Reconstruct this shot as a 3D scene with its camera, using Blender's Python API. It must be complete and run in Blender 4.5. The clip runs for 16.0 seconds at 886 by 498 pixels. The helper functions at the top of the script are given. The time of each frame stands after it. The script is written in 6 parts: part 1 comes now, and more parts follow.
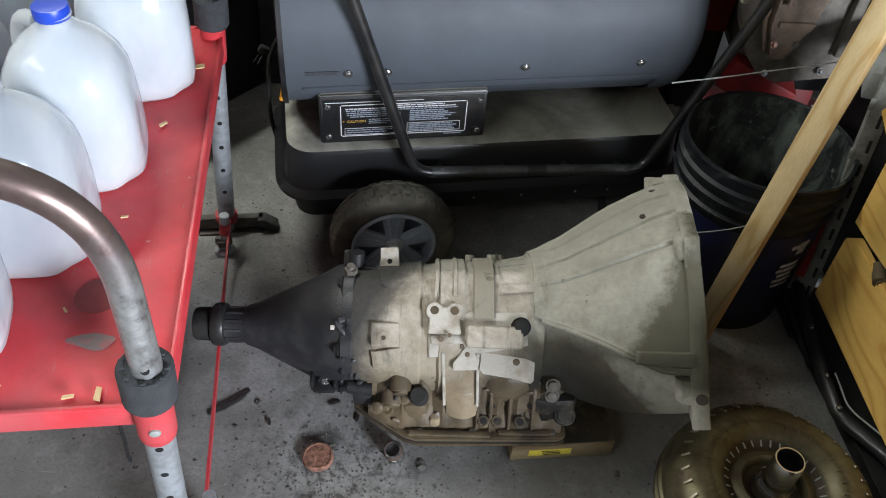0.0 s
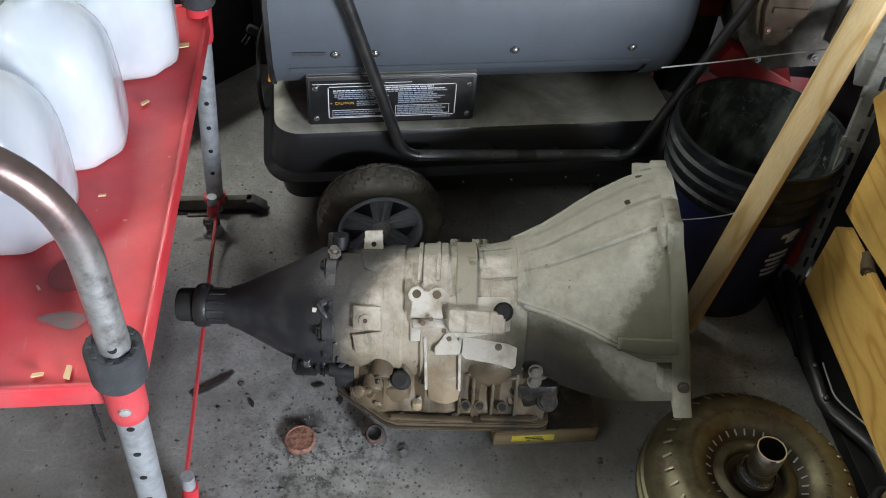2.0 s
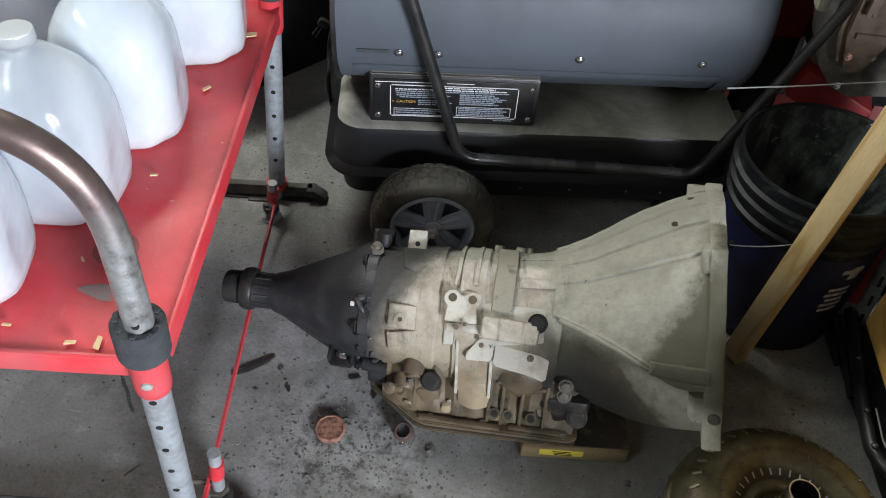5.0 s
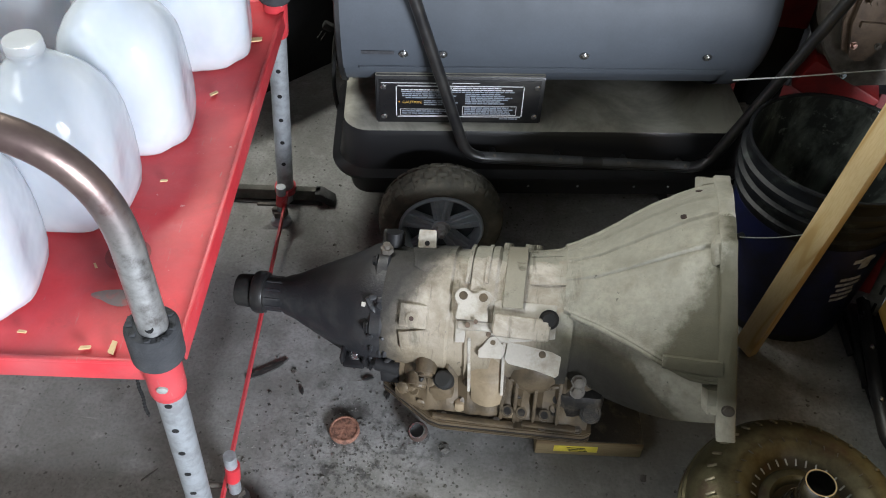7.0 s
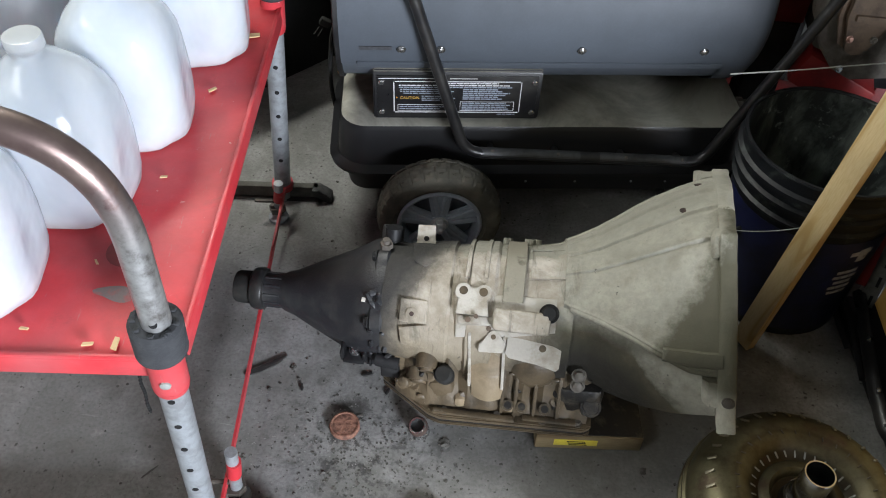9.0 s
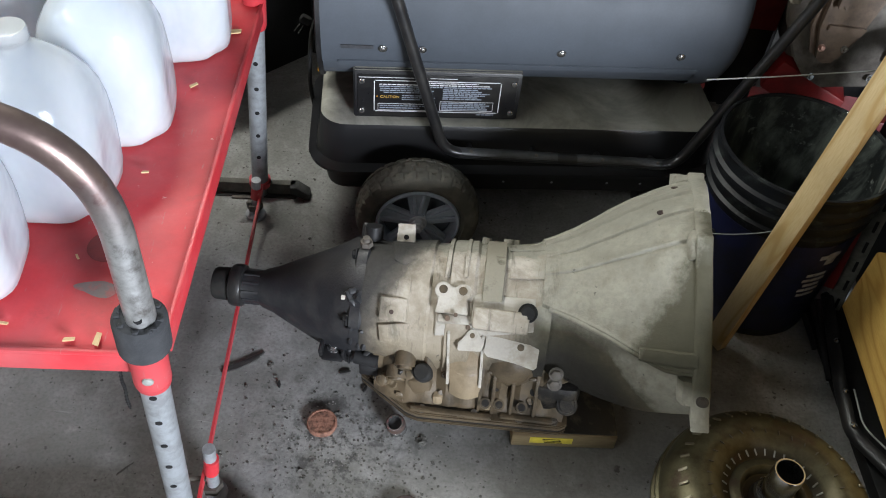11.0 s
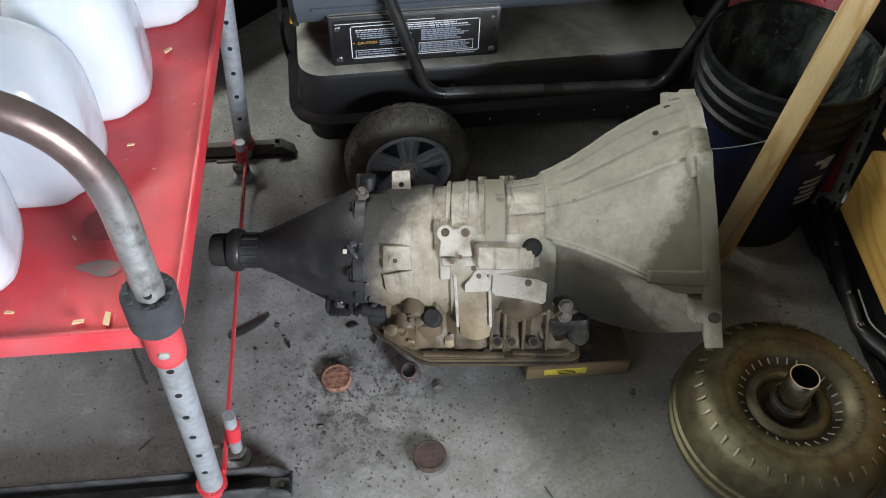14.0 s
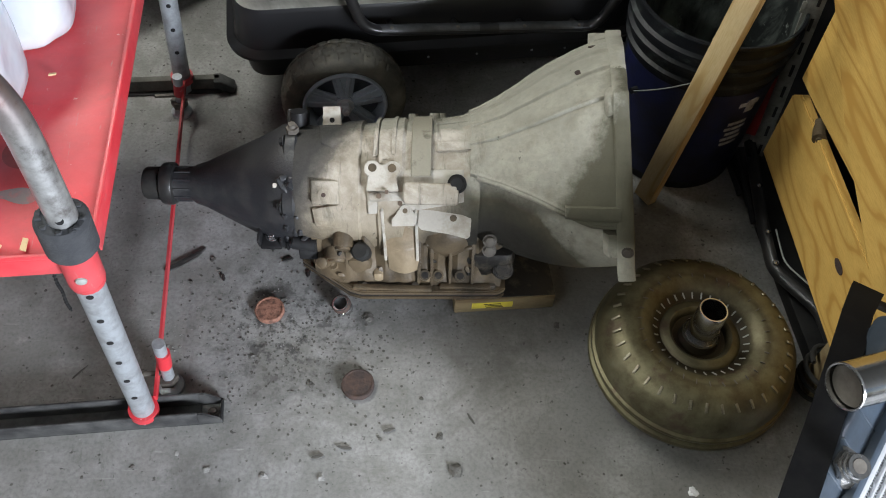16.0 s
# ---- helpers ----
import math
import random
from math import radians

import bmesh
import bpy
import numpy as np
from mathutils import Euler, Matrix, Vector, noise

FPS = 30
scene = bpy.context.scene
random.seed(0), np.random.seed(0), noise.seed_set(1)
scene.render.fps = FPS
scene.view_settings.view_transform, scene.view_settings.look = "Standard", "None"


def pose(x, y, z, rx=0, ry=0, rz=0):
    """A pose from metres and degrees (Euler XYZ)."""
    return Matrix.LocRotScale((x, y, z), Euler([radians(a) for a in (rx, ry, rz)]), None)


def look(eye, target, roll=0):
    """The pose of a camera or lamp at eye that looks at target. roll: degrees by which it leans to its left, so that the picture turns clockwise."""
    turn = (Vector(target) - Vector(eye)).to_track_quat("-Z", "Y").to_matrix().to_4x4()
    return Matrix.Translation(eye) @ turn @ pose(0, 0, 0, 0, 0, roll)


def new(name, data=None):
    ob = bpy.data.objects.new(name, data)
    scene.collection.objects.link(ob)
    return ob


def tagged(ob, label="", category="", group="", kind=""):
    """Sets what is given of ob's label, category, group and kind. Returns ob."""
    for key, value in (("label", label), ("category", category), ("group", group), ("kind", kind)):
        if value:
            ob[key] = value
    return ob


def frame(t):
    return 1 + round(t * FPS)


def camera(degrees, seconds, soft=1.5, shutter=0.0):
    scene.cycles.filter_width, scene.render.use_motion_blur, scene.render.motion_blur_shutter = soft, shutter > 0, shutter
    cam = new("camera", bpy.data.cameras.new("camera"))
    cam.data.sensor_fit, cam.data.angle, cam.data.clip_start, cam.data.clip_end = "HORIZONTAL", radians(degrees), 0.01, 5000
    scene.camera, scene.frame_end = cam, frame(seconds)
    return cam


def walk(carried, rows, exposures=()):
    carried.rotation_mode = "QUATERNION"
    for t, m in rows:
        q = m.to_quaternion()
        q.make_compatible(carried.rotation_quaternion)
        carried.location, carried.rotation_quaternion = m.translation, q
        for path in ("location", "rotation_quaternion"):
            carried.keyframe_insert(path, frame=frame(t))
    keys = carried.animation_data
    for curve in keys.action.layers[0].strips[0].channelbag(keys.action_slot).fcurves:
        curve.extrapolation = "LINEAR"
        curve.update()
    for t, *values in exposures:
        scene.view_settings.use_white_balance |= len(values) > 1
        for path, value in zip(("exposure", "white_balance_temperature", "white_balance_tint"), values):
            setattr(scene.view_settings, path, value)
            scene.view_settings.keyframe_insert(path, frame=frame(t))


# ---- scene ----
cam = camera(56.2, 16.0, soft=1.02)
PATH = [
    (0, (0.08, -0.024, 1.219), (0.191, 1.405, -0.175), 4.6),
    (0.5, (0.073, -0.026, 1.216), (0.177, 1.398, -0.184), 4.7),
    (1, (0.074, -0.026, 1.216), (0.176, 1.396, -0.187), 4.9),
    (1.5, (0.079, -0.026, 1.211), (0.178, 1.39, -0.198), 5.0),
    (2, (0.113, -0.021, 1.211), (0.214, 1.386, -0.207), 5.1),
    (2.5, (0.154, -0.021, 1.216), (0.21, 1.379, -0.21), 5.6),
    (3, (0.171, -0.013, 1.219), (0.142, 1.385, -0.211), 4.6),
    (3.5, (0.179, -0.004, 1.219), (0.118, 1.389, -0.214), 4.3),
    (4, (0.176, -0.003, 1.22), (0.101, 1.39, -0.213), 4.6),
    (4.5, (0.174, -0.007, 1.222), (0.085, 1.384, -0.212), 4.8),
    (7, (0.174, -0.017, 1.22), (0.057, 1.376, -0.21), 2.4),
    (7.5, (0.171, -0.025, 1.221), (0.05, 1.366, -0.212), 2.2),
    (8, (0.176, -0.023, 1.22), (0.056, 1.363, -0.217), 2.2),
    (8.2, (0.177, -0.016, 1.218), (0.054, 1.371, -0.218), 2.0),
    (10.5, (0.128, -0.037, 1.222), (0.1, 1.359, -0.211), 5.1),
    (11, (0.146, -0.03, 1.224), (0.123, 1.366, -0.208), 5.5),
    (11.5, (0.175, -0.023, 1.222), (0.153, 1.373, -0.21), 5.9),
    (12, (0.211, -0.032, 1.23), (0.176, 1.37, -0.196), 5.9),
    (12.5, (0.236, -0.049, 1.243), (0.171, 1.374, -0.161), 5.6),
    (13, (0.222, -0.063, 1.238), (0.107, 1.371, -0.15), 5.0),
    (13.5, (0.174, -0.034, 1.227), (0.059, 1.349, -0.213), 2.0),
    (14, (0.122, -0.024, 1.213), (0.144, 1.275, -0.307), 1.0),
    (14.5, (0.128, -0.027, 1.215), (0.23, 1.208, -0.355), 2.6),
    (15, (0.171, -0.033, 1.221), (0.28, 1.17, -0.374), 3.0),
    (15.5, (0.184, -0.048, 1.224), (0.292, 1.145, -0.377), 3.6),
    (16, (0.187, -0.057, 1.231), (0.284, 1.137, -0.37), 4.5),
]
walk(cam, [(t, look(eye, target, roll)) for t, eye, target, roll in PATH], [(0.0, 0.0), (4.5, 0.05), (10.5, 0.10), (13.8, 0.10), (15.0, 0.17), (16.0, 0.17)])

# ---- world and lights ----
world = bpy.data.worlds.new("world")
scene.world = world
world.use_nodes = True
wn = world.node_tree.nodes
sky = wn.new("ShaderNodeTexSky")
sky.sky_type, sky.sun_disc, sky.sun_elevation, sky.sun_rotation = "NISHITA", False, radians(35), radians(200)
world.node_tree.links.new(sky.outputs[0], wn["Background"].inputs[0])
wn["Background"].inputs[1].default_value = 0.05


def area_lamp(name, eye, target, sx, sy, watts, colour):
    data = bpy.data.lights.new(name, "AREA")
    data.shape, data.size, data.size_y, data.energy, data.color = "RECTANGLE", sx, sy, watts, colour
    ob = new(name, data)
    ob.matrix_world = look(eye, target)
    return ob


# ceiling tubes on the near left and at the back, and daylight through a low opening on the near right
TUBE_W, REAR_W, DOOR_W = 30.0, 46.0, 228.0
area_lamp("tube_light", (-1.80, -0.45, 2.15), (-0.9, 0.35, 0.2), 2.0, 0.14, TUBE_W, (0.97, 1.0, 0.965))
area_lamp("rear_tube_light", (-1.05, 1.75, 2.32), (-0.2, 1.0, 0), 1.4, 0.14, REAR_W, (0.985, 1.0, 0.93))
area_lamp("door_daylight", (1.80, -1.75, 1.02), (-0.3, 0.3, 0.1), 0.9, 0.7, DOOR_W, (0.84, 0.90, 1.0))

# ---- materials ----
def mat(name):
    m = bpy.data.materials.new(name)
    m.use_nodes = True
    return m, m.node_tree, m.node_tree.nodes["Principled BSDF"]


def link(nt, a, b):
    nt.links.new(a, b)


def ramp(nt, fac, stops):
    r = nt.nodes.new("ShaderNodeValToRGB")
    while len(r.color_ramp.elements) < len(stops):
        r.color_ramp.elements.new(0.5)
    for e, (p, c) in zip(r.color_ramp.elements, stops):
        e.position, e.color = p, (*c, 1) if len(c) == 3 else c
    link(nt, fac, r.inputs[0])
    return r.outputs[0]


def coords(nt, scale=(1, 1, 1), space="Object", shift=(0, 0, 0)):
    tc, mp = nt.nodes.new("ShaderNodeTexCoord"), nt.nodes.new("ShaderNodeMapping")
    mp.inputs["Scale"].default_value, mp.inputs["Location"].default_value = scale, shift
    link(nt, tc.outputs[space], mp.inputs[0])
    return mp.outputs[0]


def noise_tex(nt, vec, scale, detail=5, rough=0.6, distort=0.0):
    n = nt.nodes.new("ShaderNodeTexNoise")
    n.inputs["Scale"].default_value, n.inputs["Detail"].default_value = scale, detail
    n.inputs["Roughness"].default_value, n.inputs["Distortion"].default_value = rough, distort
    link(nt, vec, n.inputs["Vector"])
    return n.outputs["Fac"]


def voronoi(nt, vec, scale, feature="F1"):
    n = nt.nodes.new("ShaderNodeTexVoronoi")
    n.feature = feature
    n.inputs["Scale"].default_value = scale
    link(nt, vec, n.inputs["Vector"])
    return n.outputs["Distance"]


def mix(nt, fac, a, b, kind="MIX"):
    m = nt.nodes.new("ShaderNodeMix")
    m.data_type, m.blend_type = "RGBA", kind
    for sock, v in ((m.inputs[0], fac), (m.inputs[6], a), (m.inputs[7], b)):
        if isinstance(v, (int, float)):
            sock.default_value = v
        elif isinstance(v, tuple):
            sock.default_value = (*v, 1)
        else:
            link(nt, v, sock)
    return m.outputs[2]


def bump(nt, bsdf, height, strength=0.3, dist=0.002):
    b = nt.nodes.new("ShaderNodeBump")
    b.inputs["Strength"].default_value, b.inputs["Distance"].default_value = strength, dist
    link(nt, height, b.inputs["Height"])
    link(nt, b.outputs[0], bsdf.inputs["Normal"])


def separate(nt, vec):
    n = nt.nodes.new("ShaderNodeSeparateXYZ")
    link(nt, vec, n.inputs[0])
    return n.outputs


def calc(nt, op, a, b=0.0, c=0.0):
    n = nt.nodes.new("ShaderNodeMath")
    n.operation = op
    for sock, v in zip(n.inputs, (a, b, c)):
        if isinstance(v, (int, float)):
            sock.default_value = v
        else:
            link(nt, v, sock)
    return n.outputs[0]


def worn(name, colour, dirt, rough=0.5, metal=0.0, scale=18, amount=(0.45, 0.7), bumpy=0.15, fine=260, spec=0.5):
    """A surface of one colour with patches of dirt at two scales and fine relief."""
    m, nt, b = mat(name)
    v = coords(nt)
    big, small = noise_tex(nt, v, scale, 6, 0.65), noise_tex(nt, v, fine, 3, 0.5)
    mask = ramp(nt, big, [(amount[0], (0, 0, 0)), (amount[1], (1, 1, 1))])
    c = mix(nt, mask, colour, dirt)
    c = mix(nt, calc(nt, "MULTIPLY", small, 0.35), c, tuple(x * 0.55 for x in colour))
    link(nt, c, b.inputs["Base Color"])
    link(nt, calc(nt, "ADD", calc(nt, "MULTIPLY", big, 0.35), rough - 0.17), b.inputs["Roughness"])
    b.inputs["Metallic"].default_value = metal
    b.inputs["Specular IOR Level"].default_value = spec
    bump(nt, b, calc(nt, "ADD", small, big), bumpy, 0.0015)
    return m


def make_concrete():
    m, nt, b = mat("concrete")
    v = coords(nt)
    big = noise_tex(nt, v, 2.2, 6, 0.62, 0.4)
    mid = noise_tex(nt, v, 9.0, 7, 0.7)
    fine = noise_tex(nt, v, 160, 4, 0.6)
    c = ramp(nt, big, [(0.28, (0.13, 0.128, 0.122)), (0.48, (0.25, 0.247, 0.24)), (0.72, (0.36, 0.357, 0.35))])
    c = mix(nt, ramp(nt, mid, [(0.40, (0.8, 0.8, 0.8)), (0.60, (0, 0, 0))]), c, (0.15, 0.149, 0.138))
    c = mix(nt, ramp(nt, fine, [(0.34, (0.4,) * 3), (0.56, (0, 0, 0))]), c, (0.09, 0.088, 0.085))
    pale = ramp(nt, noise_tex(nt, coords(nt, shift=(7, 3, 0)), 13, 6, 0.75), [(0.62, (0, 0, 0)), (0.74, (0.5,) * 3)])
    c = mix(nt, pale, c, (0.40, 0.39, 0.37))
    scratch = ramp(nt, noise_tex(nt, coords(nt, (2, 30, 1)), 5, 5, 0.7, 0.5), [(0.64, (0, 0, 0)), (0.70, (0.35,) * 3)])
    c = mix(nt, scratch, c, (0.42, 0.415, 0.40))
    specks = ramp(nt, noise_tex(nt, coords(nt, shift=(1, 2, 0)), 75, 4, 0.65), [(0.63, (0, 0, 0)), (0.68, (0.9,) * 3)])
    c = mix(nt, specks, c, (0.05, 0.048, 0.044))
    chalk = ramp(nt, noise_tex(nt, coords(nt, shift=(6, 4, 0)), 44, 6, 0.75), [(0.69, (0, 0, 0)), (0.74, (0.7,) * 3)])
    c = mix(nt, chalk, c, (0.46, 0.455, 0.44))
    smudge = ramp(nt, noise_tex(nt, coords(nt, shift=(3, 9, 0)), 4.5, 7, 0.72, 0.8), [(0.52, (0, 0, 0)), (0.66, (0.55,) * 3)])
    c = mix(nt, smudge, c, (0.105, 0.100, 0.088))
    # oil spatter round the drain cap
    d = nt.nodes.new("ShaderNodeVectorMath")
    d.operation = "DISTANCE"
    link(nt, v, d.inputs[0])
    d.inputs[1].default_value = (-0.01, 0.69, 0)
    near = ramp(nt, calc(nt, "ADD", d.outputs["Value"], calc(nt, "MULTIPLY", mid, 0.25)), [(0.16, (1, 1, 1)), (0.30, (0, 0, 0))])
    spots = ramp(nt, noise_tex(nt, v, 38, 5, 0.7), [(0.49, (0, 0, 0)), (0.60, (1, 1, 1))])
    c = mix(nt, calc(nt, "MULTIPLY", calc(nt, "MULTIPLY", near, spots), 0.85), c, (0.035, 0.034, 0.033))
    drag = ramp(nt, noise_tex(nt, coords(nt, (9, 3, 1), shift=(2, 7, 0)), 2.6, 7, 0.78, 1.2), [(0.60, (0, 0, 0)), (0.70, (0.6,) * 3)])
    c = mix(nt, drag, c, (0.085, 0.082, 0.07))
    # dark spots by the caps and under the sump, and wider soft-edged ones
    for px, py, reach, dark in ((-0.036, 0.757, 0.027, 0.9), (0.088, 0.592, 0.040, 0.5), (0.272, 0.436, 0.012, 0.8), (-0.13, 0.395, 0.05, 0.4), (0.045, 0.575, 0.016, 0.25), (0.33, 0.70, 0.10, 0.4), (0.55, 0.95, 0.20, 0.5)):
        e = nt.nodes.new("ShaderNodeVectorMath")
        e.operation = "DISTANCE"
        link(nt, v, e.inputs[0])
        e.inputs[1].default_value = (px, py, 0)
        wide = calc(nt, "ADD", calc(nt, "DIVIDE", e.outputs["Value"], reach * 2), calc(nt, "MULTIPLY", calc(nt, "SUBTRACT", noise_tex(nt, v, 0.9 / reach, 6, 0.75), 0.5), 1.1))
        c = mix(nt, ramp(nt, wide, [(0.25, (dark,) * 3), (0.62, (0, 0, 0))]), c, (0.040, 0.038, 0.034))
    link(nt, c, b.inputs["Base Color"])
    link(nt, ramp(nt, mid, [(0.3, (0.5,) * 3), (0.7, (0.85,) * 3)]), b.inputs["Roughness"])
    bump(nt, b, calc(nt, "ADD", calc(nt, "MULTIPLY", fine, 0.5), mid), 0.35, 0.003)
    return m


def make_cast_aluminium():
    """Grey cast case: chalky patches, oil film, and black paint drifted on from the tail end."""
    m, nt, b = mat("cast_aluminium")
    v = coords(nt)
    x, y, z = separate(nt, v)
    big, mid, fine = noise_tex(nt, v, 7, 6, 0.65, 0.3), noise_tex(nt, v, 28, 6, 0.7), noise_tex(nt, v, 420, 3, 0.6)
    grain = noise_tex(nt, v, 120, 5, 0.7)
    c = ramp(nt, mid, [(0.3, (0.255, 0.240, 0.190)), (0.5, (0.35, 0.336, 0.280)), (0.72, (0.42, 0.407, 0.345))])
    c = mix(nt, ramp(nt, grain, [(0.36, (0.30,) * 3), (0.54, (0, 0, 0))]), c, (0.21, 0.205, 0.182))
    wob = calc(nt, "MULTIPLY", calc(nt, "SUBTRACT", mid, 0.5), 0.06)
    film = ramp(nt, calc(nt, "ADD", big, calc(nt, "MULTIPLY", mid, 0.2)), [(0.56, (0, 0, 0)), (0.72, (0.55,) * 3)])
    c = mix(nt, film, c, (0.215, 0.21, 0.175))
    # the near side of the case has been scrubbed bare
    bare = calc(nt, "MULTIPLY", ramp(nt, calc(nt, "ADD", x, wob), [(0.53, (1, 1, 1)), (0.545, (0, 0, 0))]), ramp(nt, calc(nt, "ADD", y, calc(nt, "MULTIPLY", wob, 1.2)), [(-0.060, (0.9,) * 3), (-0.045, (0, 0, 0))]))
    c = mix(nt, bare, c, mix(nt, ramp(nt, mid, [(0.36, (0, 0, 0)), (0.60, (1, 1, 1))]), (0.36, 0.325, 0.275), (0.58, 0.535, 0.475)))
    # the bare side turns tan towards the bottom
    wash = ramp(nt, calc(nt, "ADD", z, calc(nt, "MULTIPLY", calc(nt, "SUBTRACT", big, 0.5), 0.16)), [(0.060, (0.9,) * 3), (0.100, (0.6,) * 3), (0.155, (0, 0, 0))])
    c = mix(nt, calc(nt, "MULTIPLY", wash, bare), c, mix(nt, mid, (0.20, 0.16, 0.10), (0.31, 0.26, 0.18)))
    smear = ramp(nt, noise_tex(nt, coords(nt, shift=(5, 2, 1)), 16, 6, 0.7, 0.6), [(0.48, (0, 0, 0)), (0.64, (0.75,) * 3)])
    c = mix(nt, calc(nt, "MULTIPLY", smear, bare), c, (0.25, 0.215, 0.16))
    # grime down the seams of the upper case
    runs = ramp(nt, noise_tex(nt, coords(nt, (26, 5, 5)), 2.0, 5, 0.7, 0.4), [(0.56, (0, 0, 0)), (0.68, (0.7,) * 3)])
    runs = calc(nt, "MULTIPLY", runs, ramp(nt, calc(nt, "ADD", x, wob), [(0.53, (1, 1, 1)), (0.60, (0, 0, 0))]))
    c = mix(nt, runs, c, (0.115, 0.105, 0.08))
    # a broad oil stain by the flange, and a darker tan area under the stepped edge
    edge_a = calc(nt, "ADD", calc(nt, "SUBTRACT", x, calc(nt, "MULTIPLY", calc(nt, "SUBTRACT", z, 0.165), 0.55)), wob)
    stain_a = calc(nt, "MULTIPLY", ramp(nt, edge_a, [(0.672, (0, 0, 0)), (0.690, (1, 1, 1))]), ramp(nt, calc(nt, "ADD", y, wob), [(-0.07, (1, 1, 1)), (-0.03, (0, 0, 0))]))
    stain_a = calc(nt, "MULTIPLY", stain_a, ramp(nt, z, [(0.11, (0.0,) * 3), (0.13, (0.95,) * 3)]))
    c = mix(nt, stain_a, c, mix(nt, mid, (0.05, 0.047, 0.030), (0.115, 0.108, 0.072)))
    edge_b = calc(nt, "ADD", calc(nt, "ADD", x, z), calc(nt, "MULTIPLY", wob, 0.5))
    tan_b = calc(nt, "MULTIPLY", ramp(nt, edge_b, [(0.750, (1, 1, 1)), (0.756, (0, 0, 0))]), ramp(nt, z, [(0.098, (1, 1, 1)), (0.112, (0, 0, 0))]))
    tan_b = calc(nt, "MULTIPLY", tan_b, ramp(nt, x, [(0.50, (0, 0, 0)), (0.55, (0.9,) * 3)]))
    c = mix(nt, tan_b, c, mix(nt, mid, (0.095, 0.085, 0.047), (0.180, 0.164, 0.105)))
    # tan transmission oil crusted on the flanks and rails, darkened with their shade
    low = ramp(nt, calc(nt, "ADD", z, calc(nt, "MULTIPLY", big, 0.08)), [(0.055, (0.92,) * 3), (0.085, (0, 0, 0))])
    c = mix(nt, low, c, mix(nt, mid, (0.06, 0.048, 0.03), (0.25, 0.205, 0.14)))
    # black grease round the starter pocket
    g = nt.nodes.new("ShaderNodeVectorMath")
    g.operation = "DISTANCE"
    link(nt, v, g.inputs[0])
    g.inputs[1].default_value = (0.600, -0.135, -0.015)
    grease = ramp(nt, calc(nt, "ADD", g.outputs["Value"], calc(nt, "MULTIPLY", mid, 0.06)), [(0.105, (0.97,) * 3), (0.140, (0.7,) * 3), (0.180, (0, 0, 0))])
    c = mix(nt, grease, c, (0.03, 0.028, 0.024))
    spray = ramp(nt, calc(nt, "ADD", calc(nt, "SUBTRACT", x, calc(nt, "MULTIPLY", y, 0.60)), calc(nt, "MULTIPLY", mid, 0.05)), [(0.348, (0.97,) * 3), (0.372, (0.78,) * 3), (0.390, (0.30,) * 3), (0.410, (0, 0, 0))])
    c = mix(nt, spray, c, mix(nt, grain, (0.012, 0.012, 0.013), (0.05, 0.049, 0.046)))
    pits = ramp(nt, noise_tex(nt, v, 90, 4, 0.6), [(0.26, (0.7,) * 3), (0.31, (0, 0, 0))])
    c = mix(nt, pits, c, (0.07, 0.065, 0.055))
    link(nt, c, b.inputs["Base Color"])
    b.inputs["Metallic"].default_value = 0.0
    b.inputs["Specular IOR Level"].default_value = 0.3
    link(nt, ramp(nt, mid, [(0.3, (0.58,) * 3), (0.7, (0.85,) * 3)]), b.inputs["Roughness"])
    bump(nt, b, calc(nt, "ADD", calc(nt, "MULTIPLY", grain, 0.8), mid), 0.7, 0.0022)
    return m


def make_pine(name, tone=(0.60, 0.37, 0.105), dark=(0.43, 0.235, 0.055), axis=(1, 9, 9), knots=True):
    m, nt, b = mat(name)
    swirl = noise_tex(nt, coords(nt, tuple(a * 0.55 if a > 1 else a * 0.8 for a in axis)), 1.6, 2, 0.45, 0.3)
    rings = calc(nt, "SINE", calc(nt, "MULTIPLY", swirl, 95.0))
    c = ramp(nt, calc(nt, "ADD", calc(nt, "MULTIPLY", rings, 0.5), 0.5), [(0.0, tone), (0.55, tuple(a * 0.94 for a in tone)), (0.88, tuple(0.5 * (p + q) for p, q in zip(tone, dark))), (0.98, dark)])
    grain = noise_tex(nt, coords(nt, tuple(a * 14 for a in axis)), 4, 4, 0.6)
    c = mix(nt, ramp(nt, grain, [(0.35, (0.45,) * 3), (0.6, (0, 0, 0))]), c, dark)
    c = mix(nt, ramp(nt, noise_tex(nt, coords(nt), 8, 5, 0.6), [(0.5, (0, 0, 0)), (0.8, (0.45,) * 3)]), c, tuple(a * 0.6 for a in tone))
    link(nt, c, b.inputs["Base Color"])
    b.inputs["Roughness"].default_value = 0.55
    bump(nt, b, grain, 0.12, 0.001)
    return m


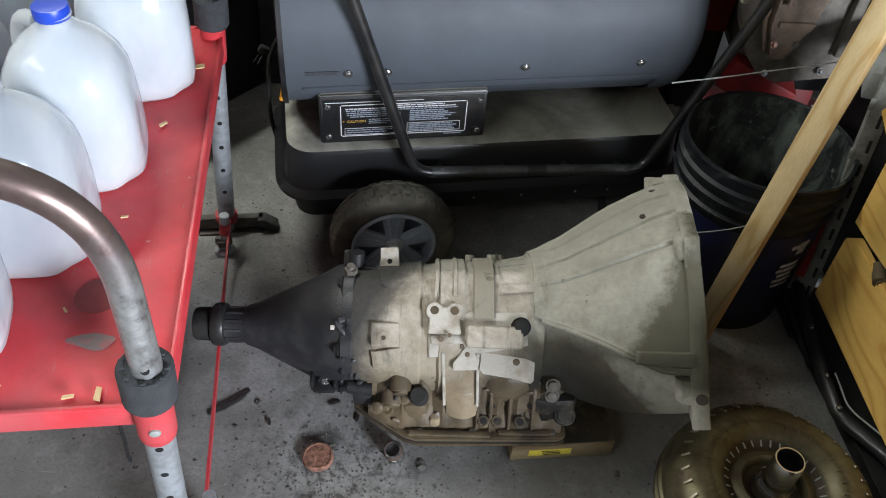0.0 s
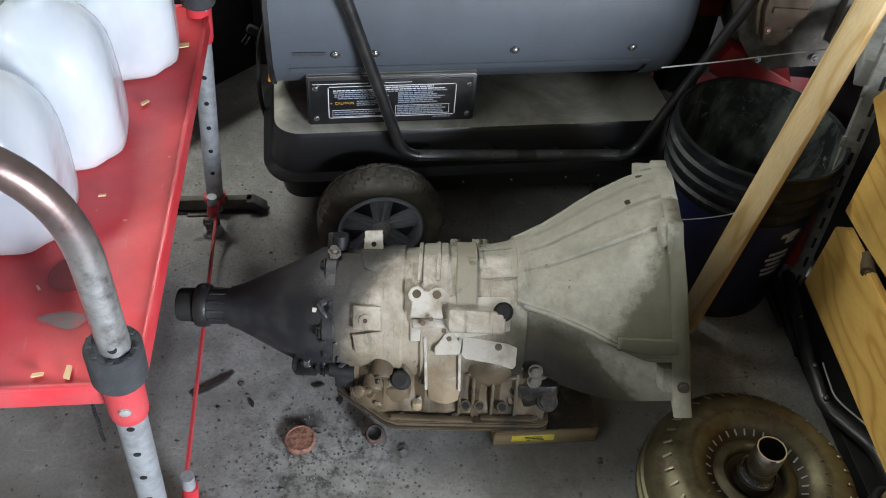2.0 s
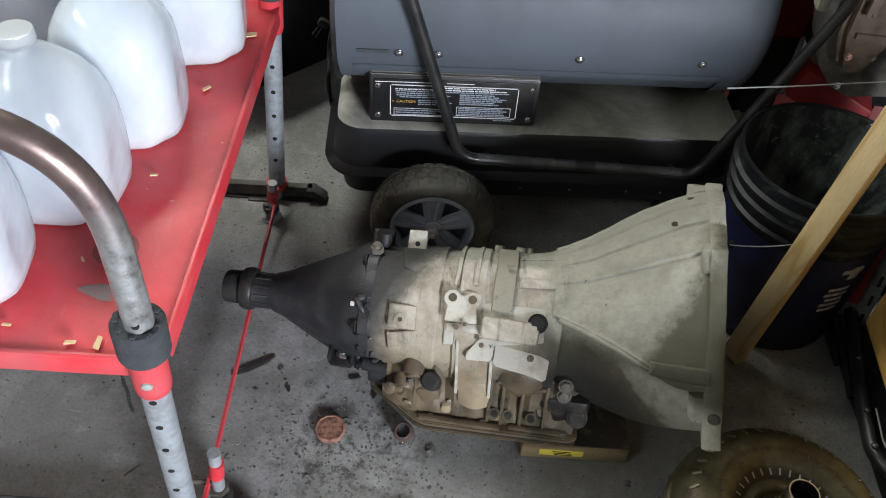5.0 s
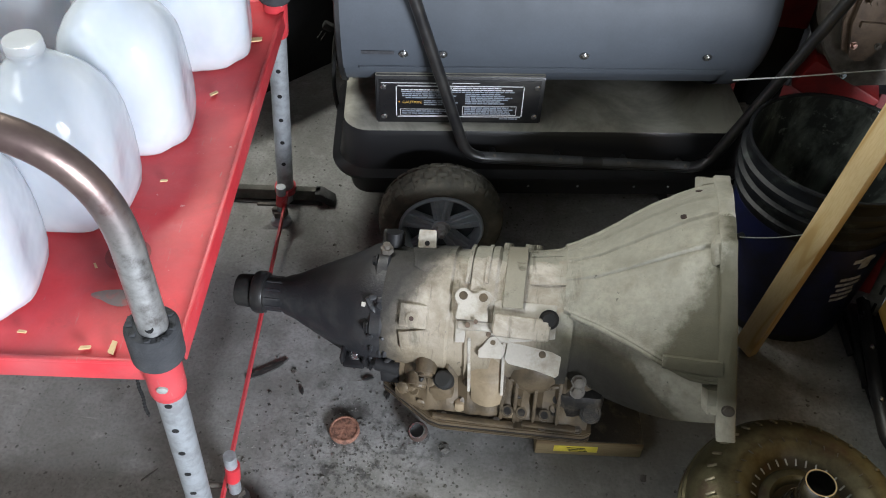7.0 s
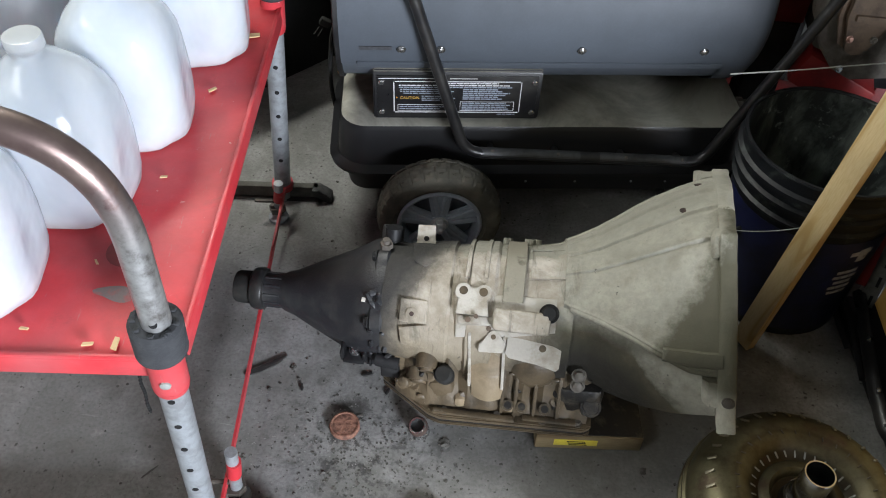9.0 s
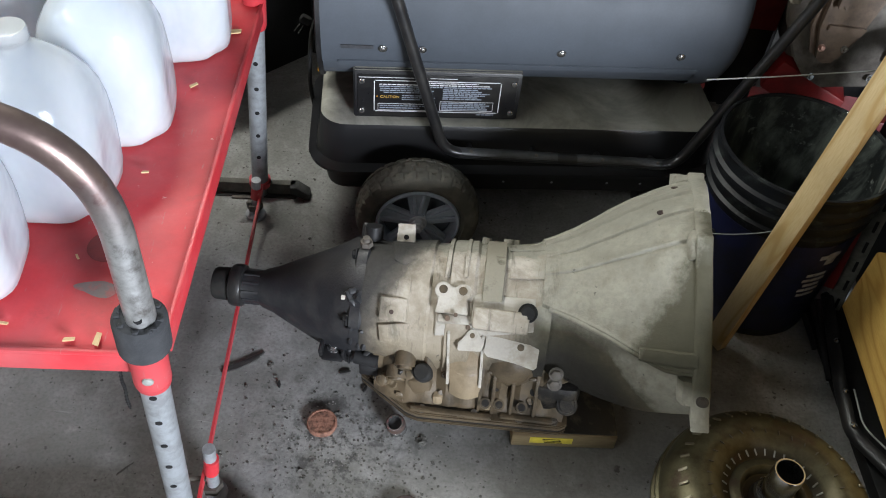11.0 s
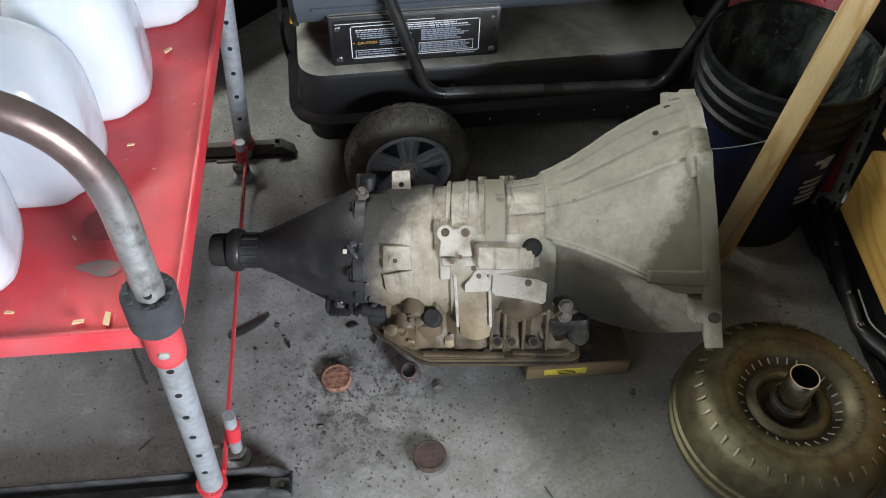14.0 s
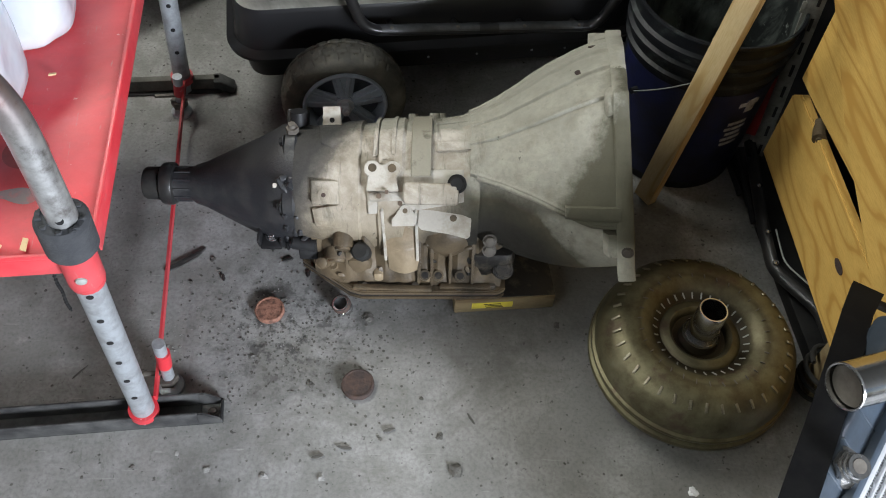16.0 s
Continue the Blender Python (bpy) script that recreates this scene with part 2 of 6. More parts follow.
def make_converter():
    m, nt, b = mat("oiled_steel")
    v = coords(nt)
    x, y, z = separate(nt, v)
    big, mid, fine = noise_tex(nt, v, 6, 6, 0.6), noise_tex(nt, v, 30, 6, 0.7), noise_tex(nt, v, 300, 3, 0.6)
    c = ramp(nt, mid, [(0.3, (0.085, 0.072, 0.040)), (0.55, (0.165, 0.150, 0.088)), (0.8, (0.23, 0.215, 0.14))])
    c = mix(nt, ramp(nt, big, [(0.46, (0, 0, 0)), (0.66, (0.75,) * 3)]), c, (0.075, 0.055, 0.036))
    # grease left in rings by the spinning oil
    rad_ = calc(nt, "SQRT", calc(nt, "ADD", calc(nt, "MULTIPLY", x, x), calc(nt, "MULTIPLY", y, y)))
    rad_ = calc(nt, "ADD", rad_, calc(nt, "MULTIPLY", calc(nt, "SUBTRACT", mid, 0.5), 0.012))
    rings = ramp(nt, calc(nt, "MULTIPLY", rad_, 5.0), [(0.20, (0.92,) * 3), (0.235, (0.1,) * 3), (0.30, (0.1,) * 3), (0.325, (0.9,) * 3), (0.375, (0.8,) * 3), (0.41, (0.15,) * 3), (0.49, (0.0,) * 3), (0.51, (0.4,) * 3), (0.55, (0.0,) * 3)])
    c = mix(nt, rings, c, (0.028, 0.022, 0.015))
    rust = ramp(nt, noise_tex(nt, coords(nt, shift=(4, 1, 2)), 16, 6, 0.7), [(0.55, (0, 0, 0)), (0.66, (0.6,) * 3)])
    c = mix(nt, rust, c, (0.085, 0.045, 0.04))
    link(nt, c, b.inputs["Base Color"])
    b.inputs["Metallic"].default_value = 0.7
    link(nt, ramp(nt, mid, [(0.3, (0.38,) * 3), (0.7, (0.62,) * 3)]), b.inputs["Roughness"])
    bump(nt, b, calc(nt, "ADD", fine, mid), 0.2, 0.001)
    return m


def make_milk_plastic():
    m, nt, b = mat("milk_plastic")
    v = coords(nt)
    cloud = noise_tex(nt, v, 7, 4, 0.55, 0.4)
    link(nt, ramp(nt, cloud, [(0.35, (0.55, 0.60, 0.66)), (0.65, (0.67, 0.71, 0.755))]), b.inputs["Base Color"])
    b.inputs["Roughness"].default_value = 0.17
    b.inputs["Transmission Weight"].default_value = 0.25
    b.inputs["IOR"].default_value = 1.33
    b.inputs["Subsurface Weight"].default_value = 0.5
    b.inputs["Subsurface Radius"].default_value = (0.085, 0.09, 0.10)
    b.inputs["Subsurface Scale"].default_value = 1.0
    bump(nt, b, noise_tex(nt, v, 11, 3, 0.5), 0.8, 0.010)
    return m


def make_red_paint():
    m, nt, b = mat("red_paint")
    v = coords(nt)
    big, mid, fine = noise_tex(nt, v, 5, 6, 0.6, 0.6), noise_tex(nt, v, 22, 6, 0.7), noise_tex(nt, v, 240, 3, 0.5)
    c = ramp(nt, mid, [(0.3, (0.44, 0.026, 0.036)), (0.6, (0.53, 0.036, 0.046)), (0.8, (0.56, 0.075, 0.082))])
    dust = ramp(nt, big, [(0.42, (0, 0, 0)), (0.70, (0.55,) * 3)])
    c = mix(nt, dust, c, (0.37, 0.115, 0.12))
    scuff = ramp(nt, noise_tex(nt, coords(nt, (60, 9, 9)), 3, 5, 0.7), [(0.63, (0, 0, 0)), (0.70, (0.5,) * 3)])
    c = mix(nt, scuff, c, (0.34, 0.16, 0.15))
    chips = ramp(nt, noise_tex(nt, coords(nt, shift=(2, 5, 0)), 46, 5, 0.7), [(0.68, (0, 0, 0)), (0.72, (0.7,) * 3)])
    c = mix(nt, chips, c, (0.60, 0.42, 0.40))
    grime = ramp(nt, noise_tex(nt, coords(nt, shift=(8, 1, 0)), 9, 7, 0.75, 0.5), [(0.57, (0, 0, 0)), (0.70, (0.55,) * 3)])
    c = mix(nt, grime, c, (0.22, 0.045, 0.045))
    link(nt, c, b.inputs["Base Color"])
    link(nt, ramp(nt, big, [(0.35, (0.32,) * 3), (0.65, (0.62,) * 3)]), b.inputs["Roughness"])
    bump(nt, b, calc(nt, "ADD", mid, fine), 0.08, 0.001)
    return m


def make_dusty_tank():
    """Black enamel whose level faces hold grey-brown dust."""
    m, nt, b = mat("dusty_black")
    v = coords(nt)
    geo = nt.nodes.new("ShaderNodeNewGeometry")
    nz = separate(nt, geo.outputs["Normal"])[2]
    mid, fine = noise_tex(nt, v, 12, 6, 0.65), noise_tex(nt, v, 300, 3, 0.6)
    up = ramp(nt, calc(nt, "ADD", nz, calc(nt, "MULTIPLY", calc(nt, "SUBTRACT", mid, 0.5), 0.5)), [(0.70, (0, 0, 0)), (0.92, (1, 1, 1))])
    up = calc(nt, "MULTIPLY", up, ramp(nt, separate(nt, v)[2], [(0.20, (0, 0, 0)), (0.245, (1, 1, 1))]))
    c = mix(nt, calc(nt, "MULTIPLY", up, 0.9), (0.012, 0.012, 0.013), mix(nt, ramp(nt, noise_tex(nt, v, 5, 6, 0.7, 0.6), [(0.4, (0, 0, 0)), (0.6, (1, 1, 1))]), (0.19, 0.184, 0.155), (0.35, 0.34, 0.29)))
    link(nt, c, b.inputs["Base Color"])
    link(nt, calc(nt, "ADD", calc(nt, "MULTIPLY", up, 0.45), 0.3), b.inputs["Roughness"])
    bump(nt, b, fine, 0.06, 0.001)
    return m


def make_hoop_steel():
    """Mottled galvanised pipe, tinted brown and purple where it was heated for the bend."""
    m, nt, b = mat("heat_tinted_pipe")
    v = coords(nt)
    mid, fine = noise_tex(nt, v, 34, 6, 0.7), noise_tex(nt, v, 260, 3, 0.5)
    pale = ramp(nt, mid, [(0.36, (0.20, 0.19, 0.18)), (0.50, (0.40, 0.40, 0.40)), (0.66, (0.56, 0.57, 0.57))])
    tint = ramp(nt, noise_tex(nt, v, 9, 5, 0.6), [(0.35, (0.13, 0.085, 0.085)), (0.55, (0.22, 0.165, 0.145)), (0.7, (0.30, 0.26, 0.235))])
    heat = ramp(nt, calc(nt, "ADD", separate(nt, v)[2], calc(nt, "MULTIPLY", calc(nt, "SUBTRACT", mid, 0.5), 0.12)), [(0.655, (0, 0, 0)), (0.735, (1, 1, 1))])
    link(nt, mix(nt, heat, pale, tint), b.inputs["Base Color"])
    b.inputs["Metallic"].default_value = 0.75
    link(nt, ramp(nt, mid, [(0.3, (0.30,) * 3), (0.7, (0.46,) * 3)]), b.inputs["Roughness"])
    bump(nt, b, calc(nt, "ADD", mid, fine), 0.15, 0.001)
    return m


def make_residue():
    """Black plastic with a milky film and drips dried on it."""
    m, nt, b = mat("milky_residue")
    v = coords(nt)
    film = ramp(nt, noise_tex(nt, coords(nt, (1, 1, 0.45)), 13, 6, 0.65, 0.4), [(0.46, (0, 0, 0)), (0.64, (1, 1, 1))])
    c = mix(nt, film, (0.010, 0.012, 0.012), (0.13, 0.15, 0.135))
    spots = ramp(nt, noise_tex(nt, coords(nt, shift=(3, 1, 4)), 48, 5, 0.7), [(0.60, (0, 0, 0)), (0.68, (0.7,) * 3)])
    link(nt, mix(nt, spots, c, (0.20, 0.22, 0.20)), b.inputs["Base Color"])
    b.inputs["Roughness"].default_value = 0.5
    return m


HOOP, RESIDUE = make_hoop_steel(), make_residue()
CONCRETE, CAST = make_concrete(), make_cast_aluminium()
CONVERTER, JUG, RED, DUSTY = make_converter(), make_milk_plastic(), make_red_paint(), make_dusty_tank()
PINE = make_pine("pine", (0.66, 0.42, 0.115), (0.48, 0.265, 0.06), axis=(9, 1, 9))
PINE_STICK = make_pine("pine_stick", (0.60, 0.46, 0.25), (0.45, 0.30, 0.12), axis=(9, 9, 1))
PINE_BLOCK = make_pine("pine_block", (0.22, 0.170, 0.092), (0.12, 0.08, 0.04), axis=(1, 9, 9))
WALL = worn("painted_wall", (0.13, 0.13, 0.125), (0.09, 0.088, 0.08), 0.8, 0, 2)
BLACK_PAINT = worn("black_paint", (0.009, 0.009, 0.010), (0.022, 0.022, 0.022), 0.52, 0, 30, spec=0.35)
TAIL_PAINT = worn("tail_paint", (0.017, 0.018, 0.021), (0.040, 0.039, 0.038), 0.5, 0, 26, bumpy=0.4)
GLOSS_BLACK = worn("gloss_black", (0.012, 0.012, 0.013), (0.03, 0.028, 0.025), 0.32, 0, 20)
RUBBER = worn("rubber", (0.012, 0.012, 0.012), (0.032, 0.03, 0.026), 0.75, 0, 24, spec=0.3)
FOAM = worn("foam_rubber", (0.028, 0.03, 0.034), (0.05, 0.052, 0.056), 0.9, 0, 60, bumpy=0.5)
TYRE = worn("tyre_rubber", (0.062, 0.058, 0.046), (0.15, 0.137, 0.105), 0.85, 0, 16)
GREY_PLASTIC = worn("grey_plastic", (0.36, 0.41, 0.47), (0.25, 0.285, 0.33), 0.45, 0, 20)
GREY_PAINT = worn("grey_paint", (0.072, 0.083, 0.099), (0.056, 0.064, 0.075), 0.52, 0.0, 5, (0.45, 0.75), 0.03, spec=0.25)
ZINC = worn("zinc_tube", (0.43, 0.46, 0.49), (0.30, 0.31, 0.32), 0.45, 0.5, 40, (0.42, 0.62), 0.25)
BRIGHT = worn("bright_steel", (0.60, 0.60, 0.60), (0.40, 0.39, 0.37), 0.22, 0.95, 30)
RUST = worn("rusty_iron", (0.29, 0.14, 0.095), (0.11, 0.055, 0.04), 0.85, 0.1, 110, (0.45, 0.62), 1.0)
DARK_RUST = worn("dark_rust", (0.075, 0.045, 0.035), (0.04, 0.03, 0.028), 0.85, 0.1, 60, (0.4, 0.6), 0.5)
# lighter steel that gives the outer vane marks their highlight by colour
GLINT_STEEL = worn("glint_steel", (0.33, 0.30, 0.22), (0.14, 0.115, 0.075), 0.42, 0.7, 60, (0.42, 0.62), 0.2)
IRON = worn("oily_iron", (0.16, 0.145, 0.125), (0.06, 0.05, 0.042), 0.55, 0.35, 22, (0.4, 0.65), 0.3)
BROWN_IRON = worn("brown_iron", (0.16, 0.115, 0.082), (0.065, 0.048, 0.038), 0.5, 0.3, 26, (0.45, 0.7), 0.2)
COPPER = worn("copper_bolt", (0.34, 0.20, 0.16), (0.18, 0.10, 0.08), 0.35, 0.7, 40)
BUCKET = worn("bucket_plastic", (0.006, 0.007, 0.009), (0.055, 0.066, 0.062), 0.5, 0, 26, (0.56, 0.70), 0.1, spec=0.35)
BLUE_LABEL = worn("blue_label", (0.007, 0.010, 0.048), (0.006, 0.007, 0.016), 0.4, 0, 20)
WHITE_INK = worn("white_ink", (0.72, 0.72, 0.74), (0.5, 0.5, 0.5), 0.5, 0, 40)
DIM_INK = worn("dim_ink", (0.30, 0.34, 0.40), (0.22, 0.25, 0.3), 0.5, 0, 40)
YELLOW = worn("yellow_label", (0.70, 0.58, 0.06), (0.55, 0.45, 0.06), 0.55, 0, 50)
PALE_YELLOW = worn("faded_sticker", (0.36, 0.36, 0.16), (0.26, 0.26, 0.14), 0.6, 0, 50)
AMBER = worn("amber_ink", (0.60, 0.36, 0.08), (0.45, 0.27, 0.08), 0.5, 0, 50)
ORANGE = worn("orange_plastic", (0.62, 0.27, 0.02), (0.4, 0.18, 0.03), 0.45, 0, 40)
BLUE_CAP = worn("blue_cap", (0.015, 0.06, 0.50), (0.02, 0.07, 0.45), 0.35, 0, 40)
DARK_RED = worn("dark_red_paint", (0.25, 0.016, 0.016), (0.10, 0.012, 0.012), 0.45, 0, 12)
LIGHT_STEEL = worn("pale_steel", (0.36, 0.37, 0.35), (0.20, 0.20, 0.185), 0.5, 0.3, 20)
SLATE = worn("slate_plastic", (0.040, 0.055, 0.075), (0.022, 0.03, 0.04), 0.42, 0, 14)
ALU = worn("core_aluminium", (0.60, 0.61, 0.62), (0.45, 0.46, 0.47), 0.4, 0.6, 30)
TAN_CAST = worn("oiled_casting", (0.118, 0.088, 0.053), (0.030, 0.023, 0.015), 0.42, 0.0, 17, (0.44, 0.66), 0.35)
CREAM_CAST = worn("oil_washed_casting", (0.285, 0.222, 0.142), (0.13, 0.095, 0.055), 0.45, 0.0, 15, (0.46, 0.72), 0.25)
GRIMY_CAST = worn("grimy_casting", (0.28, 0.258, 0.20), (0.085, 0.074, 0.050), 0.7, 0.0, 30, (0.55, 0.70), 0.4)
CLEAN_CAST = worn("clean_casting", (0.50, 0.47, 0.415), (0.27, 0.23, 0.17), 0.7, 0.0, 22, (0.46, 0.68), 0.35, spec=0.3)
GREASE = worn("black_grease", (0.014, 0.013, 0.012), (0.09, 0.075, 0.055), 0.4, 0.1, 40, (0.5, 0.68), 0.5)
CRUMB = worn("dirt_crumbs", (0.08, 0.076, 0.068), (0.17, 0.165, 0.15), 0.9, 0, 30)
PALE_CRUMB = worn("pale_crumbs", (0.27, 0.265, 0.255), (0.17, 0.165, 0.155), 0.9, 0, 30)
CHIP_WOOD = worn("wood_chips", (0.62, 0.45, 0.24), (0.5, 0.34, 0.18), 0.7, 0, 50)
STRIP = worn("strip_rubber", (0.006, 0.006, 0.007), (0.012, 0.012, 0.012), 0.85, 0, 30, spec=0.12)
CHANNEL = worn("dusty_channel", (0.022, 0.022, 0.023), (0.085, 0.085, 0.082), 0.6, 0, 26, (0.4, 0.7), 0.2)
DUSTY_STEEL = worn("dust_filled_channel", (0.11, 0.107, 0.092), (0.045, 0.044, 0.038), 0.8, 0, 26, (0.4, 0.7), 0.2)
CHROME = worn("chrome", (0.62, 0.62, 0.62), (0.35, 0.34, 0.32), 0.18, 1.0, 40, (0.6, 0.8), 0.03)
# red paint darkened to hold the shade low down and at the back
SHADED_RED = worn("shaded_red_paint", (0.115, 0.008, 0.008), (0.05, 0.007, 0.007), 0.5, 0, 12)
PATCH = worn("rubbed_patch", (0.19, 0.13, 0.13), (0.36, 0.09, 0.09), 0.5, 0, 40, (0.5, 0.62), 0.2)
ZINC_DULL = worn("dull_zinc", (0.10, 0.103, 0.106), (0.05, 0.05, 0.05), 0.5, 0.4, 26, (0.42, 0.66), 0.2)
POST_GREY = worn("post_paint", (0.26, 0.26, 0.23), (0.11, 0.105, 0.09), 0.55, 0.1, 24, (0.42, 0.66), 0.2)
SCRAPE = worn("scraped_primer", (0.035, 0.036, 0.040), (0.07, 0.075, 0.085), 0.6, 0, 90)
BUCKET_INK = worn("worn_white_ink", (0.40, 0.40, 0.43), (0.20, 0.20, 0.22), 0.5, 0, 90, (0.5, 0.66))
# rim plastic with the shade behind the spokes put into its colour
SHADED_GREY = worn("shaded_grey_plastic", (0.115, 0.13, 0.15), (0.07, 0.08, 0.092), 0.5, 0, 20)
STAIN = worn("oil_stain", (0.030, 0.029, 0.028), (0.06, 0.058, 0.055), 0.5, 0, 60)

# ---- mesh helpers ----
def thing(name, label, category, m=None, group="", kind=""):
    ob = new(name)
    ob.empty_display_size = 0.05
    ob.matrix_world = m if m is not None else Matrix()
    return tagged(ob, label, category, group, kind)


def mesh_of(name, bm, material, sharp=38):
    bmesh.ops.recalc_face_normals(bm, faces=bm.faces)
    lim = radians(sharp)
    for f in bm.faces:
        f.smooth = True
    for e in bm.edges:
        if len(e.link_faces) == 2 and e.calc_face_angle(0) > lim:
            e.smooth = False
    me = bpy.data.meshes.new(name)
    bm.to_mesh(me)
    bm.free()
    me.materials.append(material)
    return me


def part(name, bm, material, parent=None, label="", sharp=38):
    ob = new(name, mesh_of(name, bm, material, sharp))
    if parent is not None:
        ob.parent = parent
    return tagged(ob, label)


def solo(name, bm, material, label, category, m=None, group="", kind="", sharp=38):
    ob = new(name, mesh_of(name, bm, material, sharp))
    if m is not None:
        ob.matrix_world = m
    return tagged(ob, label, category, group, kind)


def add(bm, other, m=None):
    """Joins another bmesh into bm."""
    if m is not None:
        other.transform(m)
    me = bpy.data.meshes.new("tmp")
    other.to_mesh(me)
    other.free()
    bm.from_mesh(me)
    bpy.data.meshes.remove(me)
    return bm


def box(sx, sy, sz, at=(0, 0, 0), bevel=0.002, rot=(0, 0, 0), seg=2):
    bm = bmesh.new()
    bmesh.ops.create_cube(bm, size=1.0, matrix=Matrix.Diagonal((sx, sy, sz, 1)))
    if bevel > 0:
        bmesh.ops.bevel(bm, geom=bm.edges[:], offset=min(bevel, 0.45 * min(sx, sy, sz)), segments=seg, affect="EDGES", profile=0.5)
    bm.transform(pose(*at, *rot))
    return bm


def loft(rings, closed=True, caps=True, loop=False):
    """Quads between rings of equal length. loop: the last ring joins the first."""
    bm = bmesh.new()
    vs = [[bm.verts.new(p) for p in r] for r in rings]
    n = len(rings[0])
    pairs = list(zip(vs, vs[1:])) + ([(vs[-1], vs[0])] if loop else [])
    for a, b in pairs:
        for i in range(n if closed else n - 1):
            j = (i + 1) % n
            bm.faces.new((a[i], a[j], b[j], b[i]))
    if caps and closed and not loop:
        bm.faces.new(vs[0])
        bm.faces.new(vs[-1])
    return bm


def lathe(profile, seg=32, caps=True, axis="z"):
    """Turns (radius, height) pairs round an axis."""
    rings = []
    for r, h in profile:
        ring = []
        for i in range(seg):
            a = 2 * math.pi * i / seg
            c, s = r * math.cos(a), r * math.sin(a)
            ring.append((c, s, h) if axis == "z" else (h, c, s) if axis == "x" else (c, h, s))
        rings.append(ring)
    return loft(rings, True, caps)


def rod(a, b, r, r2=None, seg=14):
    a, b = Vector(a), Vector(b)
    q = (b - a).to_track_quat("Z", "Y").to_matrix().to_4x4()
    bm = lathe([(r, 0), (r2 if r2 is not None else r, (b - a).length)], seg)
    bm.transform(Matrix.Translation(a) @ q)
    return bm


def rounded(points, radius, steps=6):
    """A polyline with its corners rounded."""
    pts = [Vector(p) for p in points]
    out = [pts[0]]
    for a, b, c in zip(pts, pts[1:], pts[2:]):
        d1, d2 = (a - b).normalized(), (c - b).normalized()
        k = min(radius, (a - b).length * 0.49, (c - b).length * 0.49)
        p, q = b + d1 * k, b + d2 * k
        for i in range(steps + 1):
            t = i / steps
            out.append((1 - t) ** 2 * p + 2 * t * (1 - t) * b + t * t * q)
    return out + [pts[-1]]


def sweep(points, r, seg=14, caps=True, flat=1.0):
    pts = [Vector(p) for p in points]
    rings, up = [], None
    for i, p in enumerate(pts):
        d = (pts[min(i + 1, len(pts) - 1)] - pts[max(i - 1, 0)]).normalized()
        if up is None:
            up = d.orthogonal().normalized()
        up = (up - d * up.dot(d)).normalized()
        side = d.cross(up)
        rr = r(i / (len(pts) - 1)) if callable(r) else r
        rings.append([p + rr * (math.cos(a) * up + flat * math.sin(a) * side) for a in (2 * math.pi * k / seg for k in range(seg))])
    return loft(rings, True, caps)


def prism(outline, z0, z1, bevel=0.0):
    """A flat outline (x, y) drawn up from z0 to z1."""
    bm = loft([[(x, y, z0) for x, y in outline], [(x, y, z1) for x, y in outline]])
    if bevel > 0:
        bmesh.ops.recalc_face_normals(bm, faces=bm.faces)
        bmesh.ops.bevel(bm, geom=[e for e in bm.edges if e.calc_length() > 3 * bevel], offset=bevel, segments=2, affect="EDGES")
    return bm


def round_rect(w, h, r, seg=5, cx=0.0, cy=0.0):
    out = []
    for sx, sy, a0 in ((1, 1, 0), (-1, 1, 90), (-1, -1, 180), (1, -1, 270)):
        for i in range(seg + 1):
            a = radians(a0 + 90 * i / seg)
            out.append((cx + sx * (w / 2 - r) + r * math.cos(a), cy + sy * (h / 2 - r) + r * math.sin(a)))
    return out


def bolt(r=0.007, h=0.006, washer=True):
    """A hex head on its washer, standing on z = 0."""
    bm = lathe([(r * 1.0, 0), (r * 1.0, h * 0.85), (r * 0.8, h)], 6)
    if washer:
        add(bm, lathe([(r * 1.35, -0.001), (r * 1.35, 0.0012)], 14))
    return bm


def jitter(bm, amount, freq=20.0, seed=0.0):
    for v in bm.verts:
        n = noise.noise_vector(v.co * freq + Vector((seed, seed, seed)))
        v.co += n * amount
    return bm

# ---- structure ----
bm = bmesh.new()
bmesh.ops.create_grid(bm, x_segments=24, y_segments=24, size=3.2)
bm.transform(pose(0, -0.2, 0))
solo("floor", bm, CONCRETE, "grey concrete garage floor with oil stains and grit", "floor", kind="structure")
for nm, size, at in (("wall_north", (6.4, 0.12, 2.6), (0, 2.46, 1.3)), ("wall_west", (0.12, 5.78, 2.6), (-3.26, -0.37, 1.3)), ("wall_south", (6.4, 0.12, 2.6), (0, -3.2, 1.3)),
                     ("wall_east_a", (0.12, 2.9, 2.6), (2.6, 1.05, 1.3)), ("wall_east_b", (0.12, 2.8, 1.3), (2.6, -1.8, 1.95))):
    solo(nm, box(*size, bevel=0), WALL, "plain painted garage wall", "wall", pose(*at), kind="structure")
solo("ceiling", box(6.6, 5.9, 0.1, bevel=0), WALL, "plain garage ceiling", "ceiling", pose(0, -0.37, 2.65), kind="structure")

# ---- the transmission ----
TAIL, FACE = Vector((-0.250, 0.885, 0.145)), Vector((0.515, 0.860, 0.165))
run = (FACE - TAIL).normalized()
back = Vector((0, 0, 1)).cross(run).normalized()
TM = Matrix((run, back, run.cross(back))).transposed().to_4x4()
TM.translation = TAIL
gearbox = thing("transmission", "pale cast-aluminium automatic transmission with black tail, resting on its pan", "transmission", TM)


def table(xs, pairs):
    return float(np.interp(xs, [p[0] for p in pairs], [p[1] for p in pairs]))


CENTRE = ((0, 0), (0.2, 0.0), (0.26, 0.010), (0.40, 0.018), (0.53, 0.026), (0.70, 0.056), (0.78, 0.066))


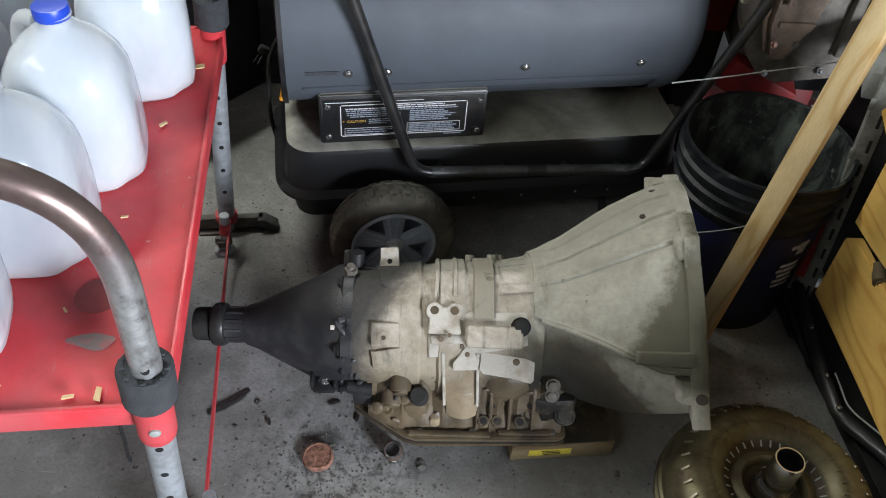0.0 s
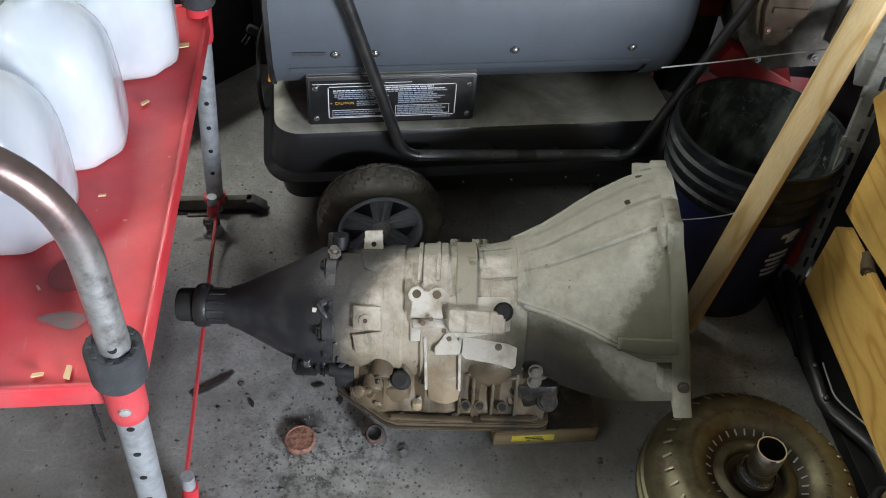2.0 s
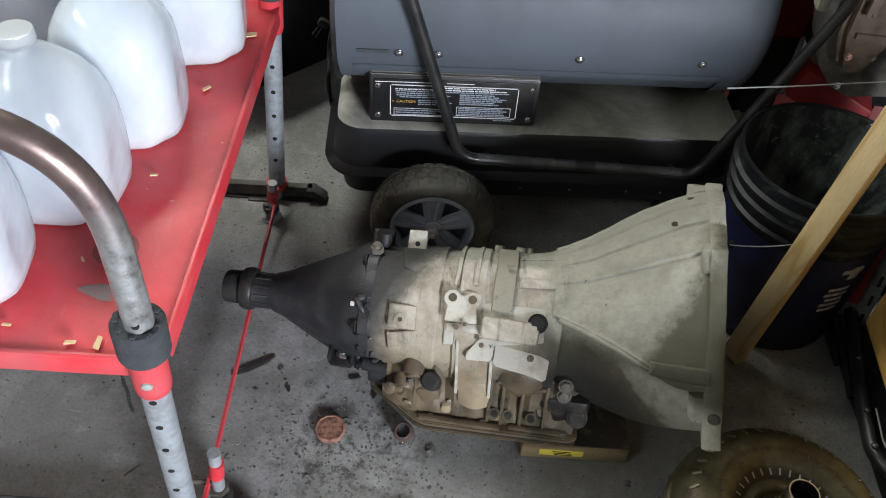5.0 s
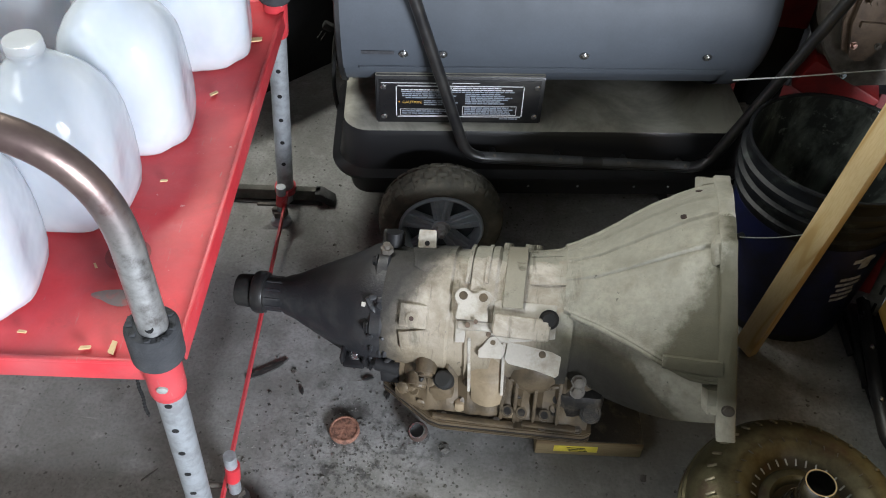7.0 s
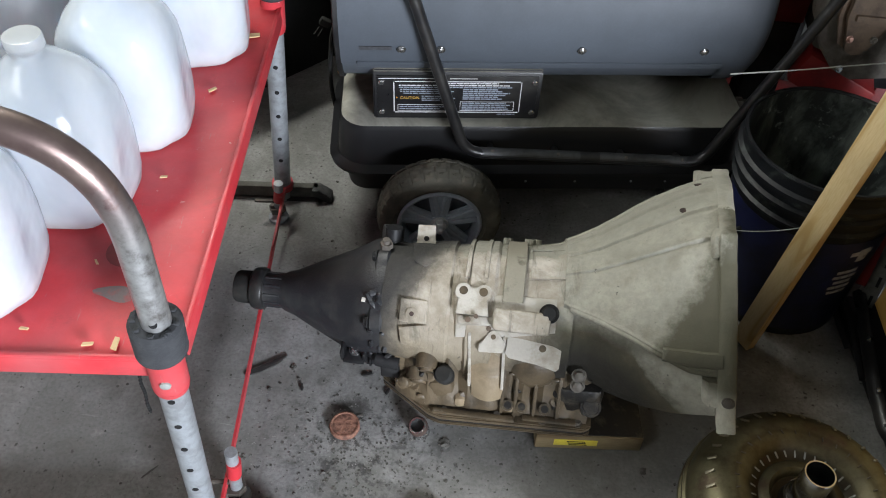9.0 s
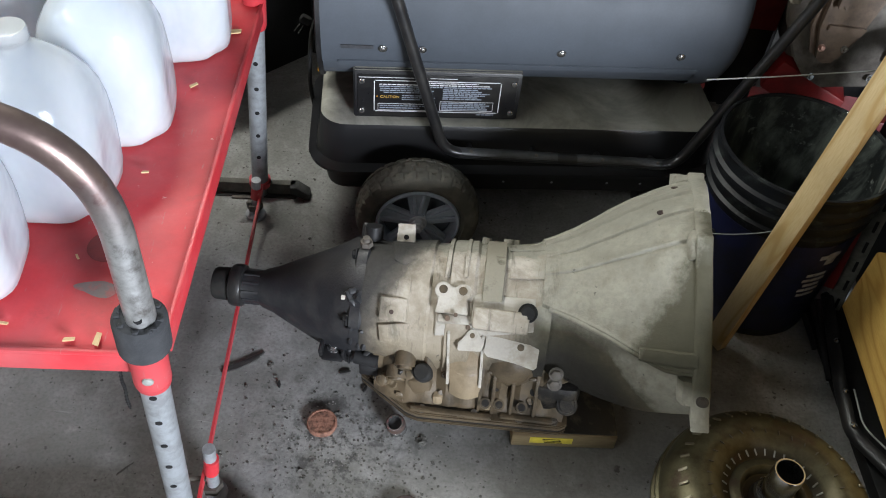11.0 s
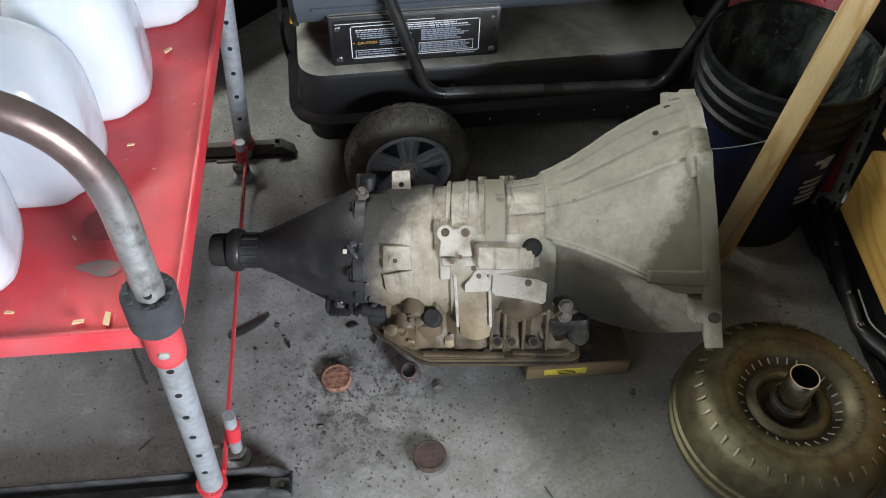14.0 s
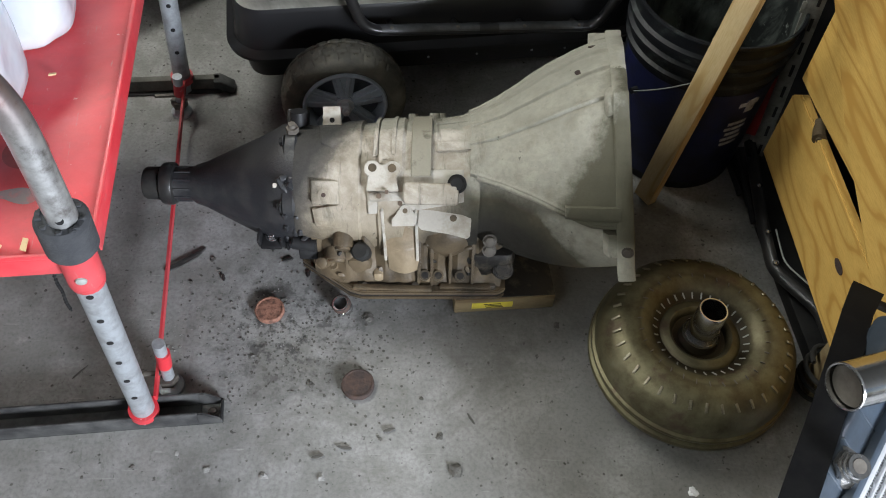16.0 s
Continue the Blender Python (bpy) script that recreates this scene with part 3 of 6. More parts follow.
def flat_back(x, th):
    """The far shoulder of the case is flatter than its crown."""
    t = (th + 180) % 360 - 180
    k = min(1.0, max(0.0, (-t + 4) / 34)) * (1.0 if t > -80 else max(0.0, (t + 130) / 50))
    return 0.019 * k * table(x, ((0.25, 0), (0.29, 1), (0.50, 1), (0.575, 0.35), (0.65, 0)))


def round_at(x, r, th, lift=0.0):
    """A point of a round body; th in degrees from the top towards the near side."""
    a = radians(th)
    r -= flat_back(x, th)
    return Vector((x, -(r + lift) * math.sin(a), table(x, CENTRE) + (r + lift) * math.cos(a)))


# tail housing: seal, dust lip, neck and cone
def turned(rows, n=40):
    return loft([[round_at(x, r, 360 * i / n) for i in range(n)] for x, r in rows])


part("output_seal", turned([(0.0, 0.018), (0.0, 0.0255), (0.004, 0.0275), (0.030, 0.0285)]), RUBBER, gearbox, "black rubber dust cap")
part("collar", turned([(0.028, 0.029), (0.031, 0.0345), (0.036, 0.0365), (0.046, 0.0365), (0.051, 0.0345), (0.053, 0.028)]), GLOSS_BLACK, gearbox, "shiny black collar")
tail = turned([(0.050, 0.029), (0.082, 0.0295), (0.088, 0.0335), (0.105, 0.039), (0.15, 0.061), (0.195, 0.082), (0.222, 0.094), (0.236, 0.1005), (0.262, 0.1065), (0.270, 0.107)])
part("tail_housing", tail, TAIL_PAINT, gearbox, "matt black painted tail housing")
for k in range(12):
    a = 30 * k
    rib = loft([[round_at(x, 0.0295, a + d, h) for d, h in ((-4, -0.001), (-2.5, 0.0012), (2.5, 0.0012), (4, -0.001))] for x in (0.054, 0.081)])
    part("neck_rib", rib, TAIL_PAINT, gearbox)


def lobed(r, amp, lobes, th, width=9):
    return r + sum(amp * math.exp(-(((th - c + 180) % 360 - 180) / width) ** 2) for c in lobes)


EARS = (2, 62, 116, 185, 245, 305)
rings = []
for x, dr in ((0.248, -0.006), (0.252, -0.001), (0.268, 0), (0.272, -0.004)):
    rings.append([round_at(x, lobed(0.1045 + dr, 0.009, EARS, t), t) for t in np.linspace(0, 360, 72, endpoint=False)])
part("tail_flange", loft(rings), TAIL_PAINT, gearbox, "black flange with bolt ears")
for c in EARS:
    hb = bolt(0.0075, 0.007)
    p = round_at(0.249, 0.1055, c)
    hb.transform(Matrix.Translation(p) @ pose(0, 0, 0, 0, -90, 0))
    part("flange_bolt", hb, BLACK_PAINT, gearbox)
part("top_bolt", add(rod(round_at(0.262, 0.100, -6), round_at(0.262, 0.128, -6), 0.006, seg=12), rod(round_at(0.262, 0.112, -6), round_at(0.262, 0.121, -6), 0.0105, seg=6)), IRON, gearbox, "oily breather bolt")
part("sensor_base", add(box(0.034, 0.03, 0.026, round_at(0.262, 0.113, -38), 0.004, (38, 0, 0)), rod(round_at(0.268, 0.112, -22), round_at(0.268, 0.135, -22), 0.013)), BLACK_PAINT, gearbox)
part("paper_tag", box(0.011, 0.007, 0.0016, round_at(0.241, 0.098, 43, 0.003), 0.0004, (45, 0, 0)), CLEAN_CAST, gearbox, "small white tag")
# speed sensor clamp below the tail flange
part("mount_lug", add(add(box(0.036, 0.05, 0.008, (0.222, -0.083, -0.030), 0.003, (12, 0, 0)), box(0.006, 0.05, 0.024, (0.203, -0.08, -0.022), 0.002, (12, 0, 0))), box(0.006, 0.05, 0.024, (0.240, -0.08, -0.022), 0.002, (12, 0, 0))), BLACK_PAINT, gearbox, "black cast mounting lug")
mb = bolt(0.008, 0.008)
mb.transform(pose(0.222, -0.088, -0.026))
part("lug_bolt", mb, BRIGHT, gearbox, "bright bolt head")
rnd = random.Random(21)
for k in range(13):
    x, t = rnd.uniform(0.250, 0.282), rnd.uniform(34, 108)
    lump = jitter(box(rnd.uniform(0.006, 0.022), rnd.uniform(0.006, 0.020), rnd.uniform(0.006, 0.012), (0, 0, 0), 0.003), 0.0025, 70, k)
    lump.transform(Matrix.Translation(round_at(x, table(x, ((0.2, 0.083), (0.24, 0.099), (0.27, 0.105), (0.31, 0.110))), t)) @ pose(0, 0, 0, t, 0, rnd.uniform(0, 90)))
    part("cast_lump", lump, TAIL_PAINT if x < 0.285 else GREASE, gearbox)
part("shift_shaft", add(rod((0.262, -0.108, -0.014), (0.300, -0.112, -0.016), 0.012), box(0.03, 0.012, 0.028, (0.285, -0.116, -0.03), 0.003)), BLACK_PAINT, gearbox)

# main case: round above, squared down to the pan rail
def case_ring(x, r, w, n=64):
    out = []
    zc = table(x, CENTRE)
    for i in range(n):
        t = 360 * i / n
        a = radians(t)
        q = r - flat_back(x, t)
        y, z = -q * math.sin(a), zc + q * math.cos(a)
        if 90 < t < 270:
            s = min(1.0, abs(math.cos(a)) * 1.7)
            y = -math.copysign(abs(r * math.sin(a)) * (1 - s) + w * s * min(1.0, abs(math.sin(a)) * 3.0), math.sin(a))
            z = max(zc + r * math.cos(a) * 0.95, -0.076)
        out.append((x, y, z))
    return out


case_rows = [(0.268, 0.108, 0.085), (0.274, 0.110, 0.088), (0.29, 0.113, 0.092), (0.330, 0.116, 0.105), (0.345, 0.120, 0.118), (0.372, 0.122, 0.120), (0.376, 0.117, 0.120), (0.400, 0.118, 0.122),
             (0.404, 0.124, 0.124), (0.440, 0.125, 0.124), (0.445, 0.120, 0.124), (0.49, 0.120, 0.124), (0.535, 0.122, 0.122), (0.56, 0.126, 0.120)]
case = loft([case_ring(*r) for r in case_rows])
jitter(case, 0.0012, 26)
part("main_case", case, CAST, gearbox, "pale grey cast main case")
for x, w, a0, a1, h in ((0.398, 0.005, -46, 22, 0.007), (0.426, 0.005, -46, 22, 0.008)):
    rib = loft([[round_at(x + dx, 0.119, t, hh) for dx, hh in ((-w, -0.004), (-w * 0.55, h), (w * 0.55, h), (w, -0.004))] for t in np.linspace(a0, a1, 16)])
    part("case_rib", rib, CAST, gearbox)
part("case_pad", loft([[round_at(x, 0.118, t, h) for x, h in ((0.452, -0.003), (0.455, 0.010), (0.484, 0.010), (0.487, -0.003))] for t in np.linspace(-34, 38, 12)]), GRIMY_CAST, gearbox, "grimy raised strip")
part("case_seam", loft([[round_at(x, 0.121, t, h) for x, h in ((0.49, -0.003), (0.494, 0.0035), (0.56, 0.0035), (0.566, -0.003))] for t in np.linspace(14, 20, 4)]), CAST, gearbox)
for t in (-32, -10):
    part("case_seam", loft([[round_at(x, 0.121, t + d, h) for d, h in ((-1.4, -0.002), (-0.5, 0.0028), (0.5, 0.0028), (1.4, -0.002))] for x in (0.49, 0.53, 0.558)]), CAST, gearbox)
for x, t, r in ((0.488, -44, 0.010), (0.452, -50, 0.009), (0.50, -52, 0.008)):
    part("case_boss", rod(round_at(x, 0.108, t), round_at(x, 0.131, t), r, r * 0.85), CAST, gearbox)
# cooler line tab at the far side
tab = prism([(-0.017, -0.03), (0.017, -0.03), (0.014, 0.026), (-0.014, 0.026)], -0.002, 0.002, 0.0008)
tab.transform(pose(0.321, 0.046, 0.108, 46, 0, 4))
part("bracket_tab", tab, CLEAN_CAST, gearbox, "bare sheet-metal tab")
hole = lathe([(0.0042, 0), (0.0042, 0.0006)], 14)
hole.transform(pose(0.321, 0.046, 0.108, 46, 0, 4) @ pose(0, 0.004, 0.0021))
part("tab_hole", hole, BLACK_PAINT, gearbox)


# twin-eyed ear and the ribbed window below it
def face_m(x, y, z, tilt, spin=0.0):
    """A frame whose z looks out towards the near side, tilt degrees off upright."""
    return pose(x, y, z, tilt, 0, spin)


def raised(outline, lift, material, seed=0):
    """A raised panel of the round case; its outline runs in x and degrees from the top."""
    n = 14
    cx, ct = sum(p[0] for p in outline) / len(outline), sum(p[1] for p in outline) / len(outline)
    pts = []
    for (x0, t0), (x1, t1) in zip(outline, outline[1:] + outline[:1]):
        pts += [(x0 + (x1 - x0) * i / 6, t0 + (t1 - t0) * i / 6) for i in range(6)]
    rings = []
    for k, h in ((1.03, -0.004), (1.0, lift * 0.8), (0.97, lift), (0.7, lift * 1.05), (0.35, lift * 1.05), (0.05, lift * 1.05)):
        rings.append([round_at(cx + (x - cx) * k, 0.1165, ct + (t - ct) * k, h) for x, t in pts])
    return jitter(loft(rings), 0.0007, 60, seed)


def ear_outline():
    o = []
    for cx, a0, a1 in ((0.0150, -60, 150), (-0.0150, 30, 240)):
        for a in np.linspace(a0, a1, 13):
            o.append((cx + 0.0128 * math.cos(radians(a)), 0.0128 * math.sin(radians(a))))
    return o + [(-0.024, -0.034), (0.026, -0.034)]


EM = face_m(0.410, -0.069, 0.1255, 34)
ear = prism(ear_outline(), -0.010, 0.005, 0.0012)
ear.transform(EM)
ears = part("twin_ear", jitter(ear, 0.0006, 60), CLEAN_CAST, gearbox, "bright machined lug with two holes")
for s in (-1, 1):
    h = lathe([(0.0066, 0), (0.0066, 0.0008), (0.0050, 0.0012)], 18)
    h.transform(EM @ pose(s * 0.0150, 0.001, 0.0048))
    part("ear_hole", h, TAN_CAST, ears)
for x0, x1 in ((0.409, 0.415), (0.462, 0.466)):
    web = prism([(-0.090, 0.084), (-0.114, 0.078), (-0.134, 0.010), (-0.143, -0.012), (-0.110, -0.020), (-0.10, 0.05)], -0.0022, 0.0022, 0.0008)
    web.transform(Matrix(((0, 0, 1, x0), (1, 0, 0, 0), (0, 1, 0, 0), (0, 0, 0, 1))))
    for v in web.verts:
        v.co.x += (x1 - x0) * min(1.0, max(0.0, (0.094 - v.co.z) / 0.11))
    part("window_rib", web, CLEAN_CAST, gearbox, "bright machined rib")
part("case_panel", raised([(0.388, 40), (0.450, 33), (0.535, 34), (0.537, 58), (0.470, 63), (0.388, 66)], 0.0065, CAST, 2), CLEAN_CAST, gearbox, "scrubbed pale panel of the case", sharp=60)
part("window_head", jitter(box(0.070, 0.014, 0.030, (0.424, -0.094, 0.088), 0.004, (30, 0, 3)), 0.0012, 50), CLEAN_CAST, gearbox)
for dx, dz, r in ((-0.018, 0.010, 0.0045), (-0.006, 0.020, 0.0035), (0.014, -0.006, 0.004)):
    pit = jitter(lathe([(r, 0), (r * 0.9, 0.0012)], 10), 0.001, 200)
    pit.transform(face_m(0.424 + dx, -0.100, 0.094 + dz, 42) @ pose(0, -0.004, 0.004))
    part("cast_pit", pit, BROWN_IRON, gearbox)
chute = []
for y, z, g in ((-0.104, 0.092, 0.0), (-0.113, 0.070, 0.0), (-0.122, 0.036, 0.25), (-0.128, 0.008, 0.6), (-0.136, -0.016, 1.0), (-0.138, -0.040, 1.0)):
    xa, xb = table(-z, ((-0.092, 0.392), (0.0, 0.417), (0.04, 0.419))), table(-z, ((-0.092, 0.458), (0.0, 0.468), (0.04, 0.468)))
    chute.append([(xa + (xb - xa) * u, y - 0.010 * g * math.sin(math.pi * u) + 0.004 * (1 - g), z) for u in np.linspace(0, 1, 12)] + [(xb, y + 0.03, z), (xa, y + 0.03, z)])
part("window_wall", jitter(loft(chute), 0.0008, 60), CREAM_CAST, gearbox, "oil-washed cream wall between two ribs", sharp=50)
LM = face_m(0.440, -0.112, 0.074, 42)
lever = add(prism([(-0.014, -0.022), (0.022, -0.020), (0.024, -0.006), (0.016, 0.006), (0.010, 0.013), (0.002, 0.013), (-0.004, 0.006), (-0.009, -0.004), (-0.015, -0.010)], -0.006, 0.004, 0.001), rod((0.006, 0.003, 0), (0.006, 0.003, 0.006), 0.0092, 0.0088))
lever.transform(LM)
lv = part("shift_lever", lever, CLEAN_CAST, gearbox, "bright shift lever")
h = lathe([(0.0040, 0), (0.0040, 0.0007)], 14)
h.transform(LM @ pose(0.006, 0.003, 0.0058))
part("lever_eye", h, TAN_CAST, lv)
barrel = lathe([(0.042, -0.085), (0.040, -0.066), (0.0385, -0.046), (0.0370, -0.032), (0.034, -0.028), (0.0315, -0.026), (0.0305, 0.004), (0.028, 0.012), (0.020, 0.015), (0.0, 0.016)], 44, False)
barrel.transform(pose(0.443, -0.106, 0.0, 14, 0, 0))
part("servo_barrel", jitter(barrel, 0.0006, 50), CREAM_CAST, gearbox, "round oil-stained servo barrel", sharp=50)
for dx in (-0.042, 0.040):
    part("barrel_foot", jitter(box(0.018, 0.030, 0.024, (0.443 + dx, -0.130, -0.060), 0.007), 0.0012, 60), CREAM_CAST, gearbox)
# block beside the window, and the bent tin plate
part("side_block", jitter(box(0.084, 0.034, 0.070, (0.486, -0.087, 0.090), 0.006, (40, 0, 0)), 0.0014, 40), CAST, gearbox, "pale rectangular cast block")
part("plate_pad", jitter(box(0.070, 0.030, 0.036, (0.505, -0.096, 0.046), 0.006, (42, 0, 0)), 0.0012, 50), TAN_CAST, gearbox)
plate = prism([(-0.033, 0.021), (-0.010, 0.0205), (0.030, 0.023), (0.037, 0.020), (0.039, 0.012), (0.038, -0.024), (0.034, -0.028), (0.008, -0.022), (-0.029, -0.018), (-0.034, -0.012)], -0.0011, 0.0011, 0.0005)
plate.transform(face_m(0.505, -0.117, 0.067, 42, -2) @ Matrix.Diagonal((1.14, 1.05, 1, 1)))
tin = part("tin_plate", plate, CLEAN_CAST, gearbox, "bent pale sheet-metal plate")
h = lathe([(0.0055, 0), (0.0055, 0.0006)], 16)
h.transform(face_m(0.505, -0.117, 0.067, 42, -2) @ pose(0.016, 0.002, 0.0012))
part("plate_hole", h, TAN_CAST, tin, "oily bolt hole")
part("wire_grommet", add(rod((0.525, -0.078, 0.104), (0.525, -0.092, 0.122), 0.0155, 0.0145, 24), rod((0.525, -0.089, 0.119), (0.525, -0.097, 0.127), 0.0125, 0.0095, 24)), RUBBER, gearbox, "black rubber grommet")
# square eyed pad and bright shoulder on the rear of the case
pad = add(box(0.042, 0.036, 0.010, (0, 0, 0), 0.002), rod((-0.002, -0.004, 0.003), (-0.002, -0.004, 0.0065), 0.0095, seg=20))
pad.transform(face_m(0.321, -0.088, 0.090, 46))
sq = part("eye_pad", pad, CAST, gearbox)
h = lathe([(0.0036, 0), (0.0036, 0.0008)], 16)
h.transform(face_m(0.321, -0.088, 0.090, 46) @ pose(-0.002, -0.004, 0.0062))
part("eye_hole", h, DARK_RUST, sq)
part("case_panel", raised([(0.300, 62), (0.352, 58), (0.372, 62), (0.376, 74), (0.340, 79), (0.304, 76)], 0.0035, CAST, 3), CAST, gearbox, sharp=60)
part("case_panel", raised([(0.300, -24), (0.352, -28), (0.362, 6), (0.330, 14), (0.312, 10)], 0.0020, CAST, 5), CAST, gearbox, sharp=60)
# knobs, webs and greasy lumps between the case and the pan rail
rnd = random.Random(8)
flank = []
for x in np.linspace(0.292, 0.604, 40):
    g = min(1.0, (x - 0.262) / 0.075)
    d = 0.004 * math.sin(x * 210) + 0.003 * math.sin(x * 97 + 1)
    flank.append([(x, y * (0.72 + 0.28 * g) + d * q, z) for y, z, q in ((-0.085, 0.066, 0), (-0.104, 0.046, 0.2), (-0.114, 0.024, 0.6), (-0.120, 0.004, 1), (-0.126, -0.016, 1), (-0.131, -0.036, 1), (-0.140, -0.056, 0.5), (-0.146, -0.073, 0), (-0.09, -0.073, 0), (-0.07, 0.05, 0))])
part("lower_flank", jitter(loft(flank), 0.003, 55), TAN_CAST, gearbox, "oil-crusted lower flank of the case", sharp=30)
for k in range(34):
    x = rnd.uniform(0.296, 0.60)
    z = rnd.uniform(-0.066, 0.016)
    y = -(0.120 - 0.5 * z * (0.5 if z < 0 else 1)) * (0.72 + 0.28 * min(1.0, (x - 0.262) / 0.075)) - 0.002
    if rnd.random() < 0.45:
        lump = rod((0, 0, -0.012), (0, 0, rnd.uniform(0.001, 0.005)), rnd.uniform(0.004, 0.008), None, 12)
    else:
        lump = box(rnd.uniform(0.006, 0.022), rnd.uniform(0.006, 0.014), rnd.uniform(0.006, 0.012), (0, 0, 0), 0.003)
    lump = jitter(lump, 0.0015, 80, k)
    lump.transform(pose(x, y, z, rnd.uniform(20, 75), rnd.uniform(-25, 25), 0))
    part("cast_knob", lump, GREASE if x > 0.55 or rnd.random() < 0.35 else TAN_CAST, gearbox)
# bosses and bores along the pan rail
for x, y, z, r, ln in ((0.346, -0.118, 0.010, 0.018, 0.040), (0.332, -0.114, -0.030, 0.022, 0.034)):
    part("valve_boss", add(rod((x, y + 0.02, z + 0.012), (x, y - 0.012, z - 0.006), r, r * 0.94, 24), rod((x, y - 0.010, z - 0.005), (x, y - 0.016, z - 0.008), r * 0.72, r * 0.66, 24)), TAN_CAST, gearbox)
part("dipstick_bore", add(rod((0.376, -0.118, -0.026), (0.374, -0.138, 0.006), 0.0150, 0.0150, 24), rod((0.374, -0.138, 0.006), (0.373, -0.1405, 0.0102), 0.0150, 0.0115, 24)), RUBBER, gearbox, "black rubber dipstick seal")
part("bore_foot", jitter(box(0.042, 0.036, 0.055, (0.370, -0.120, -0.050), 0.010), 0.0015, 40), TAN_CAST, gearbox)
part("drain_elbow", add(rod((0.314, -0.122, -0.044), (0.309, -0.138, -0.030), 0.0105, 0.010, 20), rod((0.309, -0.138, -0.030), (0.3085, -0.1395, -0.029), 0.0095, 0.006, 20)), TAN_CAST, gearbox)
for x in (0.478, 0.500, 0.536):
    b0 = part("fluid_port", rod((x, -0.128, -0.074), (x, -0.146, -0.046), 0.0092, 0.0088, 20), TAN_CAST, gearbox)
    part("port_mouth", rod((x, -0.1460, -0.0460), (x, -0.1464, -0.0453), 0.0060, 0.0060, 16), GREASE, b0)
bulge = jitter(lathe([(0.002, 0.040), (0.030, 0.036), (0.046, 0.020), (0.050, 0.0), (0.050, -0.05)], 32), 0.0016, 30)
bulge.transform(face_m(0.512, -0.088, 0.012, 62))
part("case_bulge", bulge, TAN_CAST, gearbox, sharp=60)
for x in (0.468, 0.489, 0.519, 0.556):
    fin = prism([(-0.100, 0.030), (-0.128, 0.004), (-0.140, -0.030), (-0.150, -0.074), (-0.100, -0.074)], -0.0025, 0.0025, 0.001)
    fin.transform(Matrix(((0, 0, 1, x), (1, 0, 0, 0), (0, 1, 0, 0), (0, 0, 0, 1))))
    part("cast_web", jitter(fin, 0.0006, 60), TAN_CAST, gearbox)
part("starter_pocket", jitter(box(0.075, 0.05, 0.075, (0.588, -0.112, -0.040), 0.016), 0.004, 40), GREASE, gearbox, "black oil-soaked casting")
for z in (0.034, 0.016):
    bb = bolt(0.0085, 0.007)
    bb.transform(face_m(0.580, -0.138 + 0.3 * (z - 0.016), z, 60))
    part("pocket_bolt", bb, IRON, gearbox)
part("pocket_bore", add(rod((0.606, -0.130, -0.046), (0.606, -0.142, -0.030), 0.017, 0.0165, 24), rod((0.606, -0.1418, -0.0302), (0.606, -0.1432, -0.0284), 0.013, 0.012, 24)), GREASE, gearbox)
rail_line = [(0.268, -0.100), (0.352, -0.158), (0.372, -0.164), (0.600, -0.158), (0.612, -0.150), (0.612, 0.128), (0.600, 0.136), (0.372, 0.136), (0.352, 0.130), (0.268, 0.085)]
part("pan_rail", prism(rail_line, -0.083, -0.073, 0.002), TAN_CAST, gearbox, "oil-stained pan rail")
part("gasket", prism([(x * 0.998 + 0.0008, y * 0.99) for x, y in rail_line], -0.0875, -0.083), RUBBER, gearbox)
part("oil_pan", prism([(x + (0.0005 if x < 0.4 else -0.0005), y * 1.012) for x, y in rail_line], -0.092, -0.0875, 0.0015), TAN_CAST, gearbox, "greasy steel oil pan")
sump = loft([[(0.44 + (x - 0.44) * k, y * k, z) for x, y in rail_line] for k, z in ((0.94, -0.091), (0.91, -0.112), (0.87, -0.119))])
part("pan_sump", sump, TAN_CAST, gearbox)
part("rail_ledge", box(0.13, 0.010, 0.006, (0.425, -0.156, -0.069), 0.002), TAN_CAST, gearbox)
part("rail_ledge", box(0.085, 0.010, 0.006, (0.545, -0.150, -0.069), 0.002), TAN_CAST, gearbox)
part("rail_ledge", box(0.085, 0.010, 0.006, (0.312, -0.118, -0.069), 0.002, (0, 0, -34.5)), TAN_CAST, gearbox)
# black strips laid on the rail for the shade in its slots
for x, w, y, turn in ((0.312, 0.060, -0.108, -34.5), (0.418, 0.105, -0.147, 0), (0.545, 0.070, -0.141, 0)):
    part("rail_slot", jitter(box(w, 0.007, 0.004, (x, y, -0.0715), 0.0015, (0, 0, turn)), 0.0008, 60), GREASE, gearbox, "black strip drawn for a shaded groove")
for x, y in ((0.285, -0.098), (0.326, -0.126), (0.378, -0.153), (0.462, -0.150), (0.535, -0.149), (0.590, -0.147)):
    bb = bolt(0.0058, 0.006)
    bb.transform(pose(x, y, -0.0725))
    part("pan_bolt", bb, IRON, gearbox)

# bell housing
BELL = ((0.545, 0.1275), (0.560, 0.129), (0.585, 0.138), (0.615, 0.156), (0.650, 0.176), (0.685, 0.193), (0.715, 0.204), (0.748, 0.211))
RIDGE = ((0.545, (-34, -17, 0, 16)), (0.65, (-34, -18, -2, 14)), (0.75, (-33, -19, -5, 11)))


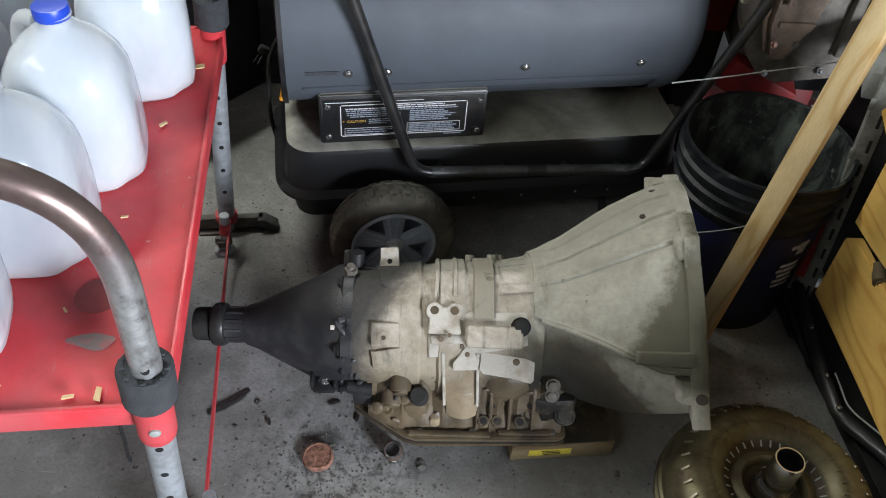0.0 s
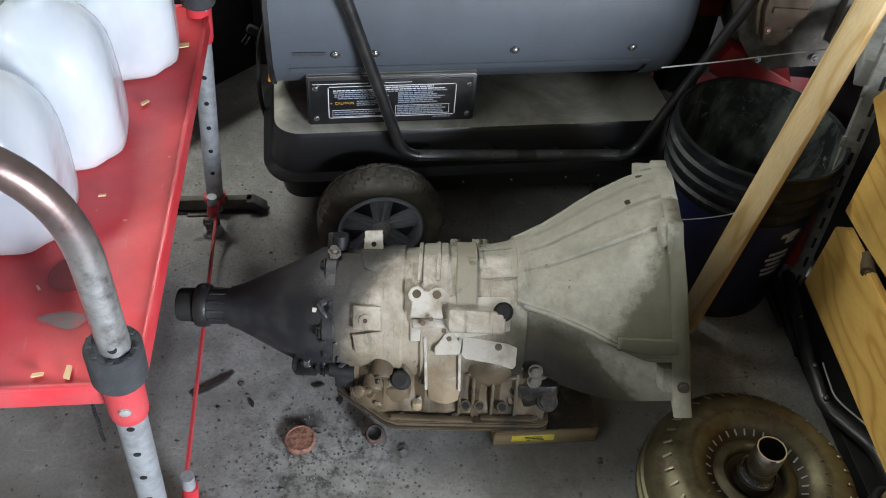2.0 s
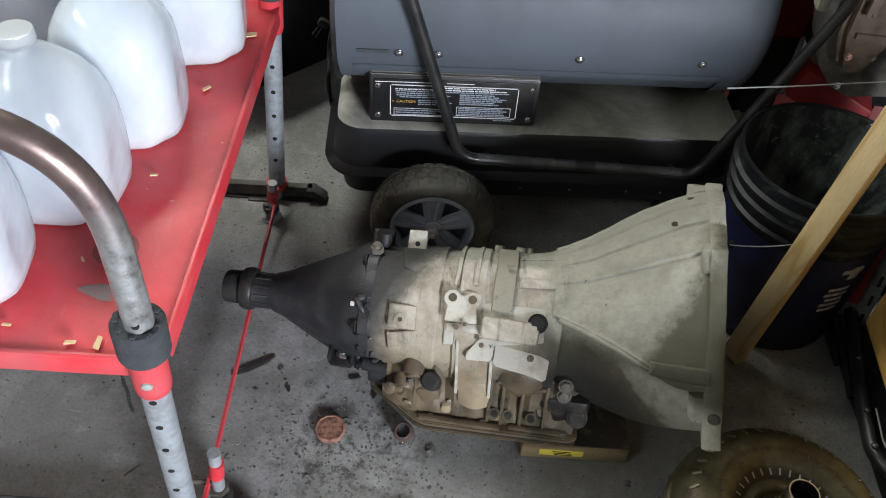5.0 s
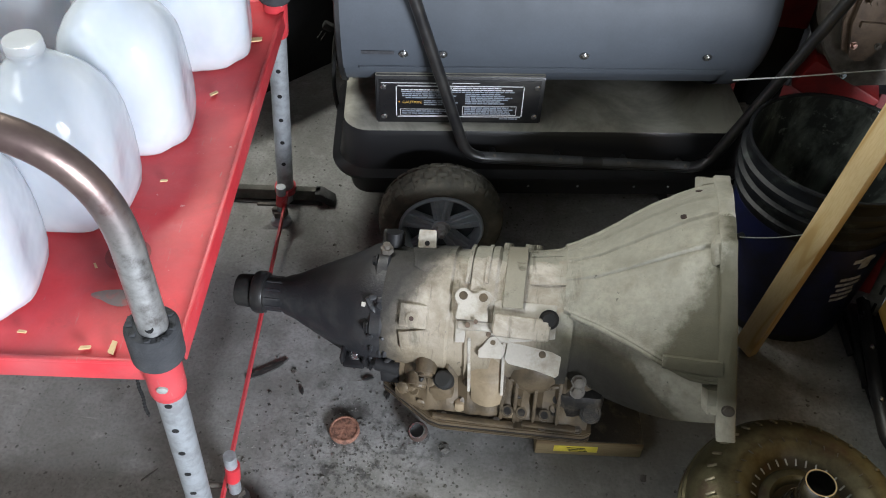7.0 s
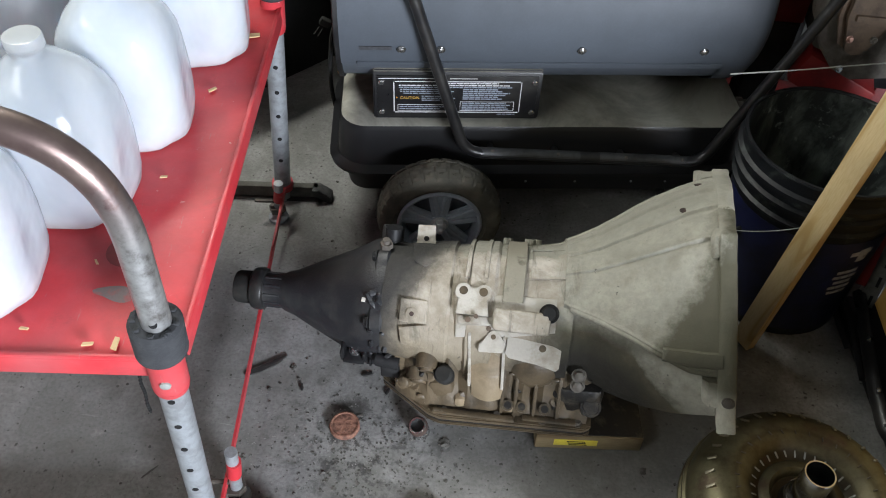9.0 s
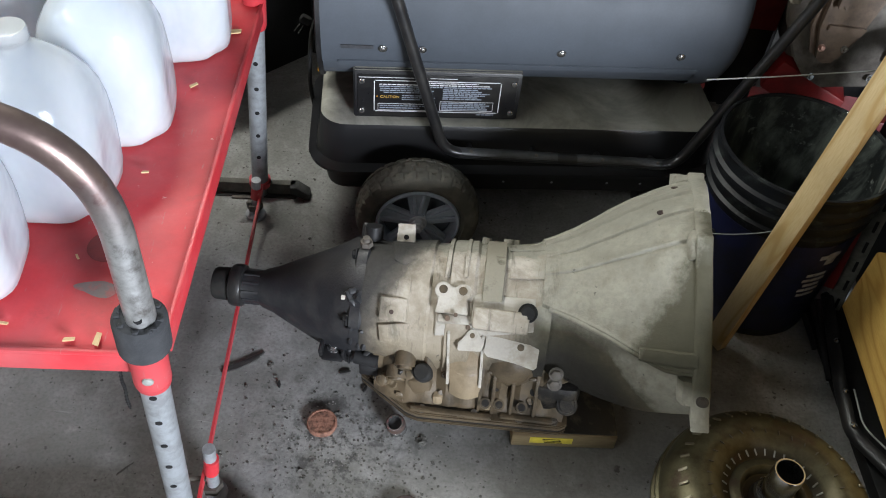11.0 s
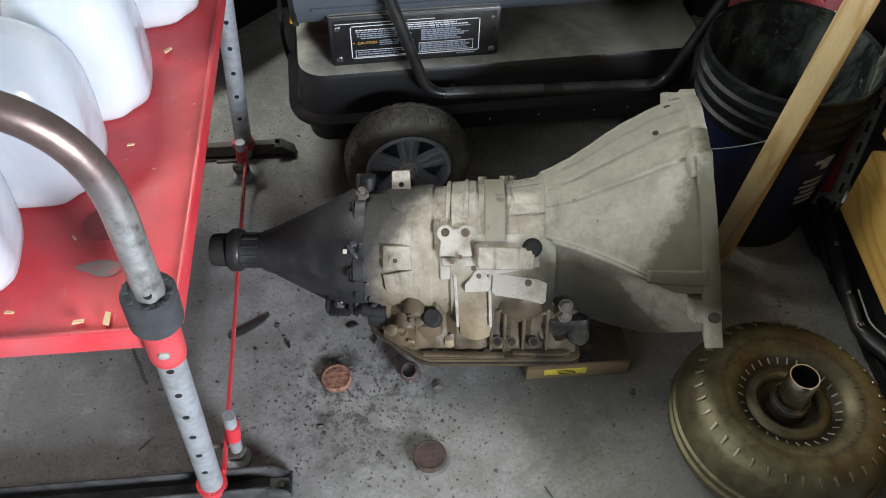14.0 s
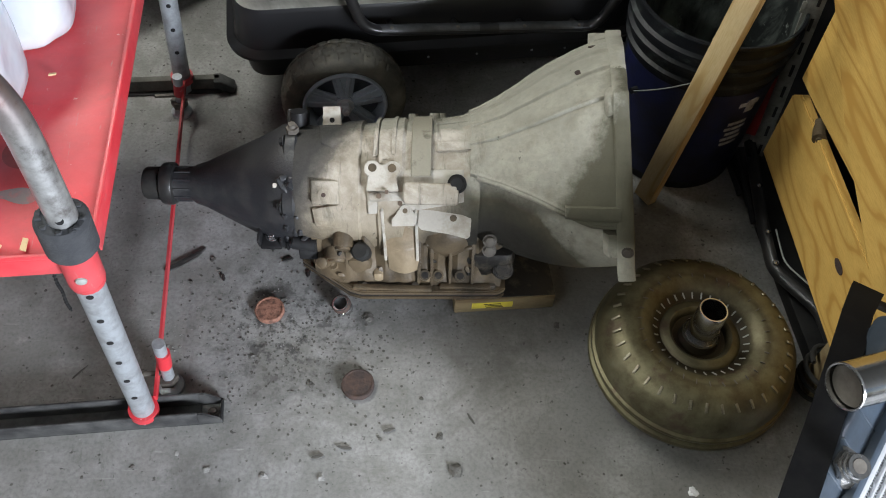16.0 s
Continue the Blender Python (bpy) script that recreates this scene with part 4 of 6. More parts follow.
def bell_r(x, th):
    r = table(x, BELL)
    for k in range(4):
        c = table(x, [(p[0], p[1][k]) for p in RIDGE])
        fade = table(x, ((0.545, 0.3), (0.58, 1), (0.72, 1), (0.74, 0.6)))
        r += 0.0034 * fade * math.exp(-((th - c) / 0.75) ** 4) - 0.0016 * fade * math.exp(-((th - c - 1.5) / 0.8) ** 2) + 0.0010 * fade * math.exp(-((th - c + 3.0) / 2.5) ** 2)
    # the near flank falls back behind a stepped edge
    edge = table(x, ((0.545, 39), (0.60, 50), (0.66, 60.5), (0.70, 66), (0.75, 66)))
    r += 0.004 * math.exp(-((th - edge + 1.6) / 1.4) ** 2)
    r -= 0.022 / (1 + math.exp(-(th - edge) / 0.7)) * table(x, ((0.545, 0.3), (0.60, 1), (0.70, 1), (0.75, 0.7)))
    return r


def splay(bm):
    """The flange stands square to the pitched axis: its top leans back, its far side reaches further out."""
    for v in bm.verts:
        v.co.x += (0.049 + 0.0564 * v.co.y - 0.194 * (v.co.z - 0.063)) * max(0.0, (v.co.x - 0.56) / 0.19)
    return bm


def bell_low(x):
    return table(x, ((0.545, 128), (0.60, 118), (0.66, 106), (0.75, 89)))


nx, nt_ = 96, 460
outer, inner = [], []
for i in range(nx + 1):
    x = 0.545 + (0.737 - 0.545) * i / nx
    ths = np.linspace(-105, bell_low(x), nt_)
    outer.append([round_at(x, bell_r(x, t), t) for t in ths])
    inner.append([round_at(x, table(x, BELL) - 0.020, t) for t in ths])
bm = loft([o + n[::-1] for o, n in zip(outer, inner)])
jitter(splay(bm), 0.0009, 34)
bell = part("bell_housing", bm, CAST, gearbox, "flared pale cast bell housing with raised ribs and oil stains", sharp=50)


CORNERS = ((-108, 0.214), (-43, 0.224), (15, 0.232), (86, 0.236))


def flange_r(t):
    """Straight edges between the bolt corners."""
    for (a0, r0), (a1, r1) in zip(CORNERS, CORNERS[1:]):
        if t <= a1 or a1 == 86:
            p, q = Vector((r0 * math.cos(radians(a0)), r0 * math.sin(radians(a0)))), Vector((r1 * math.cos(radians(a1)), r1 * math.sin(radians(a1))))
            d, way = q - p, Vector((math.cos(radians(t)), math.sin(radians(t))))
            return max(0.213, (p.x * d.y - p.y * d.x) / (way.x * d.y - way.y * d.x))
    return 0.213


ths = np.linspace(-108, 86, 140)
rows_f = []
for x, d in ((0.733, -0.002), (0.735, 0.0), (0.753, 0.0), (0.755, -0.002)):
    o = [round_at(x, flange_r(t) + d, t) for t in ths]
    n = [round_at(x, 0.186, t) for t in ths]
    rows_f.append(o + n[::-1])
part("engine_flange", jitter(splay(loft(rows_f)), 0.0012, 40), CAST, bell, "thick bolted engine flange", sharp=50)
for c, half, x0 in ((-43, 5, 0.712), (15, 6, 0.722), (-12, 4, 0.724), (74, 5, 0.716)):
    tt = np.linspace(c - half, c + half, 9)
    pad_rows = []
    for x, d in ((x0, -0.016), (x0 + 0.006, -0.006), (0.737, -0.003)):
        pad_rows.append([round_at(x, flange_r(t) + d, t) for t in tt] + [round_at(x, 0.185, t) for t in tt[::-1]])
    part("flange_boss", jitter(splay(loft(pad_rows)), 0.0016, 45), CAST, bell, sharp=45)
ear2 = add(rod(round_at(0.722, 0.200, -50), round_at(0.722, 0.222, -50), 0.013, 0.012, 20), box(0.024, 0.024, 0.016, round_at(0.726, 0.210, -48), 0.005, (-48, 0, 0)))
part("dowel_lug", splay(ear2), CAST, bell)
for x, t in ((0.690, -6), (0.712, -28)):
    h = lathe([(0.0052, 0), (0.0052, 0.0012)], 14)
    h.transform(Matrix.Translation(round_at(x, bell_r(x, t), t, -0.0002)) @ pose(0, 0, 0, t, 0, 0) @ pose(0, 0, 0, 0, -12, 0))
    part("bell_hole", splay(h), DARK_RUST, bell)
bead = []
for u in np.linspace(0, 1, 26):
    x = 0.556 + 0.182 * u
    e = table(x, ((0.545, 39), (0.60, 50), (0.66, 60.5), (0.70, 66), (0.75, 66)))
    bead.append(round_at(x, table(x, BELL), e - 0.5, -0.003))
part("edge_bead", jitter(splay(sweep(bead, 0.0048, 10)), 0.0007, 50), CAST, bell, "rounded cast edge", sharp=60)
ledge = loft([[round_at(x, table(x, BELL) + 0.001, t, h) for t, h in ((56.5, -0.004), (57.0, 0.0050), (61.5, 0.0065), (63.0, 0.002), (63.6, -0.008))] for x in np.linspace(0.668, 0.738, 10)])
part("ledge_bar", jitter(splay(ledge), 0.0009, 50), CAST, bell, sharp=50)
ft = bolt(0.006, 0.004)
ft.transform(Matrix.Translation(round_at(0.746, 0.216, 76)) @ pose(0, 0, 0, 60, 0, 0))
part("flange_bolt", splay(ft), IRON, bell)

# ---- torpedo heater ----
HM = pose(-0.078, 1.210, 0, 0, 0, 7.9)
heater = thing("heater", "grey torpedo space heater on a dusty black fuel tank with wheels", "heater", HM)


def tank_ring(z, grow, r=0.06):
    return [(x, y, z) for x, y in round_rect(0.804 + 2 * grow, 0.330 + 2 * grow, r + grow, 7, 0.342, 0.160)]


tank = loft([tank_ring(0.085, -0.030), tank_ring(0.090, -0.018), tank_ring(0.145, -0.008), tank_ring(0.150, 0.0), tank_ring(0.152, 0.016), tank_ring(0.160, 0.018), tank_ring(0.164, 0.012),
             tank_ring(0.170, 0.002), tank_ring(0.185, -0.001), tank_ring(0.246, -0.006), tank_ring(0.254, -0.010), tank_ring(0.258, -0.020)])
part("fuel_tank", tank, DUSTY, heater, "black steel fuel tank, dusty on top")
for u in (0.205, 0.315, 0.415, 0.53, 0.60):
    part("tank_rivet", lathe([(0.0026, 0), (0.002, 0.0012), (0.0, 0.0018)], 10), ZINC, heater).matrix_basis = pose(u, 0.004, 0.118, 90, 0, 0)
# burner shell: lower half, lapped upper half, rounded hood at the outlet
VC, ZC, R = 0.168, 0.474, 0.180


def shell(u0, u1, r, a0, a1, n=40, thick=0.003):
    rows_s = []
    for u, d in ((u0, 0), (u1, 0)):
        o = [(u, VC - (r + d) * math.cos(radians(a)), ZC + (r + d) * math.sin(radians(a))) for a in np.linspace(a0, a1, n)]
        i = [(u, VC - (r - thick) * math.cos(radians(a)), ZC + (r - thick) * math.sin(radians(a))) for a in np.linspace(a0, a1, n)]
        rows_s.append(o + i[::-1])
    return loft(rows_s)


part("lower_shell", shell(-0.042, 0.690, R - 0.0035, -185, 5), GREY_PAINT, heater, "grey painted lower shell")
upper = shell(-0.040, 0.655, R + 0.0022, -27, 207, 72)
part("upper_shell", upper, GREY_PAINT, heater, "glossy grey painted upper shell")
hood = []
for u, r in ((0.645, R + 0.0012), (0.682, R + 0.0012), (0.699, R - 0.004), (0.708, R - 0.014), (0.711, R - 0.028), (0.705, R - 0.028), (0.672, R - 0.012)):
    hood.append([(u, VC - r * math.cos(a), ZC + r * math.sin(a)) for a in (2 * math.pi * k / 64 for k in range(64))])
part("outlet_hood", loft(hood, True, False), GREY_PAINT, heater)
part("inlet_guard", lathe([(R - 0.003, 0), (R + 0.002, 0.002), (R + 0.002, 0.010), (R - 0.02, 0.012), (R - 0.02, 0.004)], 56), BLACK_PAINT, heater).matrix_basis = pose(-0.050, VC, ZC, 0, 90, 0)
part("burner_dark", lathe([(R - 0.03, 0), (R - 0.03, 0.004)], 40), BLACK_PAINT, heater).matrix_basis = pose(0.60, VC, ZC, 0, 90, 0)
part("lap_lip", shell(-0.012, 0.640, R + 0.0060, -27.8, -24.0, 5, 0.003), GREY_PAINT, heater)
for u in (0.066, 0.134, 0.380, 0.596):
    sc = add(lathe([(0.0058, 0), (0.0052, 0.003), (0.003, 0.0045)], 12), lathe([(0.008, -0.0004), (0.008, 0.001)], 14))
    sc.transform(Matrix.Translation((u, VC - (R + 0.004) * math.cos(radians(-13.5)), ZC + (R + 0.004) * math.sin(radians(-13.5)))) @ pose(0, 0, 0, 103.5, 0, 0))
    part("shell_screw", sc, BRIGHT, heater)
scr = shell(-0.006, 0.050, R + 0.0050, -13.8, -11.6, 5, 0.001)
part("paint_scrape", jitter(scr, 0.0012, 60), SCRAPE, heater, "scraped patch of paint")
for u, w in ((0.000, 0.014), (0.045, 0.012)):
    part("shell_slot", shell(u, u + w, R - 0.0044, -40 if u else -37, -36 if u else -33, 3, 0.001), BLACK_PAINT, heater)
# control box with its printed warning plate
sec = [(0.019, 0.262), (0.017, 0.362), (0.021, 0.368), (0.056, 0.376), (0.10, 0.376), (0.10, 0.262)]
cb = loft([[(u, v, z) for v, z in sec] for u in (0.014, 0.324)])
bmesh.ops.recalc_face_normals(cb, faces=cb.faces)
bmesh.ops.bevel(cb, geom=cb.edges[:], offset=0.0025, segments=2, affect="EDGES")
ctrl = part("control_box", cb, DUSTY, heater, "black control box")
FACE_M = Matrix.Translation((0.169, 0.0175, 0.314)) @ pose(0, 0, 0, 91.4, 0, 0)


def on_face(bm, x, y, lift=0.0):
    bm.transform(FACE_M @ pose(x, y, lift))
    return bm


part("warning_plate", on_face(box(0.296, 0.092, 0.002, bevel=0.0006), 0, 0, 0.0005), GLOSS_BLACK, ctrl, "black printed warning plate")
for w, h, x, y in ((0.230, 0.0016, 0.0, 0.034), (0.230, 0.0016, 0.0, -0.035), (0.0016, 0.066, -0.117, -0.0005), (0.0016, 0.066, 0.117, -0.0005), (0.100, 0.0009, 0.056, -0.011), (0.100, 0.0009, 0.056, -0.031), (0.0009, 0.020, 0.106, -0.021),
                   (0.0009, 0.020, 0.006, -0.021), (0.092, 0.0009, -0.064, -0.018), (0.092, 0.0009, -0.064, -0.0325), (0.0009, 0.0145, -0.110, -0.025), (0.10, 0.0012, -0.095, 0.0405), (0.05, 0.0012, 0.01, 0.0405)):
    part("plate_line", on_face(box(w, h, 0.0006, bevel=0), x, y, 0.0018), WHITE_INK, ctrl)
rnd = random.Random(5)


def text_line(x0, x1, y, h, material):
    """A line of print too small to read: one bar a word."""
    bm, x = bmesh.new(), x0
    while x < x1 - 0.002:
        w = min(rnd.uniform(0.004, 0.012), x1 - x)
        add(bm, box(w, h, 0.0005, (x + w / 2, 0, 0), bevel=0))
        x += w + 0.0013
    part("text_bar", on_face(bm, 0, y, 0.0018), material, ctrl)


for y, x0, x1 in ((0.0300, -0.035, 0.075), (0.0255, -0.108, 0.098), (0.0212, -0.108, 0.100)):
    text_line(x0, x1, y, 0.0021, WHITE_INK if y > 0.022 else DIM_INK)
for k, (x0, x1) in enumerate(((-0.106, -0.030), (-0.106, -0.006), (-0.100, -0.034))):
    text_line(x0, x1, 0.0165 - 0.0043 * k, 0.0019, DIM_INK)
for k, (x0, x1) in enumerate(((-0.066, -0.008), (-0.066, -0.004), (-0.066, -0.030))):
    text_line(x0, x1, 0.0010 - 0.0043 * k, 0.0019, DIM_INK)
for k in range(2):
    text_line(-0.107, -0.022 - 0.01 * k, -0.0225 - 0.005 * k, 0.0021, DIM_INK)
for k in range(6):
    text_line(0.010, rnd.uniform(0.070, 0.098), 0.0165 - 0.0042 * k, 0.0024, DIM_INK)
for k in range(4):
    text_line(0.009, rnd.uniform(0.086, 0.102), -0.0145 - 0.0044 * k, 0.0026, DIM_INK)
text_line(0.076, 0.112, -0.0395, 0.0022, DIM_INK)


def words(text, size):
    """Mesh of a line of writing, flat in x and y, from its left end."""
    cu = bpy.data.curves.new("words", "FONT")
    cu.body, cu.size, cu.extrude = text, size, 0.0003
    tmp = bpy.data.objects.new("words", cu)
    scene.collection.objects.link(tmp)
    me = bpy.data.meshes.new_from_object(tmp.evaluated_get(bpy.context.evaluated_depsgraph_get()))
    bm = bmesh.new()
    bm.from_mesh(me)
    bpy.data.objects.remove(tmp)
    bpy.data.curves.remove(cu)
    bpy.data.meshes.remove(me)
    return bm


part("caution_word", on_face(words("CAUTION", 0.0078), -0.106, -0.0045, 0.0022), AMBER, ctrl, "yellow printed word")
part("sticker_mark", on_face(lathe([(0.0014, 0), (0.0014, 0.0005)], 8), -0.112, -0.0015, 0.0018), ORANGE, ctrl)
for x in (-0.140, 0.141):
    for y in (-0.034, 0.032):
        part("plate_screw", on_face(lathe([(0.0058, 0), (0.0056, 0.0025), (0.0035, 0.0042)], 12), x, y, 0.0012), BRIGHT, ctrl)
# wheels and axle
def wheel_m(v):
    return pose(0.137, v, 0.1195, 90, 0, 0) @ Matrix.Diagonal((0.948, 0.948, 0.95, 1))


def tyre_mesh():
    prof = [(0.082, 0.024), (0.085, 0.031), (0.094, 0.0355), (0.106, 0.0355), (0.115, 0.033), (0.1205, 0.029), (0.1235, 0.0225), (0.1250, 0.0165), (0.1256, 0.0150), (0.1258, 0.009), (0.1260, 0.0015),
            (0.1260, -0.0015), (0.1258, -0.009), (0.1256, -0.0150), (0.1250, -0.0165), (0.1235, -0.0225), (0.1205, -0.029), (0.115, -0.033), (0.106, -0.0355), (0.094, -0.0355), (0.085, -0.031), (0.082, -0.024)]
    seg, rings_t = 180, []
    for i in range(seg):
        a = 2 * math.pi * i / seg
        ring = []
        for r, h in prof:
            if r > 0.119:
                row = 0 if abs(h) < 0.010 else 3 if abs(h) < 0.018 else 1
                if (i + row + (2 if h < 0 else 0)) % 6 == 0 or 0.0145 < abs(h) < 0.0152:
                    r -= 0.0036
            ring.append((r * math.cos(a), r * math.sin(a), h))
        rings_t.append(ring)
    return loft(rings_t, True, False, True)


def rim_mesh():
    bm = lathe([(0.079, -0.024), (0.079, 0.022), (0.0765, 0.026), (0.0725, 0.024), (0.070, 0.012), (0.069, -0.024)], 56)
    add(bm, lathe([(0.0, 0.010), (0.018, 0.010), (0.019, 0.016), (0.015, 0.020), (0.0, 0.020)], 24, False))
    for k in range(5):
        for d in (-9, 9):
            a = radians(72 * k + 90 + d)
            sp = box(0.056, 0.008, 0.007, (0.044, 0, 0.0145), 0.0025)
            sp.transform(Matrix.Rotation(a, 4, "Z"))
            add(bm, sp)
        a = radians(72 * k + 90)
        wb = prism([(0.016, -0.014), (0.071, -0.023), (0.071, 0.023), (0.016, 0.014)], 0.006, 0.0145, 0.0015)
        wb.transform(Matrix.Rotation(a, 4, "Z"))
        add(bm, wb)
    return bm


for v, flip in ((-0.092, 0), (0.425, 180)):
    m = wheel_m(v) @ pose(0, 0, 0, flip, 0, 0)
    ty = part("tyre", tyre_mesh(), TYRE, heater, "worn brown-black rubber tyre", sharp=25)
    ty.matrix_basis = m
    rm = part("wheel_rim", rim_mesh(), GREY_PLASTIC, heater, "blue-grey plastic spoked rim")
    rm.matrix_basis = m @ pose(0, 0, 0.012) @ Matrix.Diagonal((1.08, 1.08, 1, 1))
    disc = part("rim_well", lathe([(0.071, 0.002), (0.071, 0.008)], 40), SHADED_GREY, heater, "recessed wheel disc, darkened to carry its shade")
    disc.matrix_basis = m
    nut = part("axle_nut", add(add(bolt(0.0095, 0.010), lathe([(0.005, 0), (0.005, 0.016), (0.003, 0.018)], 14)), lathe([(0.013, -0.001), (0.013, 0.001)], 20)), ALU, heater, "bright axle nut")
    nut.matrix_basis = m @ pose(0, 0, 0.031) @ Matrix.Diagonal((1.4, 1.4, 1.4, 1))
part("axle", rod((0.137, -0.09, 0.1195), (0.137, 0.42, 0.1195), 0.007), ZINC, heater)
for v in (0.03, 0.29):
    part("axle_bracket", box(0.05, 0.006, 0.05, (0.138, v, 0.110), 0.002), BLACK_PAINT, heater)
    part("support_foot", sweep(rounded([(0.60, v, 0.095), (0.62, v, 0.008), (0.68, v, 0.008)], 0.02), 0.009), BLACK_PAINT, heater)
# bent tube handle in front of the tank
path = rounded([(-0.010, -0.032, 0.86), (0.073, -0.034, 0.585), (0.184, -0.044, 0.232), (0.640, -0.040, 0.205), (0.802, -0.036, 0.588), (0.745, -0.030, 0.86)], 0.035, 8)
hd = part("push_handle", sweep(path, 0.0105, 16), GLOSS_BLACK, heater, "bent black tube handle")
for xa, xb in ((0.212, 0.402), (0.440, 0.618)):
    part("handle_band", sweep([(x, -0.0436 + (x - 0.184) * 0.0088, 0.232 - (x - 0.184) * 0.0592) for x in (xa, xb)], 0.0109, 16), ZINC_DULL, hd, "worn grey stretch of the tube")
for u in (0.235, 0.36, 0.49, 0.60):
    z = 0.232 - (u - 0.184) * 0.059
    part("handle_bolt", lathe([(0.0034, 0), (0.003, 0.0016), (0.0, 0.0022)], 10), IRON, hd).matrix_basis = pose(u, -0.0485, z + 0.0095, 38, 0, 0)
    part("handle_stay", rod((u, -0.038, z), (u, 0.014, z - 0.02), 0.006), BLACK_PAINT, hd)
part("tank_outlet", add(rod((0.700, 0.10, 0.24), (0.760, 0.095, 0.243), 0.011), rod((0.735, 0.098, 0.242), (0.748, 0.097, 0.242), 0.015, seg=6)), IRON, heater)
part("shell_sticker", shell(0.535, 0.572, R + 0.0030, 26, 34, 4, 0.0006), PALE_YELLOW, heater, "pale yellow sticker")
part("fuel_sight", box(0.014, 0.008, 0.026, (-0.050, 0.13, 0.30), 0.003, (0, 15, 20)), ORANGE, heater, "orange lock-out tag")
part("power_plug", add(add(box(0.022, 0.015, 0.017, (-0.080, 0.17, 0.375), 0.005, (0, 30, 0)), rod((-0.090, 0.165, 0.369), (-0.101, 0.156, 0.358), 0.0014)), rod((-0.084, 0.162, 0.367), (-0.094, 0.152, 0.355), 0.0014)), RUBBER, heater, "dangling power plug")
part("power_cord", sweep(rounded([(-0.02, 0.25, 0.40), (-0.075, 0.24, 0.33), (-0.085, 0.21, 0.20), (-0.06, 0.25, 0.02), (0.02, 0.34, 0.01)], 0.05), 0.0045, 10), RUBBER, heater)

# ---- red platform cart with jugs ----
CM = pose(-0.158, 0.494, 0, 0, 0, 5.2)
cart = thing("platform_cart", "red steel platform cart on perforated zinc pipe legs, scuffed and dusty", "cart", CM)
W, LEN, TOP = 0.62, 0.785, 0.472
deck = box(W, LEN, 0.004, (-W / 2, LEN / 2, TOP - 0.002), 0.0015)
part("deck", deck, RED, cart, "red painted sheet-steel deck, dusty and stained")
for sx, sy, x, y in ((W - 0.06, 0.003, -W / 2, 0.0015), (W - 0.06, 0.003, -W / 2, LEN - 0.0015), (0.003, LEN - 0.06, -0.0015, LEN / 2), (0.003, LEN - 0.06, -W + 0.0015, LEN / 2)):
    part("deck_lip", box(sx, sy, 0.030, (x, y, TOP - 0.017), 0.0012), RED, cart)
    part("deck_edge", box(sx if sx > 0.01 else 0.007, sy if sy > 0.01 else 0.007, 0.005, (x, y, TOP + 0.0005), 0.0022), RED, cart)
stain = lathe([(0.026, 0), (0.0275, 0.0006), (0.026, 0.0008)], 40)
stain.transform(pose(-0.098, 0.162, TOP + 0.0004))
part("paint_mark", stain, DARK_RED, cart, "round fresh red paint mark")
pt = jitter(lathe([(0.017, 0), (0.017, 0.0005)], 40), 0.009, 55)
pt.transform(pose(-0.090, 0.092, TOP + 0.0008) @ Matrix.Diagonal((1.5, 0.7, 0.06, 1)) @ pose(0, 0, 0, 0, 0, 60))
part("bare_patch", pt, PATCH, cart, "patch worn to grey metal")
# legs lean a little; world places of top and foot
CI = CM.inverted()
LEGS = (((-0.166, 0.489, 0.56), (-0.2115, 0.519, 0.0)), ((-0.236, 1.248, 0.56), (-0.279, 1.272, 0.0)), ((-0.735, 0.44, 0.56), (-0.70, 0.47, 0.0)), ((-0.80, 1.20, 0.56), (-0.77, 1.225, 0.0)))
for top, foot in LEGS:
    a, b = CI @ Vector(foot), CI @ Vector(top)
    way = (b - a).normalized()
    leg = part("leg", rod(a, a + way * 0.45, 0.0172, seg=28), ZINC, cart, "perforated zinc pipe leg")
    side = way.cross(Vector((0, 1, 0.0))).normalized()
    near = side.cross(way).normalized()
    if near.y > 0:
        near = -near
    near = (near + Vector((0.12, 0, 0))).normalized()
    for k in range(6):
        p = a + way * (0.120 + 0.058 * k)
        q = near.to_track_quat("Z", "Y").to_matrix().to_4x4()
        h = lathe([(0.0044, 0.0), (0.0044, 0.0006)], 14)
        h.transform(Matrix.Translation(p + near * 0.0171) @ q)
        part("pin_hole", h, BLACK_PAINT, leg)
    sk = part("corner_socket", add(rod(a + way * 0.428, a + way * 0.492, 0.0212, seg=28), rod(a + way * 0.421, a + way * 0.429, 0.0202, 0.0214, seg=28)), RED, cart, "red steel corner socket")
    rv = lathe([(0.0065, 0), (0.006, 0.002), (0.003, 0.0035)], 14)
    rv.transform(Matrix.Translation(a + way * 0.453 + near * 0.0210) @ near.to_track_quat("Z", "Y").to_matrix().to_4x4())
    part("socket_rivet", rv, LIGHT_STEEL, sk)
    rim_bits = bmesh.new()
    for i in range(14):
        q = 2 * math.pi * i / 14 + 0.3 * math.sin(i * 5)
        add(rim_bits, jitter(box(0.006, 0.005, 0.004, a + way * 0.548 + 0.0225 * (math.cos(q) * side + math.sin(q) * near), 0.001), 0.002, 150, i))
    part("foam_crumb", rim_bits, FOAM, cart)
    fc = add(rod(a + way * 0.493, a + way * 0.497, 0.026, 0.0285, 32), add(rod(a + way * 0.497, a + way * 0.543, 0.0285, 0.0285, 32), rod(a + way * 0.543, a + way * 0.548, 0.0285, 0.025, 32)))
    part("foam_collar", fc, FOAM, cart, "black foam-rubber collar")
    part("foot_ring", rod(a + way * 0.030, a + way * 0.044, 0.0225, seg=24), RED, cart)


